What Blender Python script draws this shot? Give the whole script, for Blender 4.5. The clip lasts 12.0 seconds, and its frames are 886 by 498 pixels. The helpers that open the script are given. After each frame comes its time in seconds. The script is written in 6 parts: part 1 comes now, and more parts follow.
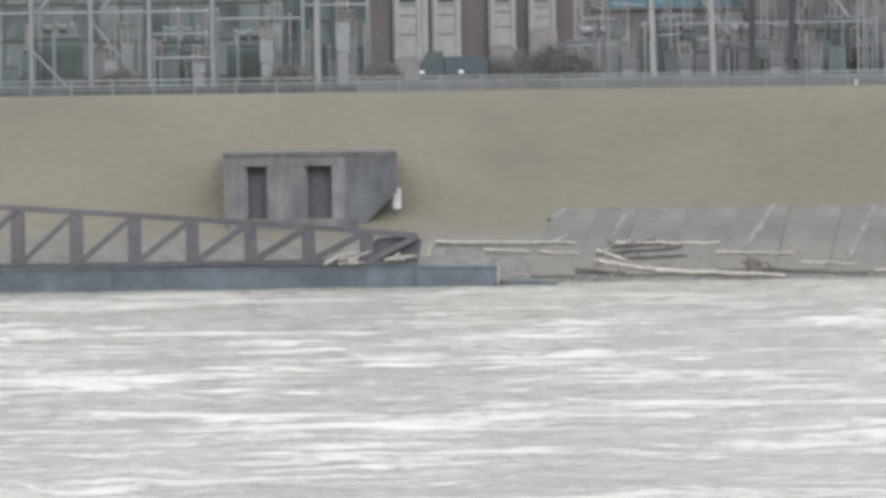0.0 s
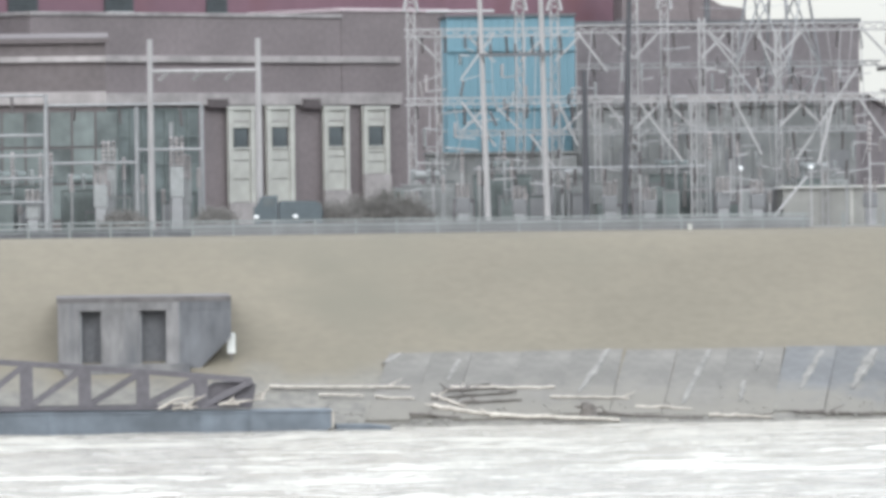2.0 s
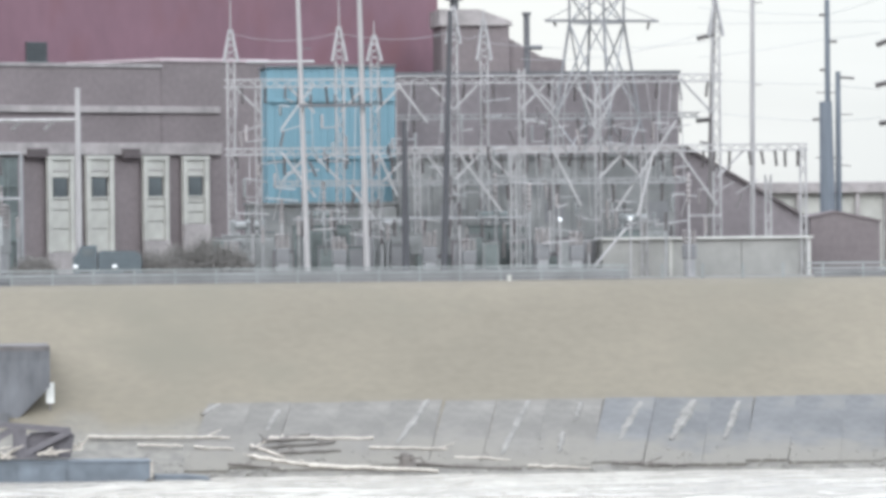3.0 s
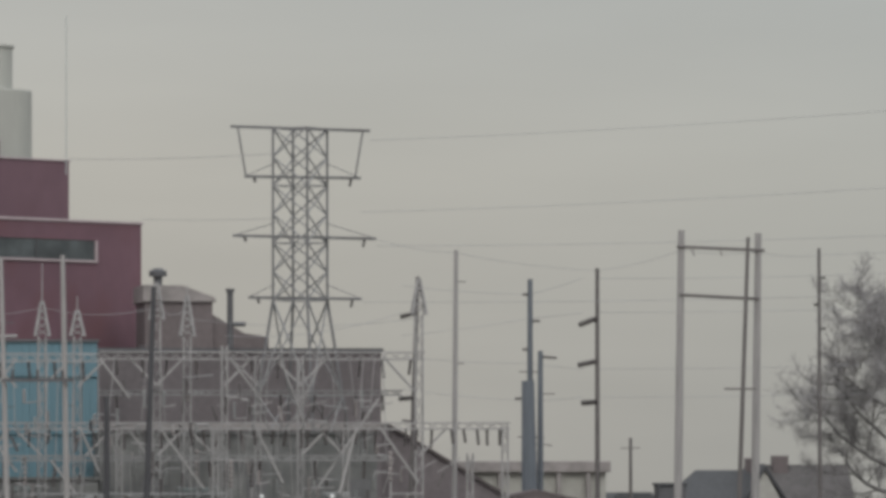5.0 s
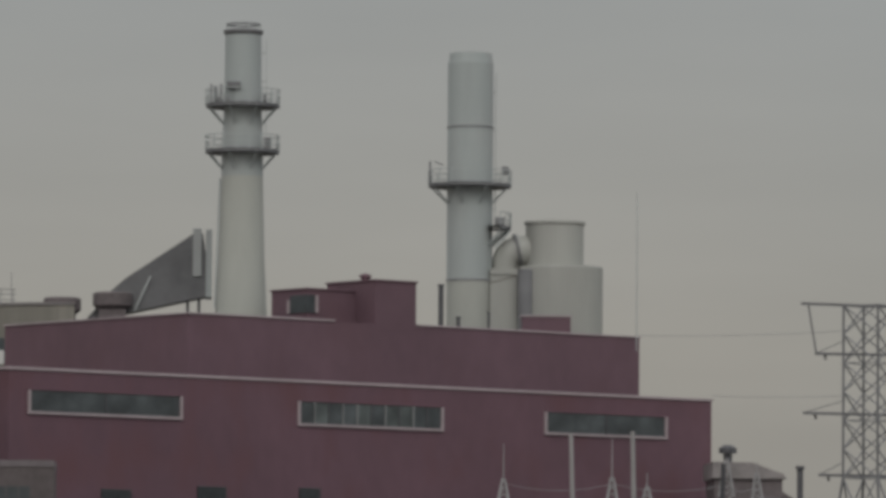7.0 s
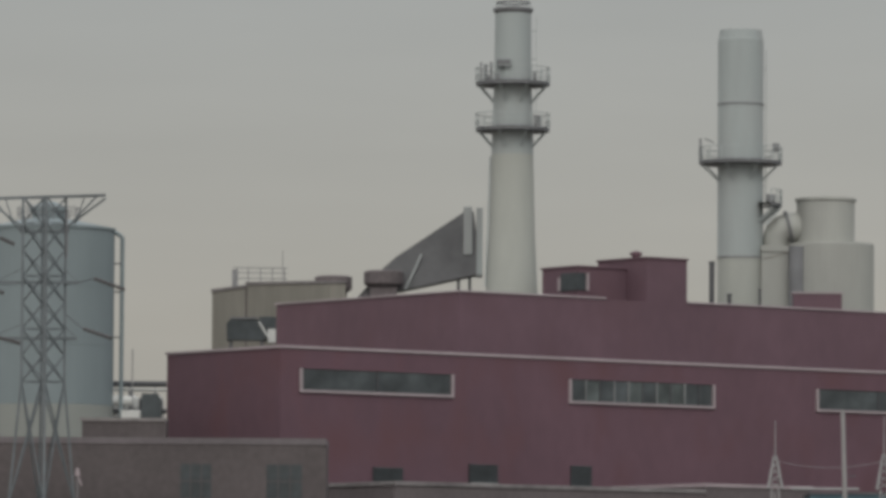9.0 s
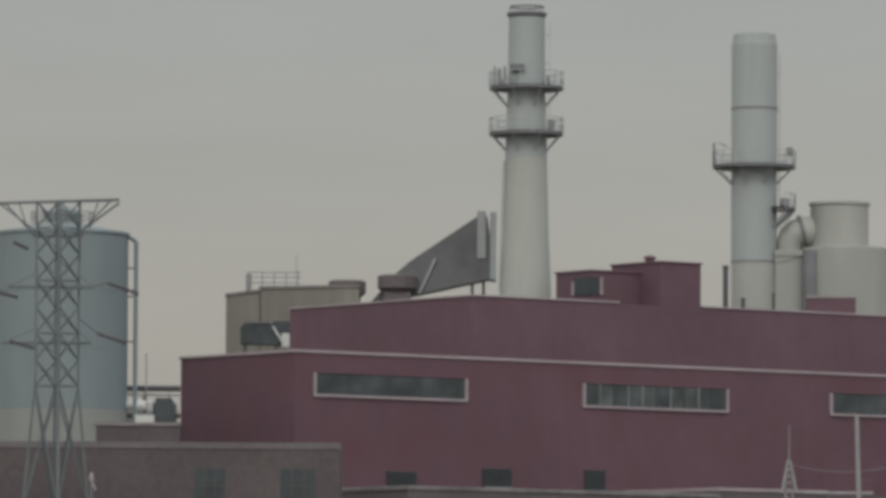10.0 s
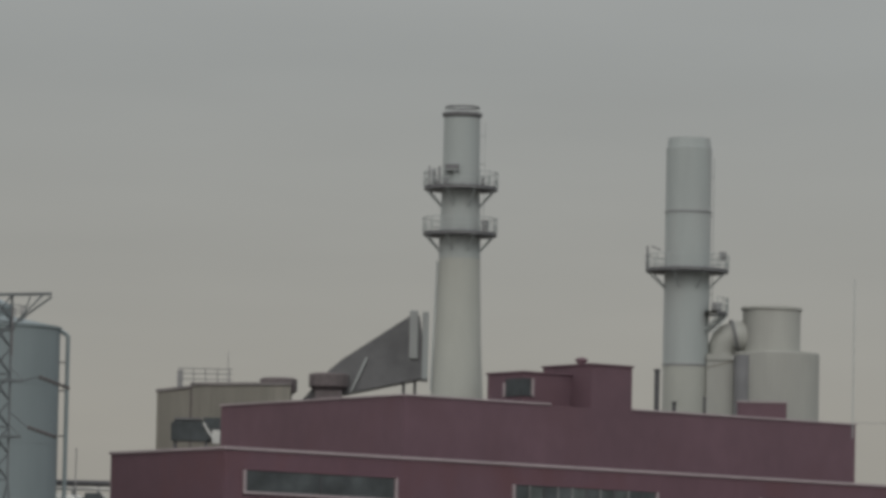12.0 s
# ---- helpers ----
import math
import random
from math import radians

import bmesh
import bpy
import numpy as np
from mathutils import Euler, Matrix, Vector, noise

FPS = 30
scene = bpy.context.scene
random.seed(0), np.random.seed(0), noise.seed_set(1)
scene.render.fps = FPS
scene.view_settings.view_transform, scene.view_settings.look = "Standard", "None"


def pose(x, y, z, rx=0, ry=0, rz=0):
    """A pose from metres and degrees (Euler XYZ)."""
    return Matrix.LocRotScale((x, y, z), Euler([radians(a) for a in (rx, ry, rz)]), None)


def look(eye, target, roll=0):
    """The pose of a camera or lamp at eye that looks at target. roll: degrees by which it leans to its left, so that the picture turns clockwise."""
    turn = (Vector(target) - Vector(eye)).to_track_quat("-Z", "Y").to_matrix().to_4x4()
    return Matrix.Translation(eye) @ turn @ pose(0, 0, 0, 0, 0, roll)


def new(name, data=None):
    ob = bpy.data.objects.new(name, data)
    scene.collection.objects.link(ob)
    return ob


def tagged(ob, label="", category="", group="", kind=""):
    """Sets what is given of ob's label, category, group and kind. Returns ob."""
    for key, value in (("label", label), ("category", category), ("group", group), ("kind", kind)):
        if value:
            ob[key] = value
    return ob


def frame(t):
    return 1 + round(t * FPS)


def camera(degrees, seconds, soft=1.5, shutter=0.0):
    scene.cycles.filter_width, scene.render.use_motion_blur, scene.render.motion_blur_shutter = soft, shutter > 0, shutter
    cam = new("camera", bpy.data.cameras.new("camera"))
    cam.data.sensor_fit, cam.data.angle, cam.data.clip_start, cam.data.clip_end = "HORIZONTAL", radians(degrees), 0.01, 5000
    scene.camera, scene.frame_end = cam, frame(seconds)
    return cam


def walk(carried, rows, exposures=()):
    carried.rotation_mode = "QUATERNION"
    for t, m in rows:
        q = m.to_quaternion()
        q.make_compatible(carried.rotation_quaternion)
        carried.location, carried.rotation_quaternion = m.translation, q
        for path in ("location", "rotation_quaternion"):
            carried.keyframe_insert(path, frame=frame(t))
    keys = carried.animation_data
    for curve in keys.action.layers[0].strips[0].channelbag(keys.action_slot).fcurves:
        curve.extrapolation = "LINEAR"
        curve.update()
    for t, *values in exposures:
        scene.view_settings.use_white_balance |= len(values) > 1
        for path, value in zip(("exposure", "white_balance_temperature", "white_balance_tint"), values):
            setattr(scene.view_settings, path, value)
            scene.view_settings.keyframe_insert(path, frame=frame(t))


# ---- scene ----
# Camera: stands still on the near bank, 14.5 m above the river, and turns.
cam = camera(8.304, 12.0, soft=3.9)
EYE = 14.5
F = 10800.0          # ticks per radian, used for bearings and elevations seen from the near bank
TURNS = [
    (0.0, -1.948, -1.975, -0.77), (0.5, -2.505, -1.581, -0.535), (1.0, -2.553, -1.407, -0.815),
    (1.5, -3.117, -0.96, -0.779), (2.0, -3.521, -0.639, -0.76), (2.5, -3.895, -0.322, -0.732),
    (3.0, -5.221, -0.183, -0.585), (3.5, -7.445, 0.717, -0.266), (3.7, -8.173, 0.945, -0.157),
    (4.1, -8.86, 1.37, -0.14), (4.5, -8.88, 1.80, -0.125), (4.9, -8.25, 2.28, -0.11),
    (5.3, -7.212, 2.838, -0.1), (5.5, -6.485, 3.241, -0.096), (6.0, -5.199, 4.231, 0.013),
    (6.5, -3.562, 4.593, 0.278), (7.0, -2.663, 4.048, 0.412), (7.5, -0.777, 3.69, 0.49),
    (7.7, -0.515, 3.836, 0.45), (9.3, -0.049, 3.82, 0.36), (9.5, 0.0, 3.82, 0.35),
    (10.0, 0.011, 3.861, 0.342), (10.5, -0.139, 4.099, 0.326), (11.0, -0.32, 4.205, 0.424),
    (11.5, -0.598, 4.364, 0.68), (12.0, -0.61, 4.804, 1.186),
]
walk(cam, [(t, pose(0, 0, EYE, 90 + p, 0, y) @ pose(0, 0, 0, 0, 0, r)) for t, y, p, r in TURNS],
     exposures=[(0.0, 0.56, 6200, 7), (0.5, 0.74, 6180, 7), (1.0, 0.83, 6150, 7), (2.5, 1.20, 6050, 7), (3.0, 1.20, 6000, 8), (3.7, 0.78, 5950, 9), (5.3, -0.22, 6600, 8), (6.0, -0.5, 6600, 8), (6.5, -0.7, 6600, 9), (7.0, -0.62, 6600, 9), (7.5, -0.48, 6600, 9), (9.5, -0.37, 6600, 8), (11.0, -0.36, 6600, 8), (12.0, -0.6, 6600, 8)])

# ---- light: a low overcast winter sky ----
world = bpy.data.worlds.new("overcast")
scene.world = world
world.use_nodes = True
wn, wl = world.node_tree.nodes, world.node_tree.links
wn.clear()
sky = wn.new("ShaderNodeTexSky")
sky.sky_type = "NISHITA"
sky.sun_disc = False
sky.sun_elevation, sky.sun_rotation = radians(32), radians(200)
sky.dust_density = 4.0
grey = wn.new("ShaderNodeHueSaturation")
grey.inputs["Saturation"].default_value = 0.25
sky_bg = wn.new("ShaderNodeBackground")
sky_bg.inputs["Strength"].default_value = 0.05
coord = wn.new("ShaderNodeTexCoord")
split = wn.new("ShaderNodeSeparateXYZ")
ramp = wn.new("ShaderNodeValToRGB")
ramp.color_ramp.elements[0].position, ramp.color_ramp.elements[0].color = 0.0, (0.395, 0.375, 0.345, 1)
ramp.color_ramp.elements[1].position, ramp.color_ramp.elements[1].color = 1.0, (1.25, 1.27, 1.30, 1)
for pos, col in ((0.055, (0.378, 0.358, 0.322, 1)), (0.115, (0.285, 0.294, 0.290, 1)), (0.2, (0.42, 0.425, 0.43, 1)), (0.45, (0.90, 0.91, 0.93, 1))):
    el = ramp.color_ramp.elements.new(pos)
    el.color = col
stretch = wn.new("ShaderNodeMapping")
stretch.inputs["Scale"].default_value = (5, 5, 26)
cloud = wn.new("ShaderNodeTexNoise")
cloud.inputs["Scale"].default_value = 2.2
cloud.inputs["Detail"].default_value = 4
cloud_amount = wn.new("ShaderNodeMapRange")
cloud_amount.inputs["From Min"].default_value, cloud_amount.inputs["From Max"].default_value = 0.3, 0.7
cloud_amount.inputs["To Min"].default_value, cloud_amount.inputs["To Max"].default_value = 0.94, 1.04
cloud_bg = wn.new("ShaderNodeBackground")
both = wn.new("ShaderNodeAddShader")
wout = wn.new("ShaderNodeOutputWorld")
wl.new(sky.outputs[0], grey.inputs["Color"])
wl.new(grey.outputs[0], sky_bg.inputs["Color"])
wl.new(coord.outputs["Generated"], split.inputs[0])
wl.new(split.outputs["Z"], ramp.inputs[0])
wl.new(coord.outputs["Generated"], stretch.inputs[0])
wl.new(stretch.outputs[0], cloud.inputs["Vector"])
wl.new(cloud.outputs[0], cloud_amount.inputs["Value"])
# the cloud is a little thicker and cooler downstream
thick = wn.new("ShaderNodeMapRange")
thick.inputs["From Min"].default_value, thick.inputs["From Max"].default_value = 0.09, 0.24
cool = wn.new("ShaderNodeMix")
cool.data_type, cool.blend_type = "RGBA", "MULTIPLY"
cool.inputs["B"].default_value = (0.86, 0.90, 0.93, 1)
wl.new(split.outputs["X"], thick.inputs["Value"])
wl.new(thick.outputs[0], cool.inputs["Factor"])
wl.new(ramp.outputs[0], cool.inputs["A"])
wl.new(cool.outputs["Result"], cloud_bg.inputs["Color"])
wl.new(cloud_amount.outputs[0], cloud_bg.inputs["Strength"])
wl.new(sky_bg.outputs[0], both.inputs[0])
wl.new(cloud_bg.outputs[0], both.inputs[1])
wl.new(both.outputs[0], wout.inputs["Surface"])

sun = new("sun", bpy.data.lights.new("sun", "SUN"))
sun.data.energy, sun.data.angle, sun.data.color = 0.7, radians(25), (1.0, 0.97, 0.92)
sun.matrix_world = look((60, -120, 110), (0, 0, 0))


# ---- materials ----
def material(name, colour, rough=0.7, metal=0.0, vary=0.12, grain=3.0, broad=0.15, bump=0.0, streak=1.0, spots=None):
    """Paint, stone, wood or metal with grain and broad stains; streak over 1 draws the stains out downwards."""
    m = bpy.data.materials.new(name)
    m.use_nodes = True
    n, l = m.node_tree.nodes, m.node_tree.links
    b = n["Principled BSDF"]
    b.inputs["Roughness"].default_value, b.inputs["Metallic"].default_value = rough, metal
    tc = n.new("ShaderNodeTexCoord")
    mp = n.new("ShaderNodeMapping")
    mp.inputs["Scale"].default_value = (1, 1, 1 / streak)
    fine, wide = n.new("ShaderNodeTexNoise"), n.new("ShaderNodeTexNoise")
    fine.inputs["Scale"].default_value, fine.inputs["Detail"].default_value = grain, 5
    wide.inputs["Scale"].default_value, wide.inputs["Detail"].default_value = broad, 4
    l.new(tc.outputs["Object"], mp.inputs[0])
    l.new(mp.outputs[0], fine.inputs["Vector"])
    l.new(mp.outputs[0], wide.inputs["Vector"])
    last = None
    for tex, amount in ((fine, vary), (wide, vary * 1.6)):
        mr = n.new("ShaderNodeMapRange")
        mr.inputs["From Min"].default_value, mr.inputs["From Max"].default_value = 0.3, 0.7
        mr.inputs["To Min"].default_value, mr.inputs["To Max"].default_value = 1 - amount, 1 + amount
        l.new(tex.outputs[0], mr.inputs["Value"])
        mul = n.new("ShaderNodeMix")
        mul.data_type, mul.blend_type = "RGBA", "MULTIPLY"
        mul.inputs["Factor"].default_value = 1
        if last is None:
            mul.inputs["A"].default_value = (*colour, 1)
        else:
            l.new(last, mul.inputs["A"])
        l.new(mr.outputs[0], mul.inputs["B"])
        last = mul.outputs["Result"]
    if spots:
        sp = n.new("ShaderNodeTexNoise")
        sp.inputs["Scale"].default_value, sp.inputs["Detail"].default_value = spots[1], 6
        l.new(mp.outputs[0], sp.inputs["Vector"])
        mr = n.new("ShaderNodeMapRange")
        mr.inputs["From Min"].default_value, mr.inputs["From Max"].default_value = 0.5, 0.68
        l.new(sp.outputs[0], mr.inputs["Value"])
        mix = n.new("ShaderNodeMix")
        mix.data_type = "RGBA"
        mix.inputs["B"].default_value = (*spots[0], 1)
        l.new(mr.outputs[0], mix.inputs["Factor"])
        l.new(last, mix.inputs["A"])
        last = mix.outputs["Result"]
    # a small difference from piece to piece
    oi = n.new("ShaderNodeObjectInfo")
    mr = n.new("ShaderNodeMapRange")
    mr.inputs["To Min"].default_value, mr.inputs["To Max"].default_value = 1 - vary * 0.5, 1 + vary * 0.5
    l.new(oi.outputs["Random"], mr.inputs["Value"])
    mul = n.new("ShaderNodeMix")
    mul.data_type, mul.blend_type = "RGBA", "MULTIPLY"
    mul.inputs["Factor"].default_value = 1
    l.new(last, mul.inputs["A"])
    l.new(mr.outputs[0], mul.inputs["B"])
    l.new(mul.outputs["Result"], b.inputs["Base Color"])
    if bump:
        bp = n.new("ShaderNodeBump")
        bp.inputs["Strength"].default_value, bp.inputs["Distance"].default_value = min(1, bump * 5), bump
        l.new(fine.outputs[0], bp.inputs["Height"])
        l.new(bp.outputs[0], b.inputs["Normal"])
    return m


M_RED = material("maroon_cladding", (0.132, 0.072, 0.092), 0.75, vary=0.07, grain=0.9, broad=0.12, streak=1.6, spots=((0.128, 0.062, 0.074), 0.22))
M_RED_UPPER = material("faded_maroon_cladding", (0.133, 0.077, 0.097), 0.75, vary=0.07, grain=0.9, broad=0.12, streak=1.6, spots=((0.126, 0.070, 0.086), 0.22))
M_BRICK = material("brown_brick", (0.130, 0.110, 0.113), 0.85, vary=0.1, grain=2.5, broad=0.12)
M_BRICK_GREY = material("grey_brown_brick", (0.092, 0.078, 0.079), 0.85, vary=0.12, grain=2.0, broad=0.12)
M_COPING = material("pale_coping", (0.34, 0.285, 0.297), 0.7, vary=0.08)
M_BAND = material("pale_concrete_band", (0.235, 0.215, 0.212), 0.8, vary=0.14, grain=1.5, broad=0.3)
M_STACK = material("stack_paint", (0.352, 0.382, 0.378), 0.6, vary=0.05, grain=0.8, broad=0.12, streak=5, spots=((0.34, 0.35, 0.345), 0.25))
M_SILO = material("cream_steel", (0.35, 0.352, 0.328), 0.65, vary=0.05, grain=0.6, broad=0.15, streak=4)
M_BEIGE = material("weathered_beige_cladding", (0.20, 0.19, 0.165), 0.8, vary=0.1, grain=1.0, broad=0.3, streak=6)
M_EAST = material("dusty_brick", (0.142, 0.125, 0.131), 0.85, vary=0.1, grain=2.0, broad=0.12)
M_STACK_LOW = material("cream_stack_paint", (0.385, 0.392, 0.36), 0.6, vary=0.05, grain=0.8, broad=0.12, streak=4)
M_HOUSE = material("cream_house_paint", (0.42, 0.39, 0.325), 0.7, vary=0.06, grain=1.5, broad=0.3)
M_TANK = material("blue_grey_tank", (0.195, 0.232, 0.242), 0.6, vary=0.05, grain=0.5, broad=0.1, streak=4)
M_TANK_LOW = material("cream_tank", (0.25, 0.262, 0.245), 0.6, vary=0.05, grain=0.5, broad=0.1, streak=4)
M_STEEL = material("galvanised_steel", (0.22, 0.22, 0.225), 0.55, 0.1, vary=0.1, grain=2.0)
M_STEEL_PALE = material("pale_galvanised_steel", (0.275, 0.268, 0.27), 0.55, 0.1, vary=0.1, grain=2.0)
M_STEEL_DARK = material("dark_steel", (0.085, 0.085, 0.092), 0.6, 0.2, vary=0.15)
M_TOWER = material("weathered_tower_steel", (0.135, 0.135, 0.142), 0.6, 0.2, vary=0.12, grain=2.0)
M_TOWER_PALE = material("blue_grey_tower_steel", (0.125, 0.140, 0.150), 0.6, 0.2, vary=0.12, grain=2.0)
M_INSUL = material("brown_porcelain", (0.075, 0.065, 0.065), 0.35)
M_WHITE = material("white_paint", (0.56, 0.56, 0.54), 0.6, vary=0.05)
M_CREAM = material("cream_panel", (0.315, 0.31, 0.285), 0.7, vary=0.08, grain=1.5, broad=0.4)
M_GLASS = material("dark_window_glass", (0.06, 0.068, 0.072), 0.35, vary=0.25, grain=0.8, broad=0.3)
M_GLASS_PALE = material("dusty_window_glass", (0.078, 0.090, 0.089), 0.65, vary=0.3, grain=0.6, broad=0.4)
M_BLUE = material("blue_cladding", (0.102, 0.186, 0.228), 0.65, vary=0.1, grain=0.9, broad=0.15, streak=5, spots=((0.108, 0.208, 0.255), 0.3))
M_DUCT = material("grey_duct", (0.14, 0.14, 0.145), 0.65, vary=0.1, grain=1.0, broad=0.3)
M_SHINGLE = material("brown_grey_shingle", (0.088, 0.082, 0.083), 0.9, vary=0.15, grain=2.5, broad=0.4)
M_GABLE = material("off_white_house_paint", (0.36, 0.355, 0.335), 0.75, vary=0.08, grain=1.5, broad=0.3)
M_ROOF = material("roof_felt", (0.062, 0.064, 0.070), 0.9)
M_CONC = material("old_concrete", (0.150, 0.144, 0.144), 0.9, vary=0.16, grain=2.0, broad=0.5, bump=0.02, streak=3, spots=((0.092, 0.092, 0.098), 0.4))
M_CONC_WET = material("dark_wet_concrete", (0.088, 0.089, 0.096), 0.85, vary=0.18, grain=2.0, broad=0.4, streak=3)
M_SLAB = material("revetment_concrete", (0.120, 0.112, 0.103), 0.95, vary=0.12, grain=1.6, broad=0.3, bump=0.02, spots=((0.128, 0.119, 0.106), 0.25))
M_SLAB_BLUE = material("clean_revetment_concrete", (0.100, 0.099, 0.101), 0.95, vary=0.12, grain=1.6, broad=0.3, bump=0.02, spots=((0.118, 0.112, 0.104), 0.3))
M_SILT = material("dried_silt", (0.155, 0.147, 0.137), 0.95, vary=0.14, grain=3, broad=0.8)
M_HULL = material("blue_grey_hull", (0.085, 0.098, 0.115), 0.7, vary=0.15, grain=1.2, broad=0.3)
M_TRUSS = material("rusty_truss", (0.088, 0.081, 0.089), 0.8, vary=0.15)
M_DRIFT = material("driftwood", (0.34, 0.31, 0.275), 0.85, vary=0.18, grain=3)
M_DRIFT_DARK = material("dark_driftwood", (0.11, 0.098, 0.09), 0.9, vary=0.18, grain=3)
M_PLANK = material("silted_plank", (0.175, 0.165, 0.149), 0.9, vary=0.18, grain=3)
M_WOOD = material("weathered_pole", (0.12, 0.11, 0.11), 0.85, vary=0.15, grain=4, streak=8)
M_POLE_BLUE = material("blue_grey_pole", (0.105, 0.118, 0.138), 0.8, vary=0.12, grain=3, streak=6)
M_SHED_WALL = material("beige_sheet_wall", (0.195, 0.191, 0.180), 0.7, vary=0.08, grain=1.5, broad=0.3)
M_POLE_DARK = material("creosoted_pole", (0.052, 0.052, 0.058), 0.85, vary=0.15, grain=4, streak=8)
M_RELAY = material("grey_render", (0.150, 0.152, 0.150), 0.85, vary=0.16, grain=1.2, broad=0.35, spots=((0.115, 0.118, 0.12), 0.6))
M_WOOD_PALE = material("pale_pole", (0.26, 0.25, 0.25), 0.8, vary=0.12, grain=4, streak=8)
M_BARK = material("bare_bark", (0.135, 0.13, 0.13), 0.9, vary=0.15)
M_TWIG = material("twig_bark", (0.25, 0.24, 0.245), 0.9, vary=0.15)
M_SHRUB = material("brown_shrub", (0.155, 0.146, 0.138), 0.95, vary=0.2)
M_GREEN = material("switchgear_green", (0.108, 0.124, 0.121), 0.6, vary=0.15, grain=1.2)
M_GREY_EQ = material("grey_equipment", (0.21, 0.215, 0.215), 0.6, vary=0.12)
M_WIRE = material("wire", (0.30, 0.30, 0.31), 0.5, 0.3)
M_FENCE = material("guard_rail", (0.20, 0.213, 0.213), 0.5, 0.3, vary=0.12, grain=1.5)
M_TRUCK = material("dark_truck_paint", (0.06, 0.075, 0.085), 0.4)
M_TYRE = material("tyre_rubber", (0.04, 0.04, 0.04), 0.9)
M_LAMP = material("lamp_lens", (0.62, 0.63, 0.63), 0.3)
M_ANNEX_CAP = material("dull_ledge_concrete", (0.185, 0.170, 0.170), 0.85, vary=0.14, grain=1.5, broad=0.3)
M_HEADWALL_CAP = material("stained_cap_concrete", (0.096, 0.088, 0.088), 0.95, vary=0.16, grain=2.0, broad=0.4)
M_HOOD = material("blue_grey_hood", (0.050, 0.058, 0.062), 0.7, vary=0.15, grain=1.5, broad=0.4)
M_ASPHALT = material("yard_gravel", (0.13, 0.122, 0.115), 0.95, vary=0.15, grain=1.5, broad=0.1)


def ground_material():
    """Dry grass, giving way to grey river mud with a ragged edge near the water."""
    m = material("dry_winter_grass", (0.128, 0.111, 0.084), 0.95, vary=0.07, grain=1.3, broad=0.06, bump=0.04,
                 spots=((0.112, 0.100, 0.076), 0.09))
    n, l = m.node_tree.nodes, m.node_tree.links
    shader = n["Principled BSDF"]
    grass = shader.inputs["Base Color"].links[0].from_socket
    tc, sep = n.new("ShaderNodeTexCoord"), n.new("ShaderNodeSeparateXYZ")
    rag = n.new("ShaderNodeTexNoise")
    rag.inputs["Scale"].default_value, rag.inputs["Detail"].default_value = 0.35, 6
    grain = n.new("ShaderNodeTexNoise")
    grain.inputs["Scale"].default_value, grain.inputs["Detail"].default_value = 1.4, 6
    add = n.new("ShaderNodeMath")
    add.operation = "MULTIPLY_ADD"
    add.inputs[1].default_value = 3.2
    edge = n.new("ShaderNodeMapRange")
    edge.inputs["From Min"].default_value, edge.inputs["From Max"].default_value = 5.2, 3.6
    tint = n.new("ShaderNodeMapRange")
    tint.inputs["From Min"].default_value, tint.inputs["From Max"].default_value = 0.35, 0.65
    mud, mix = n.new("ShaderNodeMix"), n.new("ShaderNodeMix")
    mud.data_type = mix.data_type = "RGBA"
    mud.inputs["A"].default_value, mud.inputs["B"].default_value = (0.112, 0.105, 0.096, 1), (0.16, 0.15, 0.133, 1)
    l.new(tc.outputs["Object"], sep.inputs[0])
    l.new(tc.outputs["Object"], rag.inputs["Vector"])
    l.new(tc.outputs["Object"], grain.inputs["Vector"])
    l.new(rag.outputs[0], add.inputs[0])
    l.new(sep.outputs["Z"], add.inputs[2])
    l.new(add.outputs[0], edge.inputs["Value"])
    l.new(grain.outputs[0], tint.inputs["Value"])
    l.new(tint.outputs[0], mud.inputs["Factor"])
    l.new(edge.outputs[0], mix.inputs["Factor"])
    l.new(grass, mix.inputs["A"])
    l.new(mud.outputs["Result"], mix.inputs["B"])
    l.new(mix.outputs["Result"], shader.inputs["Base Color"])
    return m


def silt_over(m):
    """Tan river silt left on the lower ends of the slabs, with a ragged upper edge."""
    n, l = m.node_tree.nodes, m.node_tree.links
    shader = n["Principled BSDF"]
    clean = shader.inputs["Base Color"].links[0].from_socket
    tc, sep, geo = n.new("ShaderNodeTexCoord"), n.new("ShaderNodeSeparateXYZ"), n.new("ShaderNodeNewGeometry")
    rag = n.new("ShaderNodeTexNoise")
    rag.inputs["Scale"].default_value, rag.inputs["Detail"].default_value, rag.inputs["Roughness"].default_value = 0.4, 6, 0.65
    add = n.new("ShaderNodeMath")
    add.operation = "MULTIPLY_ADD"
    add.inputs[1].default_value = 9.0
    edge = n.new("ShaderNodeMapRange")
    edge.inputs["From Min"].default_value, edge.inputs["From Max"].default_value = 8.6, 5.6
    edge.inputs["To Max"].default_value = 0.85
    mix = n.new("ShaderNodeMix")
    mix.data_type = "RGBA"
    mix.inputs["B"].default_value = (0.142, 0.131, 0.114, 1)
    l.new(tc.outputs["Object"], sep.inputs[0])
    l.new(geo.outputs["Position"], rag.inputs["Vector"])
    l.new(rag.outputs[0], add.inputs[0])
    l.new(sep.outputs["Y"], add.inputs[2])
    l.new(add.outputs[0], edge.inputs["Value"])
    l.new(edge.outputs[0], mix.inputs["Factor"])
    l.new(clean, mix.inputs["A"])
    l.new(mix.outputs["Result"], shader.inputs["Base Color"])


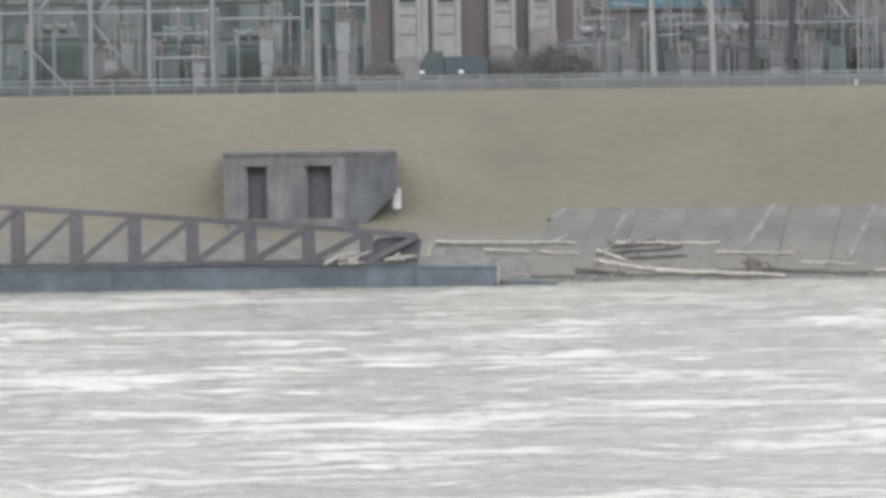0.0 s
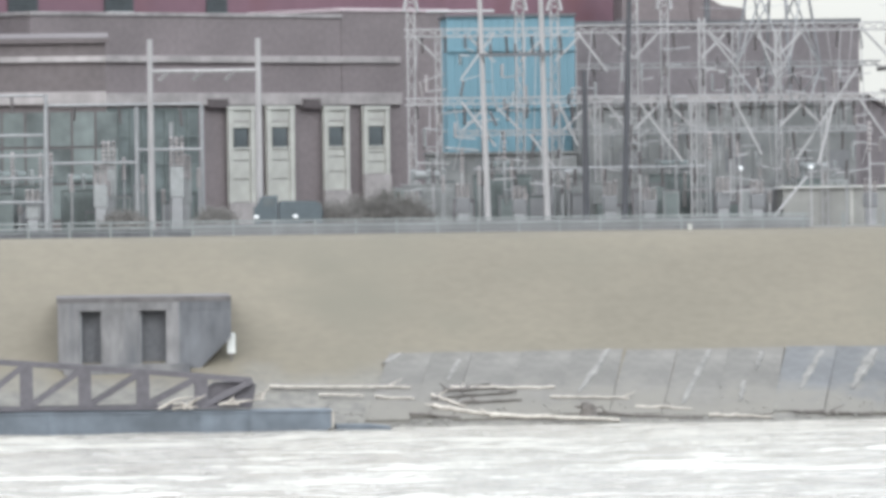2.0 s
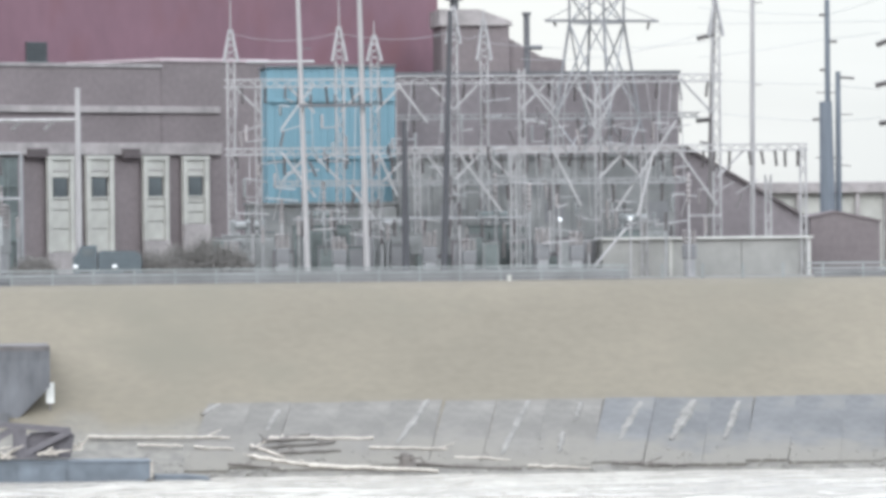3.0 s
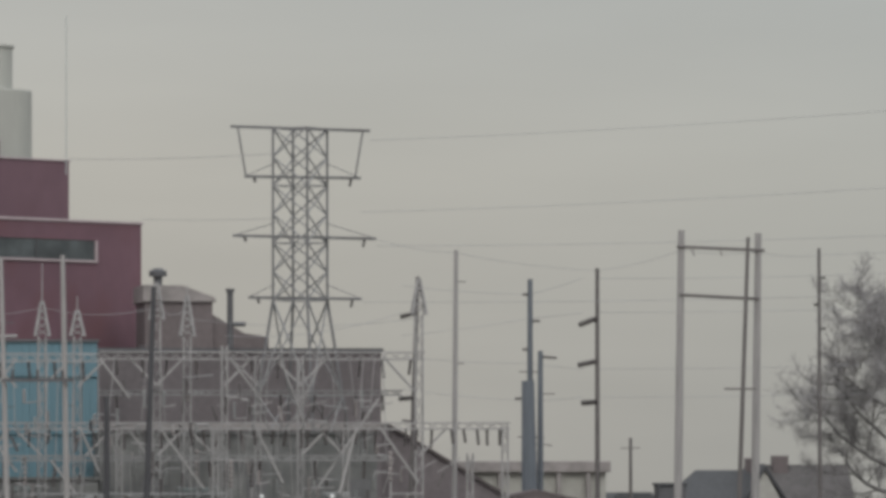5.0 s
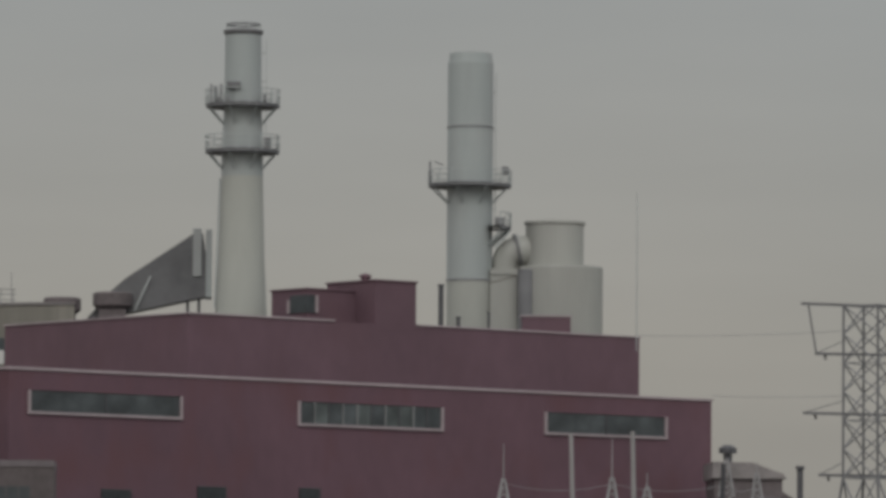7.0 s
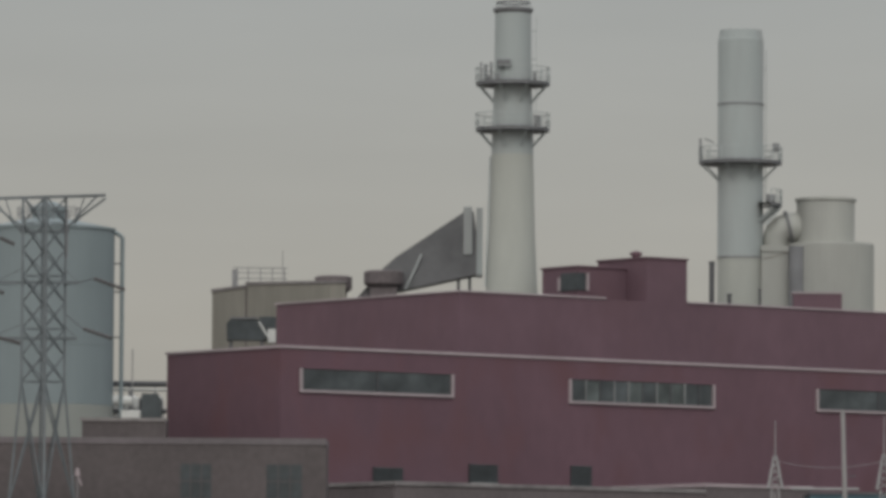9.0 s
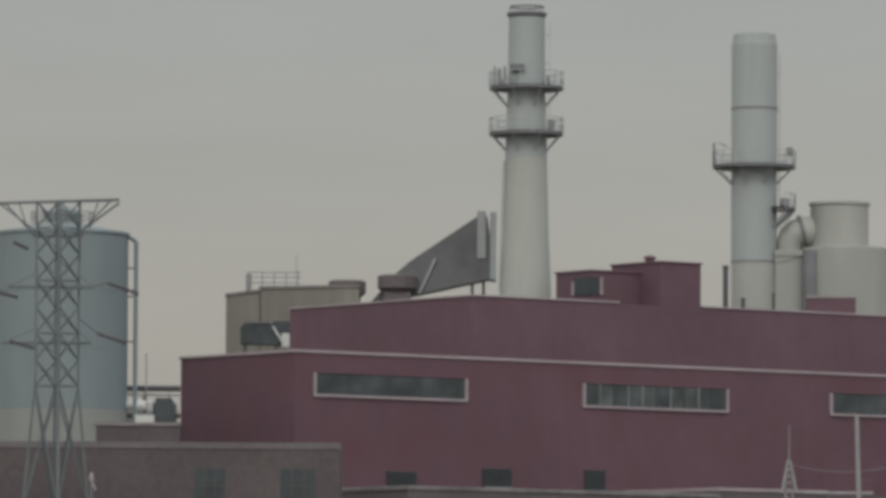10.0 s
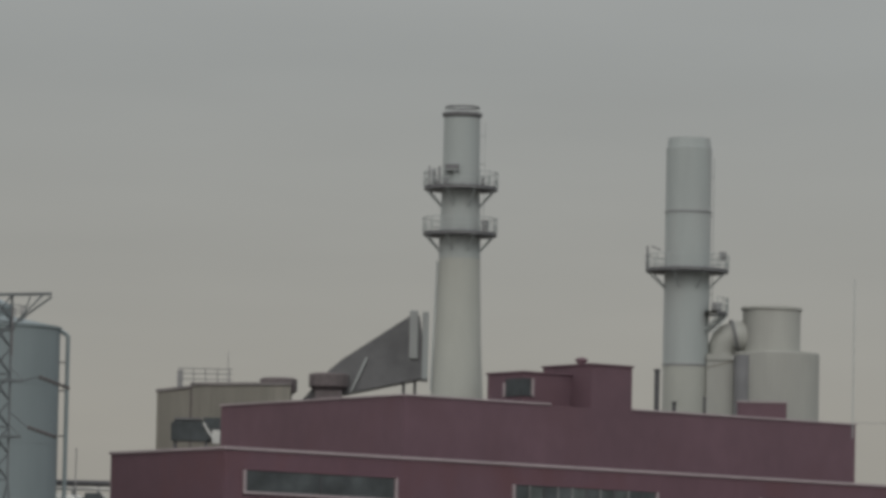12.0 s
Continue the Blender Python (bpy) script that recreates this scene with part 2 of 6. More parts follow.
silt_over(M_SLAB)
silt_over(M_SLAB_BLUE)
M_GRASS = ground_material()


def water_material():
    m = bpy.data.materials.new("muddy_choppy_water")
    m.use_nodes = True
    n, l = m.node_tree.nodes, m.node_tree.links
    b = n["Principled BSDF"]
    b.inputs["IOR"].default_value = 1.33
    tc = n.new("ShaderNodeTexCoord")
    heights = []
    for sx, sy, scale, dist in ((0.8, 0.7, 1.0, 0.5), (2.0, 1.6, 1.0, 0.25), (5.0, 4.0, 1.0, 0.08)):
        mp = n.new("ShaderNodeMapping")
        mp.inputs["Scale"].default_value = (sx, sy, 1)
        tx = n.new("ShaderNodeTexNoise")
        tx.inputs["Scale"].default_value, tx.inputs["Detail"].default_value = scale, 3
        tx.inputs["Distortion"].default_value = 0.6
        ml = n.new("ShaderNodeMath")
        ml.operation = "MULTIPLY"
        ml.inputs[1].default_value = dist
        l.new(tc.outputs["Object"], mp.inputs[0])
        l.new(mp.outputs[0], tx.inputs["Vector"])
        l.new(tx.outputs[0], ml.inputs[0])
        heights.append(ml.outputs[0])
    add = n.new("ShaderNodeMath")
    add2 = n.new("ShaderNodeMath")
    l.new(heights[0], add.inputs[0])
    l.new(heights[1], add.inputs[1])
    l.new(add.outputs[0], add2.inputs[0])
    l.new(heights[2], add2.inputs[1])
    bp = n.new("ShaderNodeBump")
    # gusts: patches of ruffled water between smooth ones
    gust_map = n.new("ShaderNodeMapping")
    gust_map.inputs["Scale"].default_value = (0.16, 0.13, 1)
    gust = n.new("ShaderNodeTexNoise")
    gust.inputs["Scale"].default_value, gust.inputs["Detail"].default_value, gust.inputs["Roughness"].default_value = 1.0, 5, 0.62
    amount = n.new("ShaderNodeMapRange")
    amount.inputs["From Min"].default_value, amount.inputs["From Max"].default_value = 0.47, 0.58
    amount.inputs["To Min"].default_value, amount.inputs["To Max"].default_value = 0.06, 1.0
    l.new(tc.outputs["Object"], gust_map.inputs[0])
    l.new(gust_map.outputs[0], gust.inputs["Vector"])
    l.new(gust.outputs[0], amount.inputs["Value"])
    ruffle = n.new("ShaderNodeMath")
    ruffle.operation = "MULTIPLY"
    l.new(add2.outputs[0], ruffle.inputs[0])
    l.new(amount.outputs[0], ruffle.inputs[1])
    bp.inputs["Strength"].default_value, bp.inputs["Distance"].default_value = 0.75, 0.5
    # pale streaks in the base colour: foam plus painted sky glint on silty water
    foam_glint_map = n.new("ShaderNodeMapping")
    foam_glint_map.inputs["Scale"].default_value = (0.10, 0.21, 1)
    foam_glint = n.new("ShaderNodeTexNoise")
    foam_glint.inputs["Scale"].default_value, foam_glint.inputs["Detail"].default_value, foam_glint.inputs["Roughness"].default_value = 1.0, 10, 0.80
    foam_glint.inputs["Distortion"].default_value = 0.9
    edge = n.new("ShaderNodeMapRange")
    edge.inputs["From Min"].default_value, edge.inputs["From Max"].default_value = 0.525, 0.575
    l.new(tc.outputs["Object"], foam_glint_map.inputs[0])
    l.new(foam_glint_map.outputs[0], foam_glint.inputs["Vector"])
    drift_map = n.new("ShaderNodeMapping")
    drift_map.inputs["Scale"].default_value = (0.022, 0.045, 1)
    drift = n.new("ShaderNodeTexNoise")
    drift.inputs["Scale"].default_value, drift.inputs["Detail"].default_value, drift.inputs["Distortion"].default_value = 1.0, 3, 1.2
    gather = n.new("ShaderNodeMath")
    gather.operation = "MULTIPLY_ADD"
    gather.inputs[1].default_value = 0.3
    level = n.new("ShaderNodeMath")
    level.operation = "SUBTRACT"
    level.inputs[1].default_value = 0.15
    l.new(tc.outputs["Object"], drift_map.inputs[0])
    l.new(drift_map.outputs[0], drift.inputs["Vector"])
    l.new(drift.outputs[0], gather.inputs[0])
    l.new(foam_glint.outputs[0], gather.inputs[2])
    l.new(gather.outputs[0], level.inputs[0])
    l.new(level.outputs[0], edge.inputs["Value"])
    tone = n.new("ShaderNodeMix")
    tone.data_type = "RGBA"
    # darker ripple shading painted into the silt colour
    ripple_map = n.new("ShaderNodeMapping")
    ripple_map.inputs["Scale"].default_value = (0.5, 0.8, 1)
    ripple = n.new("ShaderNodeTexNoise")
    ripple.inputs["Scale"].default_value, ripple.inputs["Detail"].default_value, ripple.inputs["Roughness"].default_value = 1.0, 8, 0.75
    ripple_shade = n.new("ShaderNodeMapRange")
    ripple_shade.inputs["From Min"].default_value, ripple_shade.inputs["From Max"].default_value = 0.42, 0.56
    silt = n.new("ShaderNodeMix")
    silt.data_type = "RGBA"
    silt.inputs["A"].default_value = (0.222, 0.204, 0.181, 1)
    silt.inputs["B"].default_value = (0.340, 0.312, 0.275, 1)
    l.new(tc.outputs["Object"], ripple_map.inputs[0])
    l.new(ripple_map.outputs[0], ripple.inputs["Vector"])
    l.new(ripple.outputs[0], ripple_shade.inputs["Value"])
    l.new(ripple_shade.outputs[0], silt.inputs["Factor"])
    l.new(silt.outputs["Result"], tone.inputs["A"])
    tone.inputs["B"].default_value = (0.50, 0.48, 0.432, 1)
    # the painted pale streaks fade out in sheltered water under the far bank
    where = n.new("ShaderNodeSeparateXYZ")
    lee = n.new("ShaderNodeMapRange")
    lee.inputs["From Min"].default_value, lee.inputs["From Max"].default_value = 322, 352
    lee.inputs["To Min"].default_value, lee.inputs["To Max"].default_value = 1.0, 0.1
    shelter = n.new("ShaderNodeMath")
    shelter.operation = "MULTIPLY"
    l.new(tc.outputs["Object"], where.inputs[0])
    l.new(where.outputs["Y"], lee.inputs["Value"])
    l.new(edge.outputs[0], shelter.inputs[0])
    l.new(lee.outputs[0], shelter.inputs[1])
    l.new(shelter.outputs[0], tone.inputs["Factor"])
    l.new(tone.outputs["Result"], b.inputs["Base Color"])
    gloss = n.new("ShaderNodeMapRange")
    gloss.inputs["To Min"].default_value, gloss.inputs["To Max"].default_value = 0.25, 0.7
    l.new(edge.outputs[0], gloss.inputs["Value"])
    l.new(gloss.outputs[0], b.inputs["Roughness"])
    l.new(ruffle.outputs[0], bp.inputs["Height"])
    l.new(bp.outputs[0], b.inputs["Normal"])
    return m


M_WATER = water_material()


# ---- helpers for building ----
def link(name, bm, mat, smooth=False):
    me = bpy.data.meshes.new(name)
    bm.to_mesh(me)
    bm.free()
    if smooth:
        me.shade_smooth()
    me.materials.append(mat)
    return new(name, me)


def part(name, bm, mat, parent, label="", smooth=False):
    ob = link(name, bm, mat, smooth)
    ob.parent = parent
    return tagged(ob, label)


def again(ob, m):
    """The same part once more on the same mesh, at another place under the same parent."""
    o = ob.copy()
    scene.collection.objects.link(o)
    o.matrix_basis = m
    return o


def thing(name, place, label, category, group="", kind="", turn=0.0):
    ob = new(name)
    ob.empty_display_size = 0.2
    ob.matrix_basis = pose(*place, 0, 0, turn)
    return tagged(ob, label, category, group, kind)


def box(bm, x0, y0, z0, x1, y1, z1, bevel=0.0):
    r = bmesh.ops.create_cube(bm, size=1)
    vs = r["verts"]
    for v in vs:
        v.co = Vector((x0 + (v.co.x + 0.5) * (x1 - x0), y0 + (v.co.y + 0.5) * (y1 - y0), z0 + (v.co.z + 0.5) * (z1 - z0)))
    if bevel:
        es = list({e for v in vs for e in v.link_edges})
        bmesh.ops.bevel(bm, geom=es, offset=bevel, segments=1, affect="EDGES")
    return bm


def slab(x0, y0, z0, x1, y1, z1, bevel=0.0):
    return box(bmesh.new(), x0, y0, z0, x1, y1, z1, bevel)


def rod(bm, p, q, r0, r1=None, n=6):
    """A round or square bar from p to q, tapering from r0 to r1."""
    p, q = Vector(p), Vector(q)
    r1 = r0 if r1 is None else r1
    d = (q - p)
    if d.length < 1e-6:
        return bm
    m = d.to_track_quat("Z", "Y").to_matrix()
    off = math.pi / 4 if n == 4 else 0
    rings = []
    for c, r in ((p, r0), (q, r1)):
        rings.append([bm.verts.new(c + m @ Vector((r * math.cos(off + 2 * math.pi * i / n), r * math.sin(off + 2 * math.pi * i / n), 0))) for i in range(n)])
    for i in range(n):
        bm.faces.new((rings[0][i], rings[0][(i + 1) % n], rings[1][(i + 1) % n], rings[1][i]))
    bm.faces.new(rings[0][::-1])
    bm.faces.new(rings[1])
    return bm


def run(bm, pts, radii, n=6):
    """One connected round body through the points, with a radius at each."""
    pts = [Vector(p) for p in pts]
    rings = []
    for i, p in enumerate(pts):
        d = pts[min(i + 1, len(pts) - 1)] - pts[max(i - 1, 0)]
        m = d.to_track_quat("Z", "Y").to_matrix()
        rings.append([bm.verts.new(p + m @ Vector((radii[i] * math.cos(2 * math.pi * k / n), radii[i] * math.sin(2 * math.pi * k / n), 0))) for k in range(n)])
    for a, b in zip(rings, rings[1:]):
        for k in range(n):
            bm.faces.new((a[k], a[(k + 1) % n], b[(k + 1) % n], b[k]))
    bm.faces.new(rings[0][::-1])
    bm.faces.new(rings[-1])
    return bm


def elbow(bm, pts, radii, n=24):
    """A smooth round duct through points that lie in one upright plane facing the river."""
    pts = [Vector(p) for p in pts]
    rings = []
    side = Vector((0, 1, 0))
    for i, p in enumerate(pts):
        d = (pts[min(i + 1, len(pts) - 1)] - pts[max(i - 1, 0)]).normalized()
        up_ = d.cross(side)
        rings.append([bm.verts.new(p + radii[i] * (math.cos(2 * math.pi * k / n) * side + math.sin(2 * math.pi * k / n) * up_)) for k in range(n)])
    for a, b in zip(rings, rings[1:]):
        for k in range(n):
            bm.faces.new((a[k], a[(k + 1) % n], b[(k + 1) % n], b[k]))
    bm.faces.new(rings[0][::-1])
    bm.faces.new(rings[-1])
    bmesh.ops.recalc_face_normals(bm, faces=bm.faces[:])
    return bm


def bar(p, q, r0, r1=None, n=6):
    return rod(bmesh.new(), p, q, r0, r1, n)


def lathe(bm, rings, n=32, cap=True):
    """Turned body about z from (radius, height) pairs."""
    loops = [[bm.verts.new((r * math.cos(2 * math.pi * i / n), r * math.sin(2 * math.pi * i / n), z)) for i in range(n)] for r, z in rings]
    for a, b in zip(loops, loops[1:]):
        for i in range(n):
            bm.faces.new((a[i], a[(i + 1) % n], b[(i + 1) % n], b[i]))
    if cap:
        bm.faces.new(loops[0][::-1])
        bm.faces.new(loops[-1])
    return bm


def turned(rings, n=32, cap=True):
    return lathe(bmesh.new(), rings, n, cap)


def prism(bm, outline, axis, a, b):
    """An outline of (u, v) pairs drawn out along an axis from a to b: x -> (y, z), y -> (x, z)."""
    def at(u, v, w):
        return Vector((w, u, v)) if axis == "x" else Vector((u, w, v))
    lo = [bm.verts.new(at(u, v, a)) for u, v in outline]
    hi = [bm.verts.new(at(u, v, b)) for u, v in outline]
    k = len(outline)
    for i in range(k):
        bm.faces.new((lo[i], lo[(i + 1) % k], hi[(i + 1) % k], hi[i]))
    bm.faces.new(lo[::-1])
    bm.faces.new(hi)
    bmesh.ops.recalc_face_normals(bm, faces=bm.faces[:])
    return bm


def X(b, d):
    """Metres to the right at a bearing of b ticks and a distance of d metres ahead."""
    return d * math.tan(b / F)


def Z(e, d, b=0.0):
    """Height above the river at an elevation of e ticks."""
    return EYE + d / math.cos(b / F) * math.tan(e / F)


def at(b, e, d):
    return Vector((X(b, d), d, Z(e, d, b)))


YARD = 11.2          # height of the ground behind the levee


# ---- ground and river ----
def bank_profile():
    """Cross-section from the near bank over the river to the far plain: (distance ahead, height)."""
    return [(-3000, 12.6), (6, 12.6), (40, -1.5), (60, -3), (330, -3), (352, -2.2), (358, -0.9), (360, 0.0), (364.5, 2.0), (369, 4.03),
            (374, 6.27), (380, 8.96), (384.2, 10.75), (386, 11.15), (389, YARD), (420, YARD), (520, YARD), (900, YARD), (4500, YARD)]


def build_ground():
    bm = bmesh.new()
    xs = [-4000, -800, -200] + [-60 + 3 * i for i in range(64)] + [200, 800, 4000]
    rows = []
    for x in xs:
        row = []
        for y, z in bank_profile():
            wob = 0.0
            if 360 <= y <= 384.5:
                wob = (0.12 if y > 370 else 0.02) * noise.noise((x * 0.12, y * 0.3, 0)) + (0.03 if y > 370 else 0.01) * noise.noise((x * 0.5, y, 3))
            row.append(bm.verts.new((x, y + (0.5 * noise.noise((x * 0.07, 1, 1)) if 355 < y < 370 else 0), z + wob)))
        rows.append(row)
    for a, b in zip(rows, rows[1:]):
        for i in range(len(a) - 1):
            bm.faces.new((a[i], b[i], b[i + 1], a[i + 1]))
    bmesh.ops.recalc_face_normals(bm, faces=bm.faces[:])
    ob = link("ground", bm, M_GRASS, True)
    if ob.data.polygons[len(ob.data.polygons) // 2].normal.z < 0:
        ob.data.flip_normals()
    tagged(ob, "dry tan winter grass on the levee and plain", "ground", kind="structure")
    # the river: a still outer sheet, and real waves where the water is near the far bank
    xs = [-4000, -400] + list(np.arange(-32.0, 68.0, 0.45)) + [400, 4000]
    ys = [30, 120] + list(np.arange(186.0, 361.0, 0.45)) + [362.5]
    verts, faces = [], []
    for x in xs:
        for y in ys:
            z = 0.0
            if -40 < x < 70 and 185 < y < 361.2:
                fade = min(1.0, (x + 33) / 6, (68 - x) / 6, (y - 185) / 6)
                z = 0.13 * noise.noise((x * 0.16, y * 0.11, 0)) + 0.10 * noise.noise((x * 0.42, y * 0.30, 5)) + 0.03 * noise.noise((x * 1.2, y * 0.9, 9))
                z *= max(0.0, fade) * (1.0 if y < 352 else max(0.25, (361 - y) / 9))
            verts.append((x, y, z))
    k = len(ys)
    for i in range(len(xs) - 1):
        for j in range(k - 1):
            faces.append((i * k + j, (i + 1) * k + j, (i + 1) * k + j + 1, i * k + j + 1))
    me = bpy.data.meshes.new("water")
    me.from_pydata(verts, [], faces)
    me.shade_smooth()
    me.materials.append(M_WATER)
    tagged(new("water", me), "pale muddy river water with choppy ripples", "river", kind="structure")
    yard = slab(-70, 389.4, YARD - 0.3, 88, 560, YARD + 0.03)
    tagged(link("yard", yard, M_ASPHALT), "grey gravel yard behind the levee", "yard", kind="structure")


build_ground()

# ---- the power station's main hall ----
TURN = 36.6                                  # the long front runs away to the right
CORNER = (X(-264, 450), 450.0)
UX, UY = math.cos(radians(TURN)), math.sin(radians(TURN))


def along(b, q=0.0):
    """Distance along the front, at depth q behind it, of what is seen on bearing b."""
    k = math.tan(b / F)
    ox, oy = CORNER[0] - UY * q, CORNER[1] + UX * q
    return (k * oy - ox) / (UX - k * UY)


def back(b, s):
    """Depth behind the front, at station s, of what is seen on bearing b."""
    k = math.tan(b / F)
    ox, oy = CORNER[0] + UX * s, CORNER[1] + UY * s
    return (ox - k * oy) / (UY + k * UX)


def spot(s, q):
    return CORNER[0] + UX * s - UY * q, CORNER[1] + UY * s + UX * q


def lift(e, s, q):
    """Height above the yard of what is seen at elevation e at the station s, q."""
    x, y = spot(s, q)
    return EYE + math.hypot(x, y) * math.tan(e / F) - YARD


def hall(name, label, mat, s0, s1, q0, q1, top, base=0.0, coping=0.5, roof=M_ROOF, coping_mat=None, gap=None):
    """A walled block with a coping and a flat roof, in the station's own directions."""
    t = thing(name, (*CORNER, YARD), label, "building", turn=TURN)
    th = 0.4
    part("wall", slab(s0, q0, base, s1, q0 + th, top), mat, t)
    part("wall", slab(s0, q1 - th, base, s1, q1, top), mat, t)
    part("wall", slab(s0, q0 + th, base, s0 + th, q1 - th, top), mat, t)
    part("wall", slab(s1 - th, q0 + th, base, s1, q1 - th, top), mat, t)
    part("roof", slab(s0 + th, q0 + th, top - 1.0, s1 - th, q1 - th, top - 0.7), roof, t)
    cm = coping_mat or M_COPING
    o = 0.12
    runs = [(s0 - o, s1 + o)] if gap is None else [(s0 - o, gap[0]), (gap[1], s1 + o)]
    for c0, c1 in runs:
        part("coping", slab(c0, q0 - o, top, c1, q0 + th, top + coping, 0.03), cm, t, "pale metal coping")
    part("coping", slab(s0 - o, q0 + th, top, s0 + th, q1 + o, top + coping, 0.03), cm, t, "pale metal coping")
    part("coping", slab(s1 - th, q0 + th, top, s1 + o, q1 + o, top + coping, 0.03), cm, t, "pale metal coping")
    return t


LOW_END = along(979, 0)
LOW_TOP = lift(548, 0, 0)
lower = hall("turbine_hall", "long maroon metal-clad turbine hall with strip windows", M_RED, 0, LOW_END, 0, 14.9, LOW_TOP - 0.2, coping=0.22)
UQ = 8.0
up0, up1 = along(52, UQ), along(851, UQ)
UP_TOP = lift(648, up0, UQ)
upper = hall("boiler_house", "tall maroon metal-clad boiler house set back behind the hall", M_RED_UPPER, up0, up1, UQ, back(-272, up0), UP_TOP - 0.15, coping=0.15, gap=(along(311, UQ), along(456, UQ)))


def strip_window(b0, b1, e_top, e_bot, panes, odd):
    s0, s1 = along(b0), along(b1)
    sm = (s0 + s1) / 2
    z1, z0 = lift(e_top, sm, 0), lift(e_bot, sm, 0)
    w = new("strip_window")
    w.parent = lower
    w.location = (s0, 0, z0)
    L, H = s1 - s0, z1 - z0
    fr = 0.2
    part("sill", slab(0, -0.18, 0, L, 0.0, fr, 0.02), M_COPING, w, "pale sill")
    part("jamb", slab(0, -0.16, fr, fr * 1.2, 0.0, H), M_COPING, w, "pale jamb")
    part("jamb", slab(L - fr * 1.2, -0.16, fr, L, 0.0, H), M_COPING, w, "pale jamb")
    part("head", slab(0, -0.12, H, L, 0.0, H + 0.1), M_RED, w)
    step = (L - 2.4 * fr) / panes
    for i in range(panes):
        a = fr * 1.2 + i * step
        part("pane", slab(a + 0.05, -0.05, fr, a + step - 0.05, 0.0, H), M_GLASS_PALE if i in odd else M_GLASS, w)
        if i:
            part("mullion", slab(a - 0.05, -0.14, fr, a + 0.05, 0.0, H), M_GREY_EQ if panes > 3 and i in (1, 3, 4, 6, 8) else M_STEEL_DARK, w)


strip_window(-231, 42, 503, 461, 2, ())
strip_window(246, 504, 487, 444, 10, (1, 4, 6, 7))
strip_window(683, 900, 472, 432, 2, ())


def penthouse(name, b0, b1, e_top, q0, depth, label, extra=0.0):
    s0, s1 = along(b0, q0), along(b1, q0)
    t = hall(name, label, M_RED_UPPER, s0, s1, q0, q0 + depth, lift(e_top, (s0 + s1) / 2, q0) - 0.15, base=UP_TOP - 0.6, coping=0.15, coping_mat=M_RED_UPPER)
    return t, s0, s1


pent, ps0, ps1 = penthouse("penthouse", 383, 455, 707, UQ - 0.015, 6.2, "maroon penthouse on the boiler house roof")
vent = turned([(0.35, 0), (0.35, 0.3), (0.5, 0.3), (0.5, 0.5), (0.1, 0.65)], 12)
vent_ob = part("roof_vent", vent, M_RED, pent)
vent_ob.location = ((ps0 + ps1) / 2 - 1.5, UQ + 2, lift(707, ps0, UQ))
pent_small, qs0, qs1 = penthouse("stair_head", 262, 380, 690, UQ + 2.5, 4.6, "low maroon stair head with pale framed windows")
sq = UQ + 2.5
z_sill, z_head = lift(649, qs0, sq), lift(680, qs0, sq)
q_post, s_post = back(231, qs0), along(277, sq)
part("window_post", slab(qs0 - 0.2, q_post - 0.12, z_sill, qs0, q_post + 0.12, lift(673, qs0, sq)), M_COPING, pent_small, "pale post")
part("window_post", slab(s_post - 0.12, sq - 0.2, z_sill, s_post + 0.12, sq, z_head), M_COPING, pent_small, "pale post")
part("window", slab(qs0 - 0.1, sq, z_sill, qs0, q_post - 0.14, z_head), M_HOOD, pent_small, "dark blue-grey glazing")
part("window", slab(qs0 - 0.1, sq - 0.1, z_sill, s_post - 0.14, sq, z_head), M_HOOD, pent_small, "dark blue-grey glazing")


# ---- stacks ----
def platform(parent, r_in, r_out, z, rail=1.15, posts=18, arc=(0, 360), dark=True):
    p = new("platform")
    p.parent = parent
    p.location = (0, 0, z)
    n = 36
    bm = bmesh.new()
    a0, a1 = radians(arc[0]), radians(arc[1])
    full = arc[1] - arc[0] >= 360
    k = n if full else max(6, int(n * (arc[1] - arc[0]) / 360))
    ring = []
    for i in range(k if full else k + 1):
        a = a0 + (a1 - a0) * i / k
        c, s = math.cos(a), math.sin(a)
        ring.append([bm.verts.new((r * c, r * s, h)) for r, h in ((r_in, 0), (r_out, 0), (r_out, 0.28), (r_in, 0.28))])
    m = len(ring)
    for i in range(m if full else m - 1):
        a, b = ring[i], ring[(i + 1) % m]
        for j in range(4):
            bm.faces.new((a[j], b[j], b[(j + 1) % 4], a[(j + 1) % 4]))
    part("deck", bm, M_TOWER if dark else M_STEEL, p, "dark grating deck")
    for h in (0.55, 0.85, rail + 0.25):
        bm = bmesh.new()
        for i in range(k):
            a, b = a0 + (a1 - a0) * i / k, a0 + (a1 - a0) * (i + 1) / k
            rod(bm, (r_out * math.cos(a), r_out * math.sin(a), h), (r_out * math.cos(b), r_out * math.sin(b), h), 0.045, n=4)
        part("rail", bm, M_STACK, p)
    post = None
    for i in range(posts):
        a = a0 + (a1 - a0) * i / posts
        here = Matrix.Translation((r_out * math.cos(a), r_out * math.sin(a), 0))
        if post is None:
            post = part("rail_post", bar((0, 0, 0.2), (0, 0, rail + 0.3), 0.05, n=4), M_STACK, p)
            post.matrix_basis = here
        else:
            again(post, here)
    bracket = None
    for i in range(8):
        a = a0 + (a1 - a0) * (i + 0.5) / 8
        if bracket is None:
            bracket = part("bracket", bar((r_in - 0.1, 0, -1.5), (r_out - 0.1, 0, 0), 0.07, n=4), M_STACK, p)
            bracket.matrix_basis = Matrix.Rotation(a, 4, "Z")
        else:
            again(bracket, Matrix.Rotation(a, 4, "Z"))
    return p


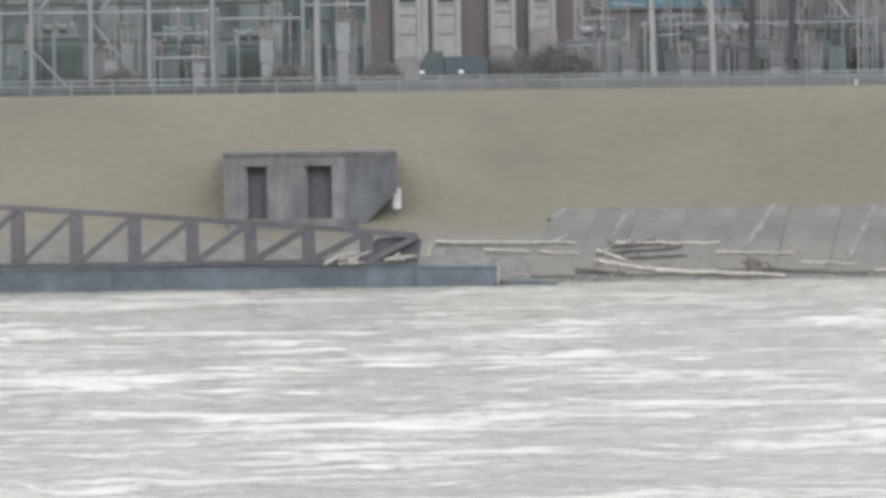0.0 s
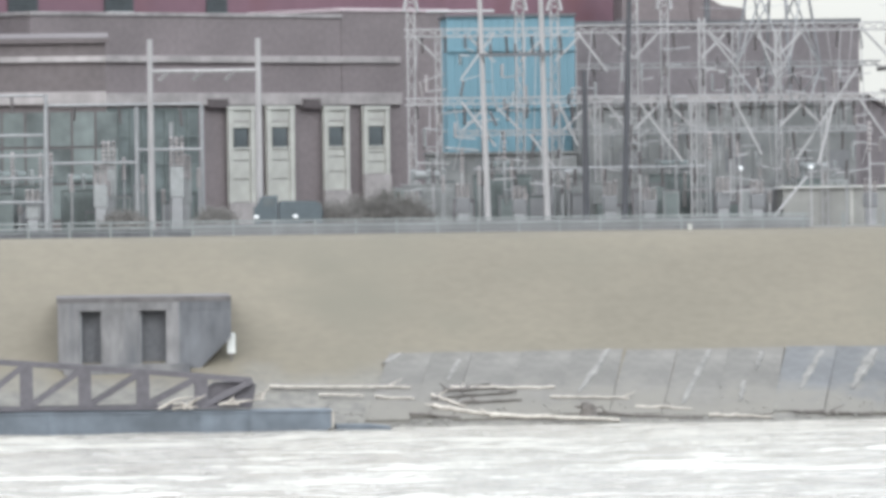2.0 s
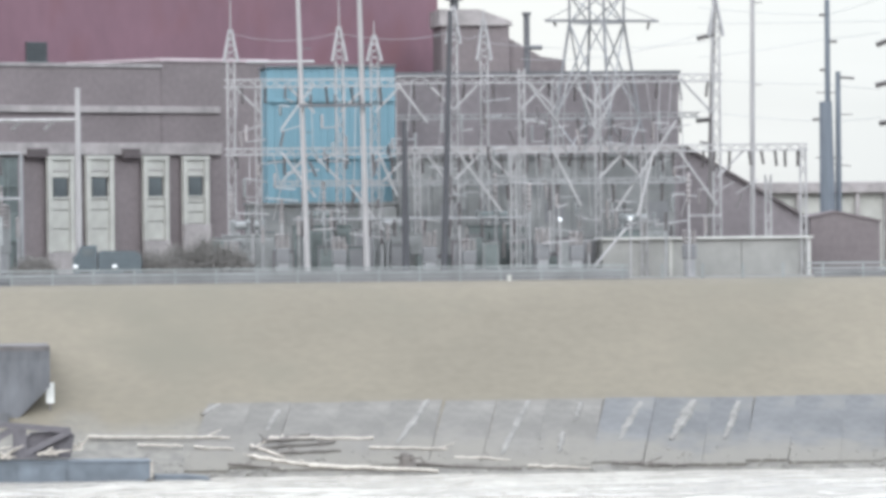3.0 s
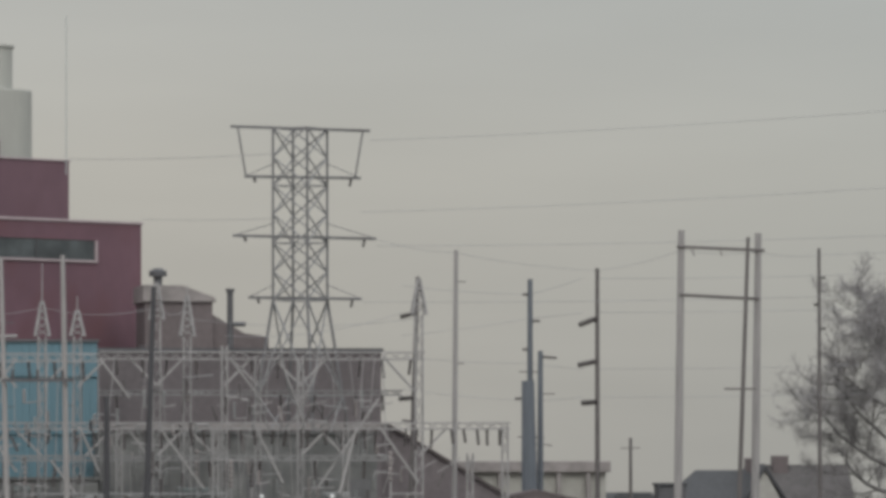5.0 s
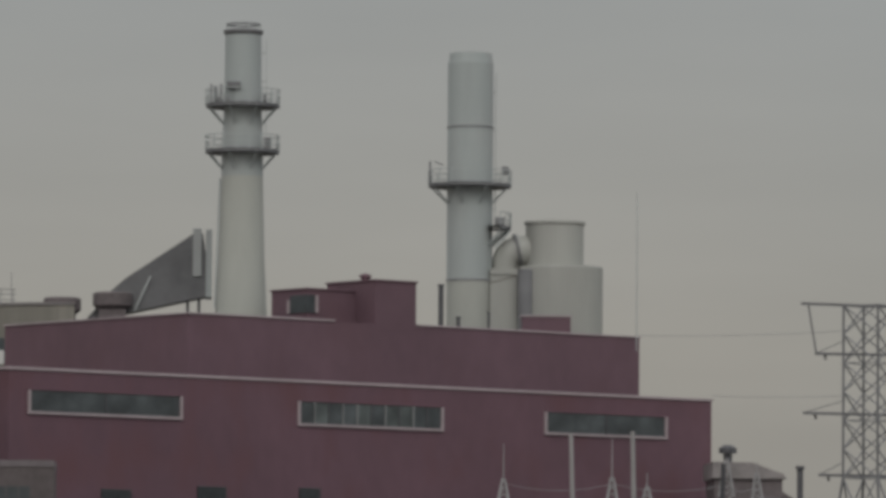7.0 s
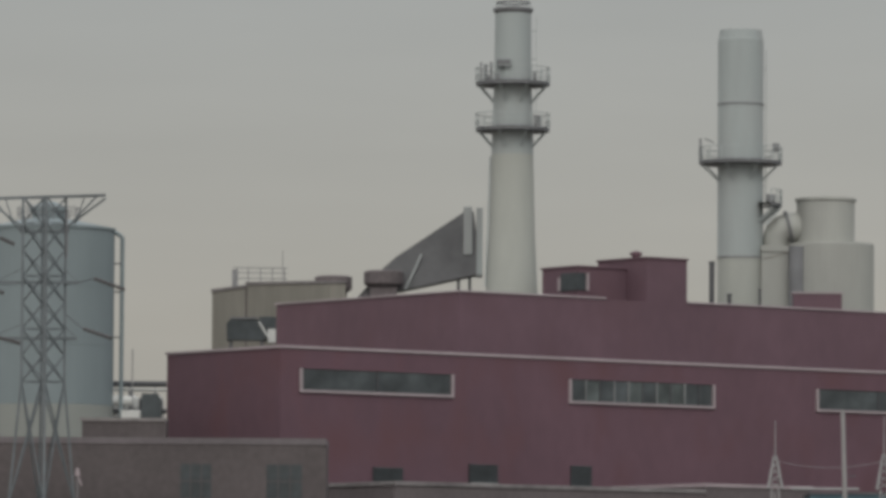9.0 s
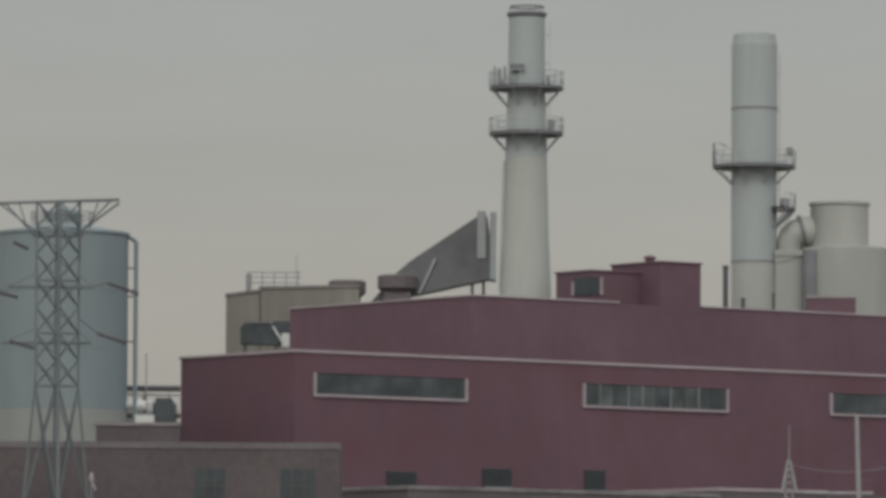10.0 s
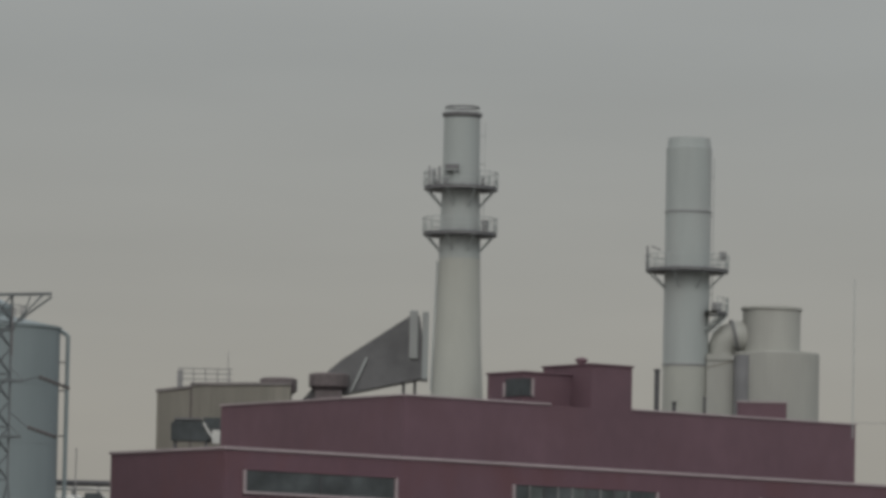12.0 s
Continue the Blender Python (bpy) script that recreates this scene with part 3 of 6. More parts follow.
def ladder(parent, x, z0, z1, width=0.45):
    """An upright steel ladder on the +x side of a stack."""
    lad = new("ladder")
    lad.parent = parent
    for y in (-width / 2, width / 2):
        part("stile", bar((x, y, z0), (x, y, z1), 0.026, n=4), M_STACK, lad)
    rung = None
    k = int((z1 - z0) / 0.9)
    for i in range(k):
        here = Matrix.Translation((x, 0, z0 + 0.45 + i * 0.9))
        if rung is None:
            rung = part("rung", bar((0, -width / 2, 0), (0, width / 2, 0), 0.022, n=4), M_STEEL, lad)
            rung.matrix_basis = here
        else:
            again(rung, here)
    for i in range(4):
        z = z0 + (z1 - z0) * (i + 0.5) / 4
        part("standoff", bar((x - 0.4, 0, z), (x, 0, z), 0.03, n=4), M_STEEL, lad)


def tick_r(w, d):
    return w / 2 / F * d


D1 = 488.0
st1 = thing("smokestack", (X(144.5, D1), D1, YARD), "pale grey tapered steel smokestack with two railed platforms", "smokestack")
z1 = [Z(e, D1) - YARD for e in (1158, 932, 645)]
r_top, r_mid, r_low = tick_r(64, D1), tick_r(73, D1), tick_r(92, D1)
part("lower_shaft", turned([(r_low * 1.5, 0), (r_low * 1.06, z1[2] - 3), (r_low, z1[2]), (r_mid * 1.12, (z1[2] * 1.3 + z1[1] * 0.7) / 2), (r_mid * 1.01, z1[1] - 2)], 40), M_STACK_LOW, st1, "cream lower shaft")
part("upper_shaft", turned([(r_mid * 1.01, z1[1] - 2), (r_mid, z1[1]), (r_top * 1.03, z1[1] + 4), (r_top, z1[0] - 0.6), (r_top - 0.12, z1[0] - 0.6)], 40), M_STACK, st1, smooth=False)
part("collar", turned([(r_top, z1[0] - 0.95), (r_top + 0.16, z1[0] - 0.72), (r_top + 0.16, z1[0] - 0.55), (r_top - 0.05, z1[0] - 0.5)], 40), M_DUCT, st1, "grey collar")
part("cap_ring", turned([(r_top - 0.16, z1[0] - 0.14), (r_top - 0.08, z1[0] - 0.12), (r_top - 0.08, z1[0]), (r_top - 0.16, z1[0])], 40, cap=False), M_TOWER, st1, "dark cap ring")
for k in range(10):
    a = 2 * math.pi * k / 10
    c, d_ = (r_top - 0.12) * math.cos(a), (r_top - 0.12) * math.sin(a)
    part("cap_post", bar((c, d_, z1[0] - 0.62), (c, d_, z1[0] - 0.08), 0.07, n=4), M_STACK, st1)
platform(st1, r_mid * 0.95, tick_r(131, D1), z1[1] - 0.15)
platform(st1, r_mid * 0.95, tick_r(131, D1), Z(1013, D1) - YARD - 0.15)
ladder(st1, r_top + 0.42, z1[1], z1[0] - 1.2)
part("conduit", bar((-r_mid - 0.12, -0.6, z1[1] - 2.2), (-r_low - 0.02, -0.6, z1[2] + 0.4), 0.09, n=6), M_STACK, st1, "pale conduit")
for k, (x, h, w) in enumerate(((-2.55, 1.5, 0.16), (-2.2, 1.3, 0.3), (-1.75, 1.5, 0.22), (1.75, 0.7, 0.25))):
    part("instrument_box", slab(x - w / 2, -1.0, Z(1015, D1) - YARD + 0.1, x + w / 2, -0.6, Z(1015, D1) - YARD + 0.1 + h, 0.03), M_DUCT if k % 2 else M_STEEL, st1)
part("junction_box", slab(-1.3, -r_top - 0.35, Z(1040, D1) - YARD, -0.2, -r_top * 0.75, Z(1053, D1) - YARD, 0.05), M_DUCT, st1, "grey junction box")
for k, (e, a) in enumerate(((1030, 200), (1030, 235), (958, 330))):
    bm = slab(-0.25, -0.2, 0, 0.25, 0.2, 0.8, 0.04)
    o = part("sample_box", bm, M_STEEL, st1)
    rr = tick_r(100, D1)
    o.location = (rr * math.cos(radians(a)), rr * math.sin(radians(a)), Z(e, D1) - YARD - 0.9)

D2 = 508.0
st2 = thing("smokestack", (X(549, D2), D2, YARD), "pale grey straight steel smokestack with one railed platform", "smokestack")
R2 = tick_r(81, D2)
zt = Z(1110, D2) - YARD
zj = Z(708, D2) - YARD
part("lower_shaft", turned([(R2, 0), (R2, zj)], 40), M_STACK_LOW, st2, "cream lower shaft")
part("upper_shaft", turned([(R2, zj), (R2, zt - 0.8), (R2 - 0.06, zt - 0.75), (R2 - 0.15, zt), (R2 - 0.4, zt)], 40), M_STACK, st2)
for e in (979, 708):
    z = Z(e, D2) - YARD
    part("flange", turned([(R2 + 0.05, z - 0.07), (R2 + 0.05, z + 0.07)], 40), M_STEEL, st2, "grey flange ring")
platform(st2, R2 * 0.98, tick_r(147, D2), Z(876, D2) - YARD - 0.15)
platform(st2, R2 * 0.98, tick_r(147, D2), Z(801, D2) - YARD - 0.15, posts=5, arc=(-45, 20))
ladder(st2, R2 + 0.22, Z(801, D2) - YARD, zt - 1.6)
zp = Z(876, D2) - YARD
part("davit", bar((-tick_r(143, D2), -0.3, zp), (-tick_r(143, D2), -0.3, zp + 2.0), 0.1, n=6), M_STEEL, st2, "grey davit post")
part("davit_arm", bar((-tick_r(128, D2), -0.3, zp + 2.0), (-tick_r(96, D2), -0.3, zp + 1.7), 0.06, n=5), M_STEEL, st2)
part("instrument_box", slab(tick_r(112, D2), -0.9, zp + 0.9, tick_r(136, D2), -0.5, zp + 1.6, 0.04), M_STEEL, st2, "grey instrument box")
part("instrument_box", slab(tick_r(90, D2), -1.0, Z(806, D2) - YARD, tick_r(122, D2), -0.5, Z(820, D2) - YARD, 0.04), M_STEEL, st2, "grey instrument box")

# silo, its tower and the ducts beside the second stack
DS = 508.0
silo = thing("ash_silo", (X(710, DS), DS, YARD), "cream steel silo of two stacked drums", "silo")
zs = [Z(e, DS) - YARD for e in (600, 730, 811)]
part("lower_drum", turned([(tick_r(152, DS), 0), (tick_r(152, DS), zs[1]), (tick_r(150, DS), zs[1] + 0.15)], 40), M_SILO, silo)
up = part("upper_drum", turned([(tick_r(103, DS), 0), (tick_r(103, DS), zs[2] - zs[1] - 0.3), (tick_r(109, DS), zs[2] - zs[1] - 0.2), (tick_r(109, DS), zs[2] - zs[1])], 40), M_SILO, silo)
up.location = (X(-10, DS), 0, zs[1] + 0.1)
bend = [(612, 712), (611, 728), (612, 741), (616, 751), (623, 758), (634, 762), (668, 763)]
pts = [Vector((X(b - 710, DS), 0.0, Z(e, DS) - YARD)) for b, e in bend]
bm = elbow(bmesh.new(), pts, [1.0, 1.05, 1.12, 1.18, 1.22, 1.26, 1.26])
part("elbow_duct", bm, M_SILO, silo, "round cream elbow duct", smooth=True)
tilt = Vector((0.26, 0, 0.06))
part("duct_flange", bar(pts[5] - tilt * 0.5, pts[5] + tilt * 0.5, 1.42, n=28), M_DUCT, silo, "grey flange round the duct")
part("duct_stay", bar((X(618 - 710, DS), -1.6, Z(794, DS) - YARD), (X(592 - 710, DS), -1.6, Z(764, DS) - YARD), 0.08, n=4), M_STACK, silo, "pale stay")
# added grey cylinder: stands in for the shade left of the lower drum
part("down_duct", bar((X(648 - 710, DS), -2.0, 0), (X(648 - 710, DS), -2.0, Z(726, DS) - YARD), 0.75, n=20), M_DUCT, silo, "grey cylinder standing in for the drum's shaded left side", smooth=True)
tower = thing("breeching", (X(612, DS), DS, YARD), "cream steel gas breeching box beside the stack", "duct")
zb = Z(718, DS) - YARD
part("casing", slab(-1.3, -1.2, 0, 1.0, 1.2, zb, 0.06), M_SILO, tower)
part("seam", bar((-1.2, -1.22, Z(704, DS) - YARD), (1.0, -1.22, Z(717, DS) - YARD), 0.05, n=4), M_BEIGE, tower, "raised casing seam")
part("hood", prism(bmesh.new(), [(-1.3, zb), (1.0, zb), (1.0, zb + 0.42), (-1.3, zb + 0.5)], "y", -1.3, 1.2), M_SILO, tower)
box_ob = thing("fan_housing", (X(685, 499), 499, Z(600, 499)), "low maroon fan housing on the roof", "housing")
part("casing", slab(X(-43, 499), -1, -1, X(43, 499), 1, Z(644, 499) - Z(600, 499), 0.05), M_RED_UPPER, box_ob)
part("flashing", slab(X(-45, 499), -1.08, Z(644, 499) - Z(600, 499), X(45, 499), 1.08, Z(647, 499) - Z(600, 499)), M_COPING, box_ob, "pale top flashing")
mast = thing("lightning_mast", (X(846, 494), 494, Z(608, 494)), "thin pale lightning mast on the roof edge", "mast")
part("pole", bar((0, 0, -1), (0, 0, Z(867, 494) - Z(608, 494)), 0.045, 0.028, 6), M_STACK, mast)
for b, e0, e1, r in ((499, 620, 698, 0.22), (530, 620, 641, 0.17), (584, 620, 650, 0.1)):
    pipe = thing("vent_pipe", (X(b, 500), 500, Z(e0, 500)), "dark vent pipe on the roof", "pipe", "vent pipes")
    part("pipe", bar((0, 0, -1), (0, 0, Z(e1, 500) - Z(e0, 500)), r, n=10), M_STEEL_DARK, pipe)
    part("rim", bar((0, 0, Z(e1, 500) - Z(e0, 500)), (0, 0, Z(e1, 500) - Z(e0, 500) + 0.15), r * 1.25, n=10), M_STEEL_DARK, pipe)

# inclined flue duct running up to the first stack
DD = 498.0
duct = thing("flue_duct", (X(-60, DD), DD, Z(640, DD)), "grey inclined flue duct rising to the stack", "duct")


def dp(b, e):
    return X(b + 60, DD), Z(e, DD) - Z(640, DD)


body = [dp(-130, 630), dp(-84, 683), dp(-60, 704), dp(58, 783), dp(76, 784), dp(92, 676), dp(-44, 646)]
part("duct_body", prism(bmesh.new(), body, "y", -1.6, 1.6), M_DUCT, duct)
x, z = dp(66, 793)
part("end_flange", slab(x - 0.35, -1.8, dp(0, 708)[1], x + 0.35, 1.8, z, 0.04), M_STACK, duct, "pale end flange")
x, z = dp(88, 791)
part("expansion_joint", slab(x - 0.3, -1.7, dp(0, 672)[1], x + 0.2, 1.7, z), M_STACK, duct)
p0, p1 = dp(-44, 646), dp(-16, 708)
part("stay", bar((p0[0], -1.9, p0[1]), (p1[0], -1.7, p1[1]), 0.12, n=4), M_STACK, duct, "pale stay")
for b in (50, 70):
    x, z = dp(b, 680)
    part("leg", bar((x, -1, z), (x, -1, -2), 0.12, n=6), M_STEEL_DARK, duct)
for b0, b1, e0, e1 in ((-203, -140, 640, 671), (-116, -49, 649, 681)):
    d = 496
    f = thing("roof_fan", (X((b0 + b1) / 2, d), d, Z(e0 - 15, d)), "round brown roof exhaust fan on a curb", "roof fan", "roof fans")
    r, h = tick_r(b1 - b0, d), Z(e1, d) - Z(e0 - 15, d)
    part("curb", slab(-r * 0.7, -r * 0.7, -1.5, r * 0.7, r * 0.7, h * 0.35), M_BRICK, f)
    part("hood", turned([(r * 0.75, h * 0.35), (r * 1.05, h * 0.5), (r * 1.05, h * 0.95), (r * 0.9, h)], 16), M_BRICK, f)

# beige block, its railing and drum, behind the hall's short end
DB = 494.0
bb = thing("beige_annex", (X(-386, DB), DB, YARD), "beige flat-roofed block behind the turbine hall", "building")
def ap(b, e):
    return X(b, DB) - X(-386, DB), Z(e, DB) - YARD


side_top, front_top = [ap(-386, 642), ap(-326, 650)], [ap(-326, 655), ap(-150, 659)]
for top in (side_top, front_top):
    (xa, za), (xc, zc) = top
    part("wall", prism(bmesh.new(), [(xa, 0), (xc, 0), (xc, zc), (xa, za)], "y", 0, 10), M_BEIGE, bb)
    part("roof_edge", prism(bmesh.new(), [(xa - 0.08, za), (xc + 0.08, zc), (xc + 0.08, zc + 0.22), (xa - 0.08, za + 0.22)], "y", -0.12, 10.1), M_ANNEX_CAP, bb, "dull metal roof edge")
part("corner_trim", slab(ap(-327, 0)[0], -0.06, 0, ap(-324.5, 0)[0], 0, ap(0, 650)[1]), M_BRICK_GREY, bb, "dark corner trim")
batten = None
for k in range(7):
    here = Matrix.Translation((ap(-312 + 22 * k, 0)[0], 0, 0))
    if batten is None:
        batten = part("batten", slab(-0.05, -0.04, 8, 0.05, 0, ap(0, 653)[1]), M_BEIGE, bb)
        batten.matrix_basis = here
    else:
        again(batten, here)
rl = thing("roof_railing", (X(-344, DB), DB + 1, Z(650, DB)), "thin steel railing on the beige block's roof", "railing")
for i in range(5):
    x = i * X(85, DB) / 4
    part("post", bar((x, 0, -0.1), (x, 0, 1.7), 0.05, n=4), M_STEEL, rl)
for h in (0.8, 1.25, 1.65):
    part("rail", bar((-0.3, 0, h), (X(90, DB), 0, h), 0.05, n=4), M_STEEL, rl)
part("aerial", bar((X(82, DB), 0, 0), (X(82, DB), 0, 3.1), 0.04, n=4), M_STEEL, rl)
part("box", slab(-0.35, -0.2, 0, 0.1, 0.2, 1.5), M_STEEL, rl)
DR = 466.0
dr = thing("intake_hood", (X(-320, DR), DR, Z(553, DR)), "dark blue-grey intake hood with a pale strut on the roof", "hood")


def ip(b, e):
    return X(b + 320, DR), Z(e, DR) - Z(553, DR)


part("hood", prism(bmesh.new(), [ip(-359, 556), ip(-292, 556), ip(-290, 570), ip(-303, 591), ip(-310, 594), ip(-352, 594), ip(-360, 585)], "y", -0.8, 0.8), M_HOOD, dr)
part("lip", slab(ip(-353, 0)[0], -0.9, ip(0, 593)[1], ip(-306, 0)[0], 0.9, ip(0, 597)[1]), M_DUCT, dr, "grey top lip")
part("backing_box", slab(ip(-303, 0)[0], 0.2, ip(0, 556)[1], ip(-273, 0)[0], 1.2, ip(0, 599)[1], 0.04), M_HOOD, dr)
part("strut", bar((*ip(-302, 588)[:1], -0.95, ip(0, 588)[1]), (ip(-286, 0)[0], -0.95, ip(0, 562)[1]), 0.1, n=4), M_WHITE, dr, "pale strut")
part("end_box", slab(ip(-287, 0)[0], -0.6, ip(0, 552)[1], ip(-273, 0)[0], 0.15, ip(0, 576)[1], 0.03), M_WHITE, dr, "white end box")
for b in (-352, -297):
    part("saddle", slab(ip(b - 2.5, 0)[0], -0.6, -1.5, ip(b + 2.5, 0)[0], 0.6, 0.2), M_STEEL_DARK, dr)

# water tank at the left
DT = 452.0
rT = tick_r(236, DT)
tank = thing("storage_tank", (X(-677, DT), DT, YARD), "tall blue-grey cylindrical storage tank", "tank")
zt = Z(747, DT) - YARD
courses = 8
for i in range(courses):
    z0, z1_ = zt * i / courses, zt * (i + 1) / courses
    part("plate_course", turned([(rT - 0.03, z0), (rT, z0 + 0.04), (rT, z1_ - 0.04), (rT - 0.03, z1_)], 48), M_TANK if i > 4 else M_TANK_LOW, tank, smooth=False)
part("roof", turned([(rT + 0.1, zt), (rT + 0.1, zt + 0.2), (0.6, zt + 1.1)], 48), M_TANK, tank)
part("roof_vent", turned([(1.2, zt + 0.6), (1.2, zt + 1.5), (1.42, zt + 1.5), (1.42, zt + 1.75), (0.5, zt + 2.2)], 20), M_TANK, tank, "round roof vent")
for k in range(14):
    a = 2 * math.pi * k / 14
    c, d_ = 2.3 * math.cos(a), 2.3 * math.sin(a)
    part("rail_post", bar((c, d_, zt + 0.4), (c, d_, zt + 1.75), 0.045, n=4), M_STEEL, tank)
bm = bmesh.new()
for h in (1.3, 1.72):
    for k in range(28):
        a, b_ = 2 * math.pi * k / 28, 2 * math.pi * (k + 1) / 28
        rod(bm, (2.3 * math.cos(a), 2.3 * math.sin(a), zt + h), (2.3 * math.cos(b_), 2.3 * math.sin(b_), zt + h), 0.04, n=4)
part("roof_rail", bm, M_STEEL, tank)
x = X(132, DT)
part("downcomer", bar((x, -0.3, 3), (x, -0.3, Z(737, DT) - YARD), 0.16, n=8), M_TANK, tank, "vertical pipe")
part("gooseneck", bar((x, -0.3, Z(737, DT) - YARD), (x - 0.8, -0.3, zt + 0.1), 0.16, n=8), M_TANK, tank)
for e in (690, 640, 560):
    part("clip", bar((x - 0.7, -0.3, Z(e, DT) - YARD), (x, -0.3, Z(e, DT) - YARD), 0.07, n=4), M_STEEL_DARK, tank)

# pipe bridge and plant between tank and hall
pb = thing("pipe_bridge", (X(-590, 455), 455, YARD), "steel pipe bridge between tank and hall", "pipe bridge")
L = X(125, 455)
for e, r in ((478, 0.22), (468, 0.14), (430, 0.18)):
    part("pipe", bar((0, 0, Z(e, 455) - YARD), (L, 0, Z(e, 455) - YARD), r, n=8), M_STEEL_DARK if e != 468 else M_WHITE, pb)
for bx in (20, 60, 105):
    part("column", bar((X(bx, 455), 0, 0), (X(bx, 455), 0, Z(480, 455) - YARD), 0.14, n=4), M_STEEL, pb)
for bx, w, m in ((40, 0.7, M_WHITE), (62, 0.9, M_WHITE), (92, 0.9, M_STEEL_DARK), (112, 0.4, M_WHITE)):
    v = thing("plant_vessel", (X(-590 + bx, 458), 458, YARD), "small upright plant vessel under the pipe bridge", "vessel", "plant vessels")
    part("shell", turned([(w, 0), (w, Z(438, 458) - YARD), (w * 0.8, Z(452, 458) - YARD), (0.2, Z(458, 458) - YARD)], 16), m, v)
pbx = thing("valve_housing", (X(-528, 452), 452, YARD), "white valve housing with a white drum above it", "housing")
part("casing", slab(-X(17, 452), -0.5, 0, X(17, 452), 0.5, Z(431, 452) - YARD, 0.05), M_WHITE, pbx)
part("drum", bar((-X(33, 452), 0, Z(448, 452) - YARD), (X(2, 452), 0, Z(448, 452) - YARD), 0.34, n=14), M_WHITE, pbx, "white horizontal drum")
part("drum_leg", bar((-X(16, 452), 0, Z(428, 452) - YARD), (-X(16, 452), 0, Z(444, 452) - YARD), 0.12, n=6), M_STEEL, pbx)
part("hood", prism(bmesh.new(), [(X(18, 452), 0), (X(48, 452), 0), (X(54, 452), Z(450, 452) - YARD), (X(46, 452), Z(462, 452) - YARD), (X(18, 452), Z(462, 452) - YARD)], "y", 0.6, 1.6), M_HOOD, pbx, "dark blue-grey hood")
part("vent_post", bar((-X(-1, 452), 1.0, Z(470, 452) - YARD), (-X(-1, 452), 1.0, Z(541, 452) - YARD), 0.05, n=5), M_STEEL_PALE, pbx, "thin pale vent")
part("vent_drop", bar((-X(-1, 452), 1.0, 0), (-X(-1, 452), 1.0, Z(470, 452) - YARD), 0.09, n=5), M_STEEL, pbx)
wl_ = thing("connecting_block", (X(-625, 448), 448, YARD), "low brown connecting block with a pale parapet", "building")
part("wall", slab(0, 0, 0, X(-466, 448) - X(-625, 448), 4, Z(412, 448) - YARD), M_BRICK_GREY, wl_)
part("parapet", slab(-0.05, -0.1, Z(412, 448) - YARD, X(-466, 448) - X(-625, 448), 4, Z(418, 448) - YARD), M_BAND, wl_, "pale parapet")

# ---- the lower annex along the front, with pale ledges, brick piers and tall cream panels ----
AQ = -12.0
def annex_block(name, label, b0, b1, e_top, q, depth, mat, coping_mat=M_BAND, coping=0.45):
    s0, s1 = along(b0, q), along(b1, q)
    return hall(name, label, mat, s0, s1, q, q + depth, lift(e_top, (s0 + s1) / 2, q) - coping, coping=coping, coping_mat=coping_mat), s0, s1


annex, as0, as1 = annex_block("control_annex", "long brown brick annex with pale concrete ledges", -60, 488, 303, AQ, 11.2, M_BRICK, M_ANNEX_CAP, 0.3)
for e, hh, out in ((227, 0.5, 0.25), (161, 0.9, 0.4)):
    sm = (as0 + as1) / 2
    z = lift(e, sm, AQ)
    part("ledge", slab(as0, AQ - out, z - hh, along(590, AQ), AQ, z, 0.03), M_BAND, annex, "pale concrete ledge")
tall_end, ts0, ts1 = annex_block("brick_tower", "brown brick block with a pink coping beside the blue cladding", 489, 676, 306, AQ - 0.05, 11.2, M_BRICK, M_COPING, 0.28)
panels = [(279, 325, 137, -34), (347, 395, 137, -34), (448, 492, 135, -14), (518, 563, 134, 14)]
for b0, b1, e1, e0 in panels:
    s0, s1 = along(b0, AQ), along(b1, AQ)
    zb, zt_ = max(0.0, lift(e0, s0, AQ)), lift(e1, s0, AQ)
    bay = thing("panelled_bay", (*spot(s0, AQ), YARD), "tall cream panelled bay with one small dark window", "wall panel", "cream bays", turn=TURN)
    w = s1 - s0
    part("plinth", slab(-0.06, -0.72, 0, w + 0.06, -0.3, max(0.3, zb), 0.03), M_BAND, bay, "grey concrete plinth")
    part("pilaster", slab(0, -0.62, max(0.3, zb), w * 0.16, -0.3, zt_), M_CREAM, bay)
    part("pilaster", slab(w * 0.84, -0.62, max(0.3, zb), w, -0.3, zt_), M_CREAM, bay)
    wz0, wz1 = lift(64, s0, AQ), lift(98, s0, AQ)
    low = max(0.3, zb)
    cuts = [low, low + (wz0 - low) * 0.42, low + (wz0 - low) * 0.76, wz0 - 0.16]
    for a, c in zip(cuts, cuts[1:]):
        part("panel", slab(w * 0.165, -0.5, a + 0.04, w * 0.835, -0.3, c - 0.02, 0.02), M_CREAM, bay)
    part("panel", slab(w * 0.165, -0.5, wz1 + 0.03, w * 0.835, -0.3, zt_ - 0.32, 0.02), M_CREAM, bay)
    part("window", slab(w * 0.25, -0.42, wz0, w * 0.76, -0.3, wz1), M_GLASS, bay, "small dark window")
    part("window_sill", slab(w * 0.165, -0.6, wz0 - 0.14, w * 0.835, -0.3, wz0, 0.02), M_CREAM, bay)
    part("transom", slab(w * 0.165, -0.56, wz1 + 0.5, w * 0.835, -0.3, wz1 + 0.58), M_BAND, bay)
    part("head", slab(-0.05, -0.66, zt_ - 0.3, w + 0.05, -0.3, zt_, 0.03), M_CREAM, bay)
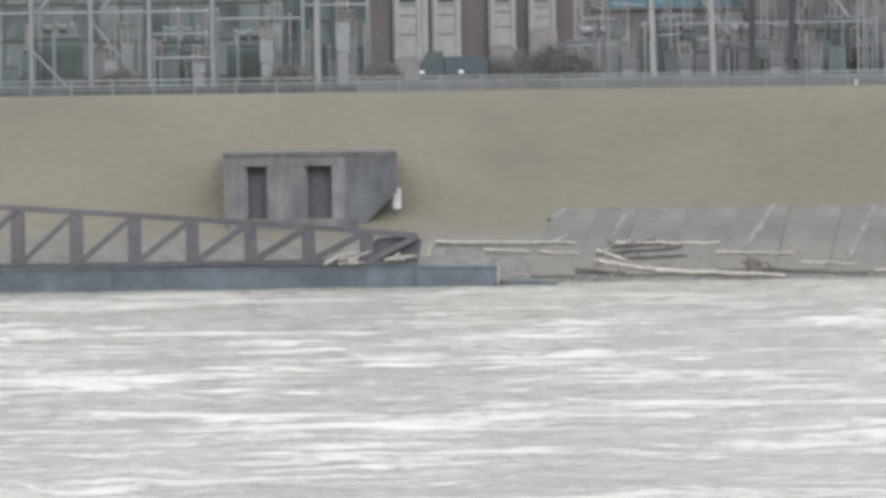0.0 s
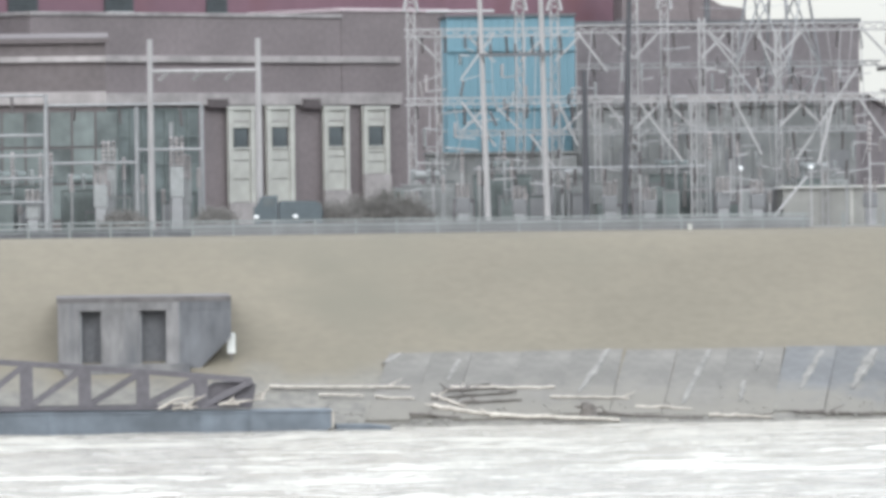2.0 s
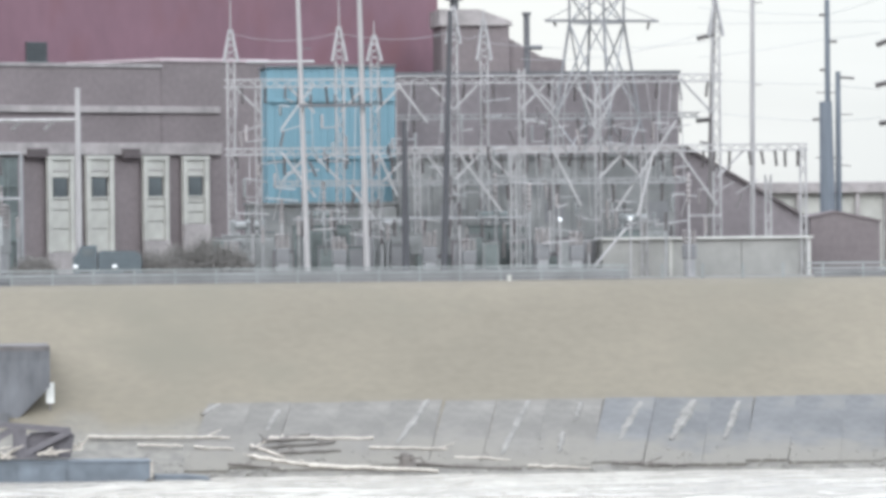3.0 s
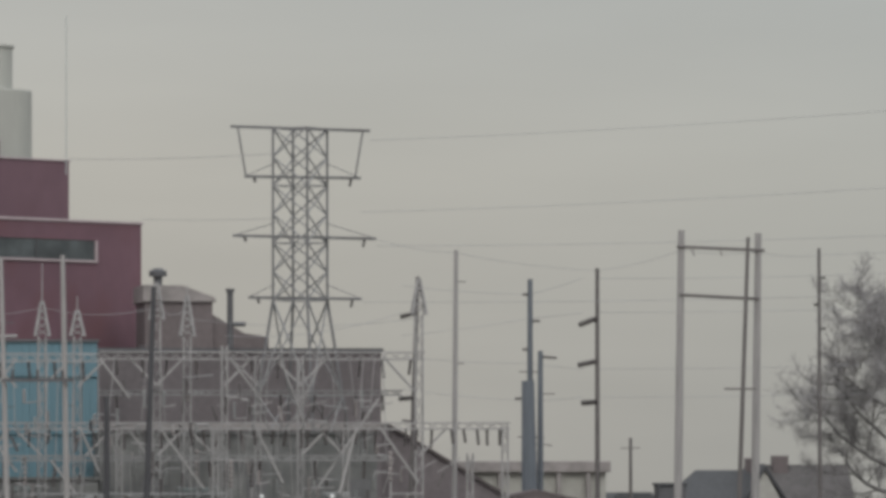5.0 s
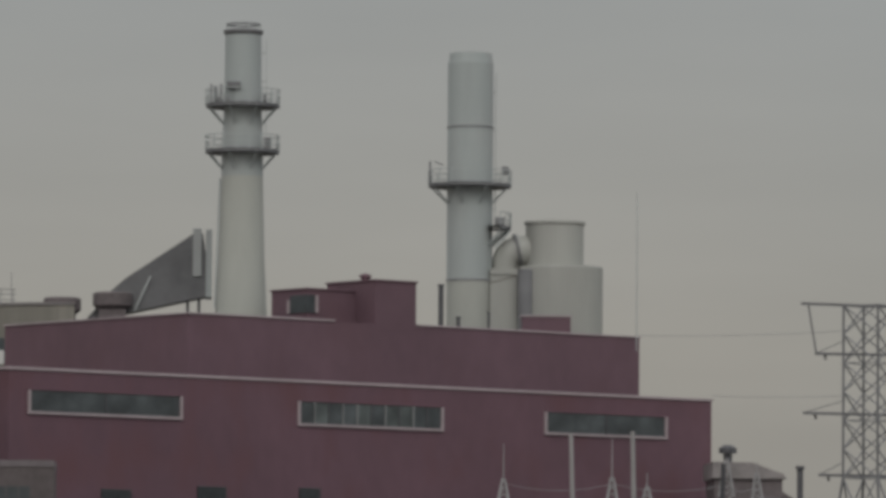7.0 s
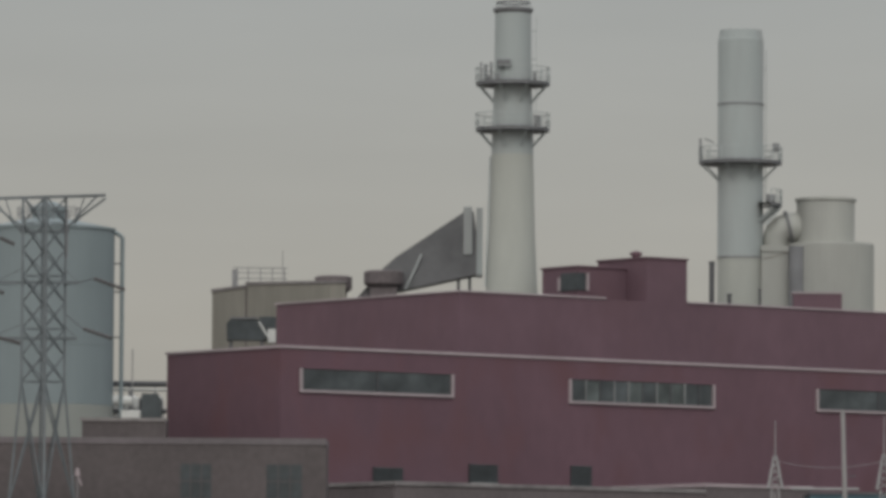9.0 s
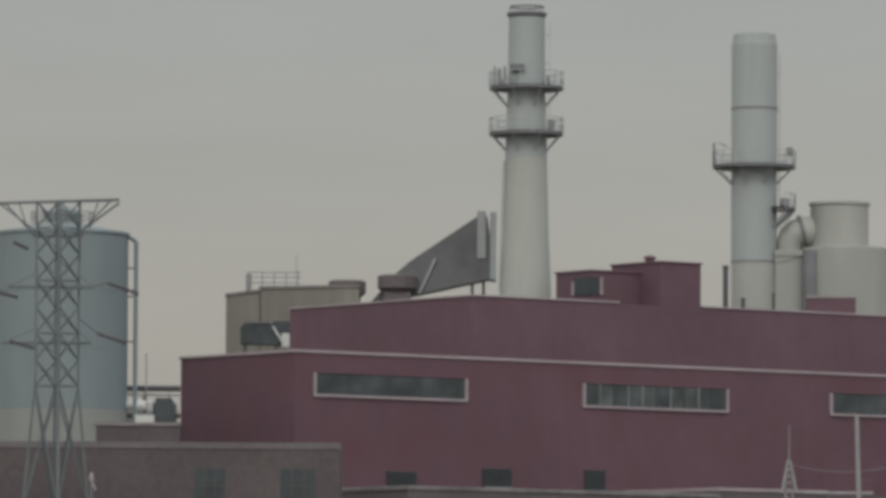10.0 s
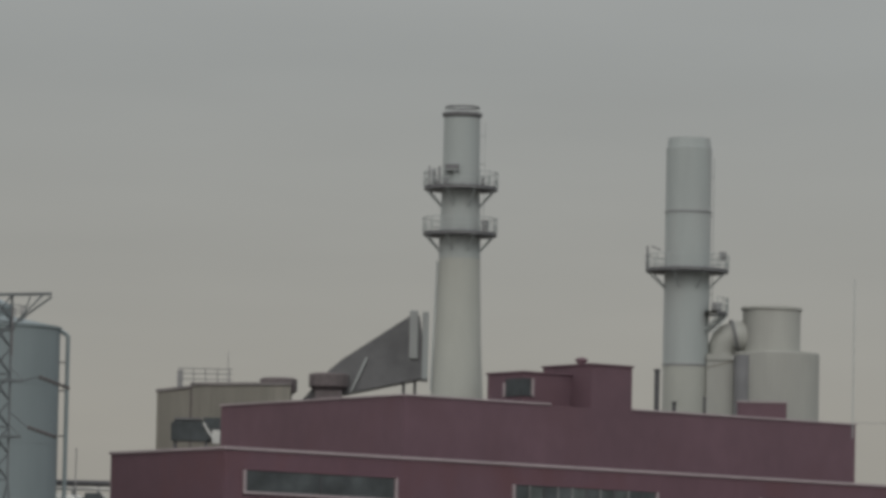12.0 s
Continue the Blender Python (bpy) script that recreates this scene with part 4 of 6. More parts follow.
for b0, b1, e1, e0 in ((245, 281, 151, 135), (412, 444, 149, 132)):
    s0 = along(b0, AQ)
    gr = thing("vent_grille", (*spot(s0, AQ), YARD + lift(e0, s0, AQ)), "dark rusted vent grille under the ledge", "vent", "ledge vents", turn=TURN)
    w, h = along(b1, AQ) - s0, lift(e1, s0, AQ) - lift(e0, s0, AQ)
    part("backing", slab(0, -0.48, 0, w, -0.4, h), M_BRICK_GREY, gr)
    for i in range(4):
        part("slat", slab(0.05, -0.58, h * (i + 0.2) / 4, w - 0.05, -0.48, h * (i + 0.6) / 4), M_BRICK, gr)
# glazed bays to the left of the panels
gw = thing("glazed_bays", (*CORNER, YARD), "dusty grey-green glazed bays in dark steel frames", "window wall", turn=TURN)
ga, gb = along(-55, AQ), along(232, AQ)
zt_ = lift(134, (ga + gb) / 2, AQ)
n = 14
for i in range(n):
    a, c = ga + (gb - ga) * i / n, ga + (gb - ga) * (i + 1) / n
    for r in range(4):
        z0, z1_ = 0.8 + (zt_ - 0.8) * r / 4, 0.8 + (zt_ - 0.8) * (r + 1) / 4
        part("pane", slab(a + 0.06, AQ - 0.2, z0 + 0.06, c - 0.06, AQ - 0.06, z1_ - 0.06), M_GLASS_PALE if (i * 3 + r * 5) % 4 else M_GREEN, gw)
    part("mullion", slab(a - 0.06, AQ - 0.3, 0.6, a + 0.06, AQ - 0.02, zt_), M_GREEN, gw)
for r in range(5):
    z = 0.8 + (zt_ - 0.8) * r / 4
    part("transom", slab(ga, AQ - 0.26, z - 0.06, gb, AQ - 0.03, z + 0.06), M_GREEN, gw)

# long low brick block in front of the hall's left half
DF = 428.0
fb = thing("switch_house", (X(-1000, DF), DF, YARD), "long brown brick switch house with a weathered parapet", "building")
W = X(-182, DF) - X(-1000, DF)
zf = Z(376, DF) - YARD
part("wall", slab(0, 0, 0, W, 9, zf), M_BRICK_GREY, fb)
part("parapet", slab(-0.05, -0.06, zf - 0.15, W + 0.02, 9, zf + 0.3), M_EAST, fb, "weathered parapet")
for b0, b1 in ((-440, -384), (-288, -224)):
    win = new("window")
    win.parent = fb
    win.location = (X(b0, DF) - X(-1000, DF), 0, Z(276, DF) - YARD)
    w, h = X(b1, DF) - X(b0, DF), Z(338, DF) - Z(276, DF)
    part("window_frame", slab(-0.08, -0.05, -0.12, w + 0.08, -0.01, 0.0), M_EAST, win)
    for k in range(3):
        for r in range(2):
            part("pane", slab(w * k / 3 + 0.04, -0.03, h * r / 2 + 0.04, w * (k + 1) / 3 - 0.04, -0.005, h * (r + 1) / 2 - 0.04), M_HOOD, win, "grimy dark pane" if k + r == 0 else "")
fl_ = thing("flood_lamp", (X(-621, 426.5), 426.5, Z(305, 426.5)), "small pale flood lamp on a slim post", "lamp")
part("post", bar((0, 0, YARD - Z(305, 426.5)), (0, 0, 0.9), 0.05, n=6), M_STEEL, fl_)
part("hood", turned([(0.2, 0.4), (0.14, 0.7), (0.06, 0.95)], 10), M_COPING, fl_, "pale conical hood")
part("bracket", bar((0, 0, 0.4), (0.3, -0.2, -0.3), 0.06, n=5), M_COPING, fl_)
lt = thing("lean_to", (X(-1000, 419), 419, YARD), "low lean-to with a grey felt roof along the switch house", "building")
W2 = X(72, 419) - X(-1000, 419)
zl = Z(252, 419) - YARD
part("wall", slab(0, 0, 0, W2, 8.6, zl), M_BRICK_GREY, lt)
part("roof", prism(bmesh.new(), [(-0.3, zl), (8.6, zl + 0.5), (8.6, zl + 0.9), (-0.3, zl + 0.35)], "x", -0.2, W2 + 0.2), M_BRICK_GREY, lt, "grey felt roof")
part("ledge", slab(0, -0.25, Z(229, 419) - YARD - 0.4, W2, 0, Z(229, 419) - YARD), M_BAND, lt)
part("ledge", slab(0, -0.35, Z(166, 419) - YARD - 0.85, W2, 0, Z(166, 419) - YARD), M_BAND, lt)
for i in range(26):
    x0 = 1.0 + i * 1.6
    for r in range(3):
        z0 = 1.0 + r * 2.5
        part("pane", slab(x0, -0.08, z0, x0 + 1.45, 0, z0 + 2.35), M_GREEN if (i + r) % 3 else M_GLASS_PALE, lt)
part("round_sign", bar((X(-181, 419) - X(-1000, 419), -0.4, Z(210, 419) - YARD), (X(-181, 419) - X(-1000, 419), -0.1, Z(210, 419) - YARD), 0.45, n=16), M_BAND, lt)

# louvred openings low on the hall front
for b0, b1, e1, e0 in ((-102, -46, 336, 296), (68, 122, 342, 304), (248, 288, 341, 300)):
    s0, s1 = along(b0), along(b1)
    lv = thing("wall_louvre", (*spot(s0, 0), YARD + lift(e0, s0, 0)), "dark ventilation louvre in the maroon wall", "louvre", "louvres", turn=TURN)
    h = lift(e1, s0, 0) - lift(e0, s0, 0)
    part("backing", slab(0.1, -0.06, 0.1, s1 - s0 - 0.1, -0.01, h - 0.1), M_STEEL_DARK, lv)
    for i in range(6):
        part("slat", slab(0.1, -0.18, 0.15 + i * h / 6.5, s1 - s0 - 0.1, -0.07, 0.3 + i * h / 6.5), M_HOOD, lv)
    part("sill", slab(0.3, -0.4, -0.1, s1 - s0 - 0.2, 0, 0.12), M_WHITE if b0 != 248 else M_HOOD, lv)

# ---- blue clad block, east block and the sloping shed ----
DBL = 424.0
bl = thing("blue_block", (X(675, DBL), DBL, YARD), "bright blue corrugated clad block behind the switchyard", "building")
W = X(902, DBL) - X(675, DBL)
zb = Z(290, DBL) - YARD
part("core", slab(0.05, 0.2, 0, W - 0.05, 8, zb - 0.05), M_BLUE, bl)
n = 17
sheet = None
for i in range(n):
    here = Matrix.Translation((W * i / n, 0, 0))
    if sheet is None:
        sheet = part("sheet", slab(0.012, 0.1, 0.4, W / n - 0.012, 0.2, zb, 0.008), M_BLUE, bl)
    else:
        again(sheet, here)
part("flashing", slab(-0.1, -0.1, zb, W + 0.1, 8, zb + 0.18), M_STEEL_DARK, bl)
for z in (Z(232, DBL), Z(130, DBL)):
    part("girt", slab(0, -0.12, z - YARD - 0.12, W, 0, z - YARD + 0.12), M_BLUE, bl)

DE = 436.0
eb = thing("east_block", (X(903, DE), DE, YARD), "grey-brown brick block with a dark roof edge", "building")
W = X(1403, DE) - X(903, DE)
ze = Z(272, DE) - YARD
part("wall", slab(0, 0, 0, W, 12, ze), M_EAST, eb)
part("roof_edge", slab(-0.1, -0.2, ze, W + 0.15, 12, ze + 0.3), M_STEEL_DARK, eb, "dark roof edge")
part("band", slab(0, -0.12, Z(142, DE) - YARD - 0.2, W, 0, Z(142, DE) - YARD + 0.1), M_BAND, eb)
# low grey relay house along the foot of the blue and brick blocks
for b0, b1, e_, d in ((640, 904, 46, 417.0), (905, 1396, 126, 419.0)):
    rh = thing("relay_house", (X(b0, d), d, YARD), "long low grey rendered relay house behind the switchgear", "building")
    W = X(b1, d) - X(b0, d)
    z = Z(e_, d) - YARD
    n = max(4, int(W / 2.2))
    for i in range(n):
        part("wall_panel", slab(W * i / n + 0.015, 0, 0, W * (i + 1) / n - 0.015, 4.5, z), M_RELAY, rh)
        if i % 3 == 1:
            part("louvre", slab(W * i / n + 0.5, -0.05, z * 0.45, W * (i + 1) / n - 0.5, 0.02, z * 0.62), M_DUCT, rh)
        elif i % 3 == 2:
            part("door", slab(W * i / n + 0.6, -0.05, 0.05, W * (i + 1) / n - 0.6, 0.02, 2.2), M_DUCT, rh)
    part("roof_edge", slab(-0.1, -0.2, z, W + 0.1, 4.6, z + 0.18), M_RELAY, rh)
DG = 478.0
gb_ = thing("coal_gallery", (X(986, DG), DG, YARD), "brown gallery with a low pale roof and a ventilator", "building")
W = X(120, DG)
zg = Z(362, DG) - YARD
part("wall", slab(0, 0, 0, W, 8, zg), M_BRICK, gb_)
part("roof", prism(bmesh.new(), [(-0.2, zg), (W + 0.3, zg), (W + 0.1, zg + 0.35), (W * 0.55, zg + 1.25), (-0.2, zg + 1.3)], "y", -0.3, 8.3), M_BAND, gb_, "pale low roof")
part("lean_roof", prism(bmesh.new(), [(W, 0), (W + 4.5, 0), (W + 4.5, Z(300, DG) - YARD), (W + 2.6, Z(306, DG) - YARD), (W, Z(340, DG) - YARD)], "y", 0.5, 7), M_BRICK, gb_)
vt = part("ventilator", turned([(0.35, 0), (0.35, 0.8), (0.7, 0.8), (0.7, 1.2), (0.3, 1.45)], 14), M_STEEL_DARK, gb_, "dark roof ventilator")
vt.location = (X(24, DG), -0.05 + 0.8, zg + 1.2)
ch = thing("vent_pipe", (X(1136, 470), 470, YARD), "dark upright pipe with a side arm above the roofs", "pipe")
part("pipe", bar((0, 0, 0), (0, 0, Z(379, 470) - YARD), 0.24, n=10), M_STEEL_DARK, ch)
part("cap", bar((0, 0, Z(379, 470) - YARD), (0, 0, Z(385, 470) - YARD), 0.34, n=10), M_STEEL_DARK, ch)
part("side_arm", bar((0, 0, Z(322, 470) - YARD), (1.2, 0, Z(322, 470) - YARD), 0.18, n=8), M_STEEL_DARK, ch)
DC = 440.0
cs = thing("sloping_shed", (X(1397, DC), DC, YARD), "dark brown shed with a long sloping roof", "shed")
W = X(1625, DC) - X(1397, DC)
part("body", prism(bmesh.new(), [(0, 0), (W, 0), (W, Z(12, DC) - YARD), (X(20, DC), Z(138, DC) - YARD), (0, Z(142, DC) - YARD)], "y", 0, 7), M_EAST, cs)
part("roof_sheet", prism(bmesh.new(), [(X(20, DC), Z(139, DC) - YARD), (W, Z(13, DC) - YARD), (W, Z(19, DC) - YARD), (X(20, DC), Z(145, DC) - YARD)], "y", -0.3, 7.3), M_BRICK_GREY, cs)
DM = 466.0
bg = thing("beige_warehouse", (X(1470, DM), DM, YARD), "beige warehouse with a grey eaves band", "building")
W = X(1800, DM) - X(1470, DM)
part("wall", slab(0, 0, 0, W, 12, Z(58, DM) - YARD), M_CREAM, bg)
part("eave_band", slab(-0.3, -0.6, Z(58, DM) - YARD, W + 0.3, 12.5, Z(78, DM) - YARD, 0.05), M_BAND, bg, "grey eaves band")
for i in range(6):
    part("post", slab(1.5 + i * 2.3, -0.45, 0, 1.8 + i * 2.3, -0.05, Z(58, DM) - YARD), M_BAND, bg)
rb = thing("brick_hut", (X(1634, 410), 410, YARD), "red-brown brick hut with a low pitched roof", "hut")
W = X(1756, 410) - X(1634, 410)
za, zc, zd = Z(14, 410) - YARD, Z(24, 410) - YARD, Z(6, 410) - YARD
part("wall", prism(bmesh.new(), [(0, 0), (W, 0), (W, zd), (W * 0.35, zc), (0, za)], "y", 0, 4), M_BRICK, rb)
part("roof", prism(bmesh.new(), [(-0.12, za), (W * 0.35, zc), (W + 0.12, zd), (W + 0.12, zd + 0.14), (W * 0.35, zc + 0.14), (-0.12, za + 0.14)], "y", -0.1, 4.1), M_BRICK, rb)
ws = thing("low_shed", (X(1266, 404), 404, YARD), "long low grey shed with a pale roof edge", "shed")
W = X(1634, 404) - X(1266, 404)
zs_ = Z(-22, 404) - YARD
for i in range(3):
    part("wall_panel", slab(W * i / 3 + 0.02, 0, 0, W * (i + 1) / 3 - 0.02, 4, zs_), M_SHED_WALL, ws)
part("roof", slab(-0.15, -0.25, zs_, W + 0.15, 4.2, zs_ + 0.16, 0.02), M_GABLE, ws, "pale roof edge")
part("door_frame", slab(W * 0.32, -0.08, 0, W * 0.335, 0, zs_), M_CREAM, ws)
part("corner_post", slab(W - 0.2, -0.06, 0, W, 0, zs_), M_GABLE, ws)


# ---- white house with a dark roof, and sheds beside it ----
DH = 445.0
hs = thing("cottage", (X(1934, DH), DH, YARD), "small cream and white gabled cottage with a dark roof", "house")
W = X(2050, DH) - X(1934, DH)
G = X(2105, DH) - X(2050, DH)
eave, ridge = Z(6, DH) - YARD, Z(62, DH) - YARD
part("wall", slab(0, 0, 0, W, 6, eave), M_HOUSE, hs, "cream painted side wall")
gable = bmesh.new()
prism(gable, [(W, 0), (W + G, 0), (W + G, eave), (W + G * 0.45, eave + 2.3), (W, eave)], "y", -1.2, 6)
part("gable_wall", gable, M_GABLE, hs, "off-white gable end")
hip = bmesh.new()
low_ = [hip.verts.new((x_, y_, eave - 0.1)) for x_, y_ in ((-0.35, -0.4), (W + 0.6, -0.4), (W + 0.6, 6.4), (-0.35, 6.4))]
mid_r = [hip.verts.new((v.co.x, v.co.y, eave + 0.1)) for v in low_]
ridge_ = [hip.verts.new((x_, 2.6, ridge)) for x_ in (1.5, W + 0.6)]
hip.faces.new(low_[::-1])
for k in range(4):
    hip.faces.new((low_[k], low_[(k + 1) % 4], mid_r[(k + 1) % 4], mid_r[k]))
hip.faces.new((mid_r[0], mid_r[1], ridge_[1], ridge_[0]))
hip.faces.new((mid_r[1], mid_r[2], ridge_[1]))
hip.faces.new((mid_r[2], mid_r[3], ridge_[0], ridge_[1]))
hip.faces.new((mid_r[3], mid_r[0], ridge_[0]))
part("roof", hip, M_ROOF, hs, "dark hipped shingle roof")
part("gable_roof", prism(bmesh.new(), [(W - 0.3, eave), (W + G * 0.45, eave + 2.3), (W + G + 0.4, eave - 0.2), (W + G + 0.4, eave + 0.1), (W + G * 0.45, eave + 2.75), (W - 0.3, eave + 0.4)], "y", -1.4, 6.2), M_ROOF, hs)
part("door", slab(W + G * 0.55, -1.3, 0, W + G * 0.85, -1.2, 2.2), M_STEEL_DARK, hs, "dark door")
part("door_frame", slab(W + G * 0.5, -1.26, 0, W + G * 0.54, -1.2, 2.35), M_WHITE, hs)
part("chimney", slab(W + 0.4, 2.4, ridge - 1.2, W + 1.3, 3.3, ridge + 0.9, 0.04), M_BRICK, hs)
house2 = thing("house", (X(2090, 462), 462, YARD), "brown-roofed house partly hidden by shrubs", "house")
W = X(150, 462)
part("wall", slab(0, 0, 0, W, 7, 2.7), M_RELAY, house2)
part("roof", prism(bmesh.new(), [(-0.4, 2.6), (7.4, 2.6), (3.5, Z(72, 462) - YARD)], "x", -0.4, W + 0.4), M_SHINGLE, house2, "brown shingle roof")
part("chimney", slab(0.8, 2.8, 4.0, 2.0, 3.8, Z(88, 462) - YARD), M_BRICK, house2)
sh = thing("dark_shed", (X(1894, 415), 415, YARD), "narrow dark shed beside the pole", "shed")
part("wall", slab(0, 0, 0, X(1942, 415) - X(1894, 415), 2, Z(34, 415) - YARD), M_STEEL_DARK, sh)
part("roof", slab(-0.1, -0.15, Z(34, 415) - YARD, X(48, 415) + 0.1, 2.1, Z(39, 415) - YARD), M_ROOF, sh)
fs = thing("far_shed", (X(1800, 520), 520, YARD), "distant grey shed with a pitched roof", "shed")
W = X(1900, 520) - X(1800, 520)
part("wall", slab(0, 0, 0, W, 6, 2.6), M_DUCT, fs)
part("roof", prism(bmesh.new(), [(-0.3, 2.6), (W + 0.3, 2.6), (W * 0.8, Z(22, 520) - YARD), (W * 0.2, Z(22, 520) - YARD)], "y", -0.3, 6.3), M_ROOF, fs)
van = thing("parked_van", (X(1822, 412), 412, YARD), "pale van parked behind the levee fence", "van")
part("body", prism(bmesh.new(), [(0, 0.45), (3.2, 0.45), (3.2, 1.0), (2.5, 1.15), (2.1, 1.75), (0.05, 1.75)], "y", 0, 1.7), M_GREY_EQ, van)
part("windscreen", prism(bmesh.new(), [(2.52, 1.16), (2.14, 1.72), (2.05, 1.7), (2.4, 1.16)], "y", -0.01, 1.71), M_GLASS, van)
for x in (0.6, 2.55):
    part("wheel", bar((x, -0.02, 0.33), (x, 0.2, 0.33), 0.33, n=16), M_TYRE, van)
    part("wheel", bar((x, 1.5, 0.33), (x, 1.72, 0.33), 0.33, n=16), M_TYRE, van)


# ---- utility truck behind the fence ----
DK = 395.0
tr = thing("utility_truck", (X(331, DK), DK, YARD), "dark utility truck with pale lamps parked behind the fence", "truck")
L = X(452, DK) - X(331, DK)
part("chassis", slab(0, 0.1, 0.6, L, 2.0, 0.95), M_TRUCK, tr)
part("body", prism(bmesh.new(), [(L * 0.36, 0.9), (L * 0.98, 0.9), (L, 1.3), (L * 0.98, 1.9), (L * 0.9, 2.1), (L * 0.42, 2.15), (L * 0.36, 2.0)], "y", 0, 2.1), M_TRUCK, tr)
part("cab", prism(bmesh.new(), [(0, 0.9), (L * 0.34, 0.9), (L * 0.34, 2.5), (L * 0.12, 2.47), (L * 0.03, 1.8), (0, 1.7)], "y", 0.05, 2.05), M_TRUCK, tr)
part("window", slab(L * 0.13, -0.0, 1.85, L * 0.29, 0.06, 2.3), M_GLASS, tr)
for x in (L * 0.17, L * 0.8):
    for y0 in (-0.03, 1.8):
        part("wheel", bar((x, y0, 0.45), (x, y0 + 0.28, 0.45), 0.45, n=18), M_TYRE, tr)
for x in (-0.05, L * 0.56):
    part("lamp", slab(x, -0.1, 1.0, x + 0.34, 0.04, 1.24, 0.06), M_LAMP, tr, "pale lamp")


# ---- steel lattice work ----
def lattice(parent, p, q, w, step, size, mat, name="lattice_leg", faces=4, w2=None, turn=0.0):
    """A square lattice from p to q with four chords and cross lacing; w2 is the width at q."""
    p, q = Vector(p), Vector(q)
    w2 = w if w2 is None else w2
    d = q - p
    m = d.to_track_quat("Z", "Y").to_matrix() @ Matrix.Rotation(turn, 3, "Z")
    n = max(2, round(d.length / step))
    def corner(i, k):
        t = i / n
        h = (w + (w2 - w) * t) / 2
        return p + d * t + m @ Vector((h * (1, -1, -1, 1)[k % 4], h * (1, 1, -1, -1)[k % 4], 0))
    for k in range(4):
        part("chord", bar(corner(0, k), corner(n, k), size, size, 4), mat, parent)
    bm = bmesh.new()
    for k in range(faces):
        for i in range(n):
            a, b = (k, k + 1) if (i + k) % 2 else (k + 1, k)
            rod(bm, corner(i, a), corner(i + 1, b), size * 0.62, n=4)
    part("lacing", bm, mat, parent)


def insulator(bm, p, q, r=0.12, n=8):
    """A ribbed insulator from p to q."""
    p, q = Vector(p), Vector(q)
    pts, radii = [], []
    for i in range(n):
        for f, k in ((0.05, 0.4), (0.3, 1.0), (0.6, 0.75), (0.9, 0.4)):
            pts.append(p.lerp(q, (i + f) / n))
            radii.append(r * k)
    run(bm, pts, radii, 7)


def pylon(b, d, e_top, label, body, arms, e_splay, foot, mat, drop, k=9, thin=0.07):
    x = X(b, d)
    t = thing("transmission_tower", (x, d, YARD), label, "transmission tower", "transmission towers")
    def zz(e):
        return Z(e, d, b) - YARD
    hw = body * d / F               # half diagonal of the square body
    low = zz(e_splay)
    top = zz(e_top)
    def corner(i, h, c):
        ang = radians(8 + 90 * c)
        return Vector((h * math.cos(ang), h * math.sin(ang), i))
    for c in range(4):
        part("leg", bar(corner(low, hw, c), corner(top, hw, c), 0.11, n=4), mat, t)
        part("foot_leg", bar(corner(0, foot * d / F, c), corner(low, hw, c), 0.13, 0.11, 4), mat, t)
    def brace(p, q, r):
        part("brace", bar(p, q, r, n=4), M_STEEL if mat is M_TOWER else mat, t)

    for c in range(4):
        for i in range(k):
            z0, z1_ = low + (top - low) * i / k, low + (top - low) * (i + 1) / k
            brace(corner(z0, hw, c), corner(z1_, hw, c + 1), thin)
            brace(corner(z0, hw, c + 1), corner(z1_, hw, c), thin)
            if i % 2:
                brace(corner(z1_, hw, c), corner(z1_, hw, c + 1), thin * 0.8)
        hs_ = [foot * d / F * (1 - f) + hw * f for f in (0, 0.3, 0.62, 1)]
        zs2 = [low * f for f in (0, 0.3, 0.62, 1)]
        for i in range(3):
            brace(corner(zs2[i], hs_[i], c), corner(zs2[i + 1], hs_[i + 1], c + 1), thin * 1.15)
            brace(corner(zs2[i], hs_[i], c + 1), corner(zs2[i + 1], hs_[i + 1], c), thin * 1.15)
            brace(corner(zs2[i + 1], hs_[i + 1], c), corner(zs2[i + 1], hs_[i + 1], c + 1), thin * 0.9)
    tips = []
    for e, l, r, slope in arms:
        bm = bmesh.new()
        a, c = Vector((-l * d / F, 0.25, zz(e) + slope)), Vector((r * d / F, -0.25, zz(e) - slope))
        rod(bm, a, c, 0.13, n=4)
        rod(bm, a, Vector((0, 0.7, zz(e))), 0.07, n=4)
        rod(bm, c, Vector((0, -0.7, zz(e))), 0.07, n=4)
        if e != e_top:
            rod(bm, a, Vector((-hw * 0.9, 0, zz(e) + 1.0)), 0.04, n=4)
            rod(bm, c, Vector((hw * 0.9, 0, zz(e) + 1.0)), 0.04, n=4)
        part("cross_arm", bm, mat, t)
        tips.append((a, c))
    (a0, c0), (a1, c1) = tips[0], tips[1]
    part("arm_stay", bar(a0 + Vector((0.5, 0, 0)), a1 + Vector((0.1, 0, 0)), 0.08, n=4), mat, t)
    part("arm_stay", bar(c0 - Vector((0.5, 0, 0)), c1 - Vector((0.4, 0, 0)), 0.08, n=4), mat, t)
    for a, c in tips[1:] if drop == 0 else ():
        for p, dx in ((a, -1), (c, 1)):
            p = p.lerp((a + c) / 2, 0.16)
            bm = bmesh.new()
            insulator(bm, p, p + Vector((-0.12 * dx, 0.1, -0.6 if dx > 0 else -0.4)), 0.13, 6)
            part("insulator", bm, M_INSUL, t, "brown insulator string")
    return t, tips


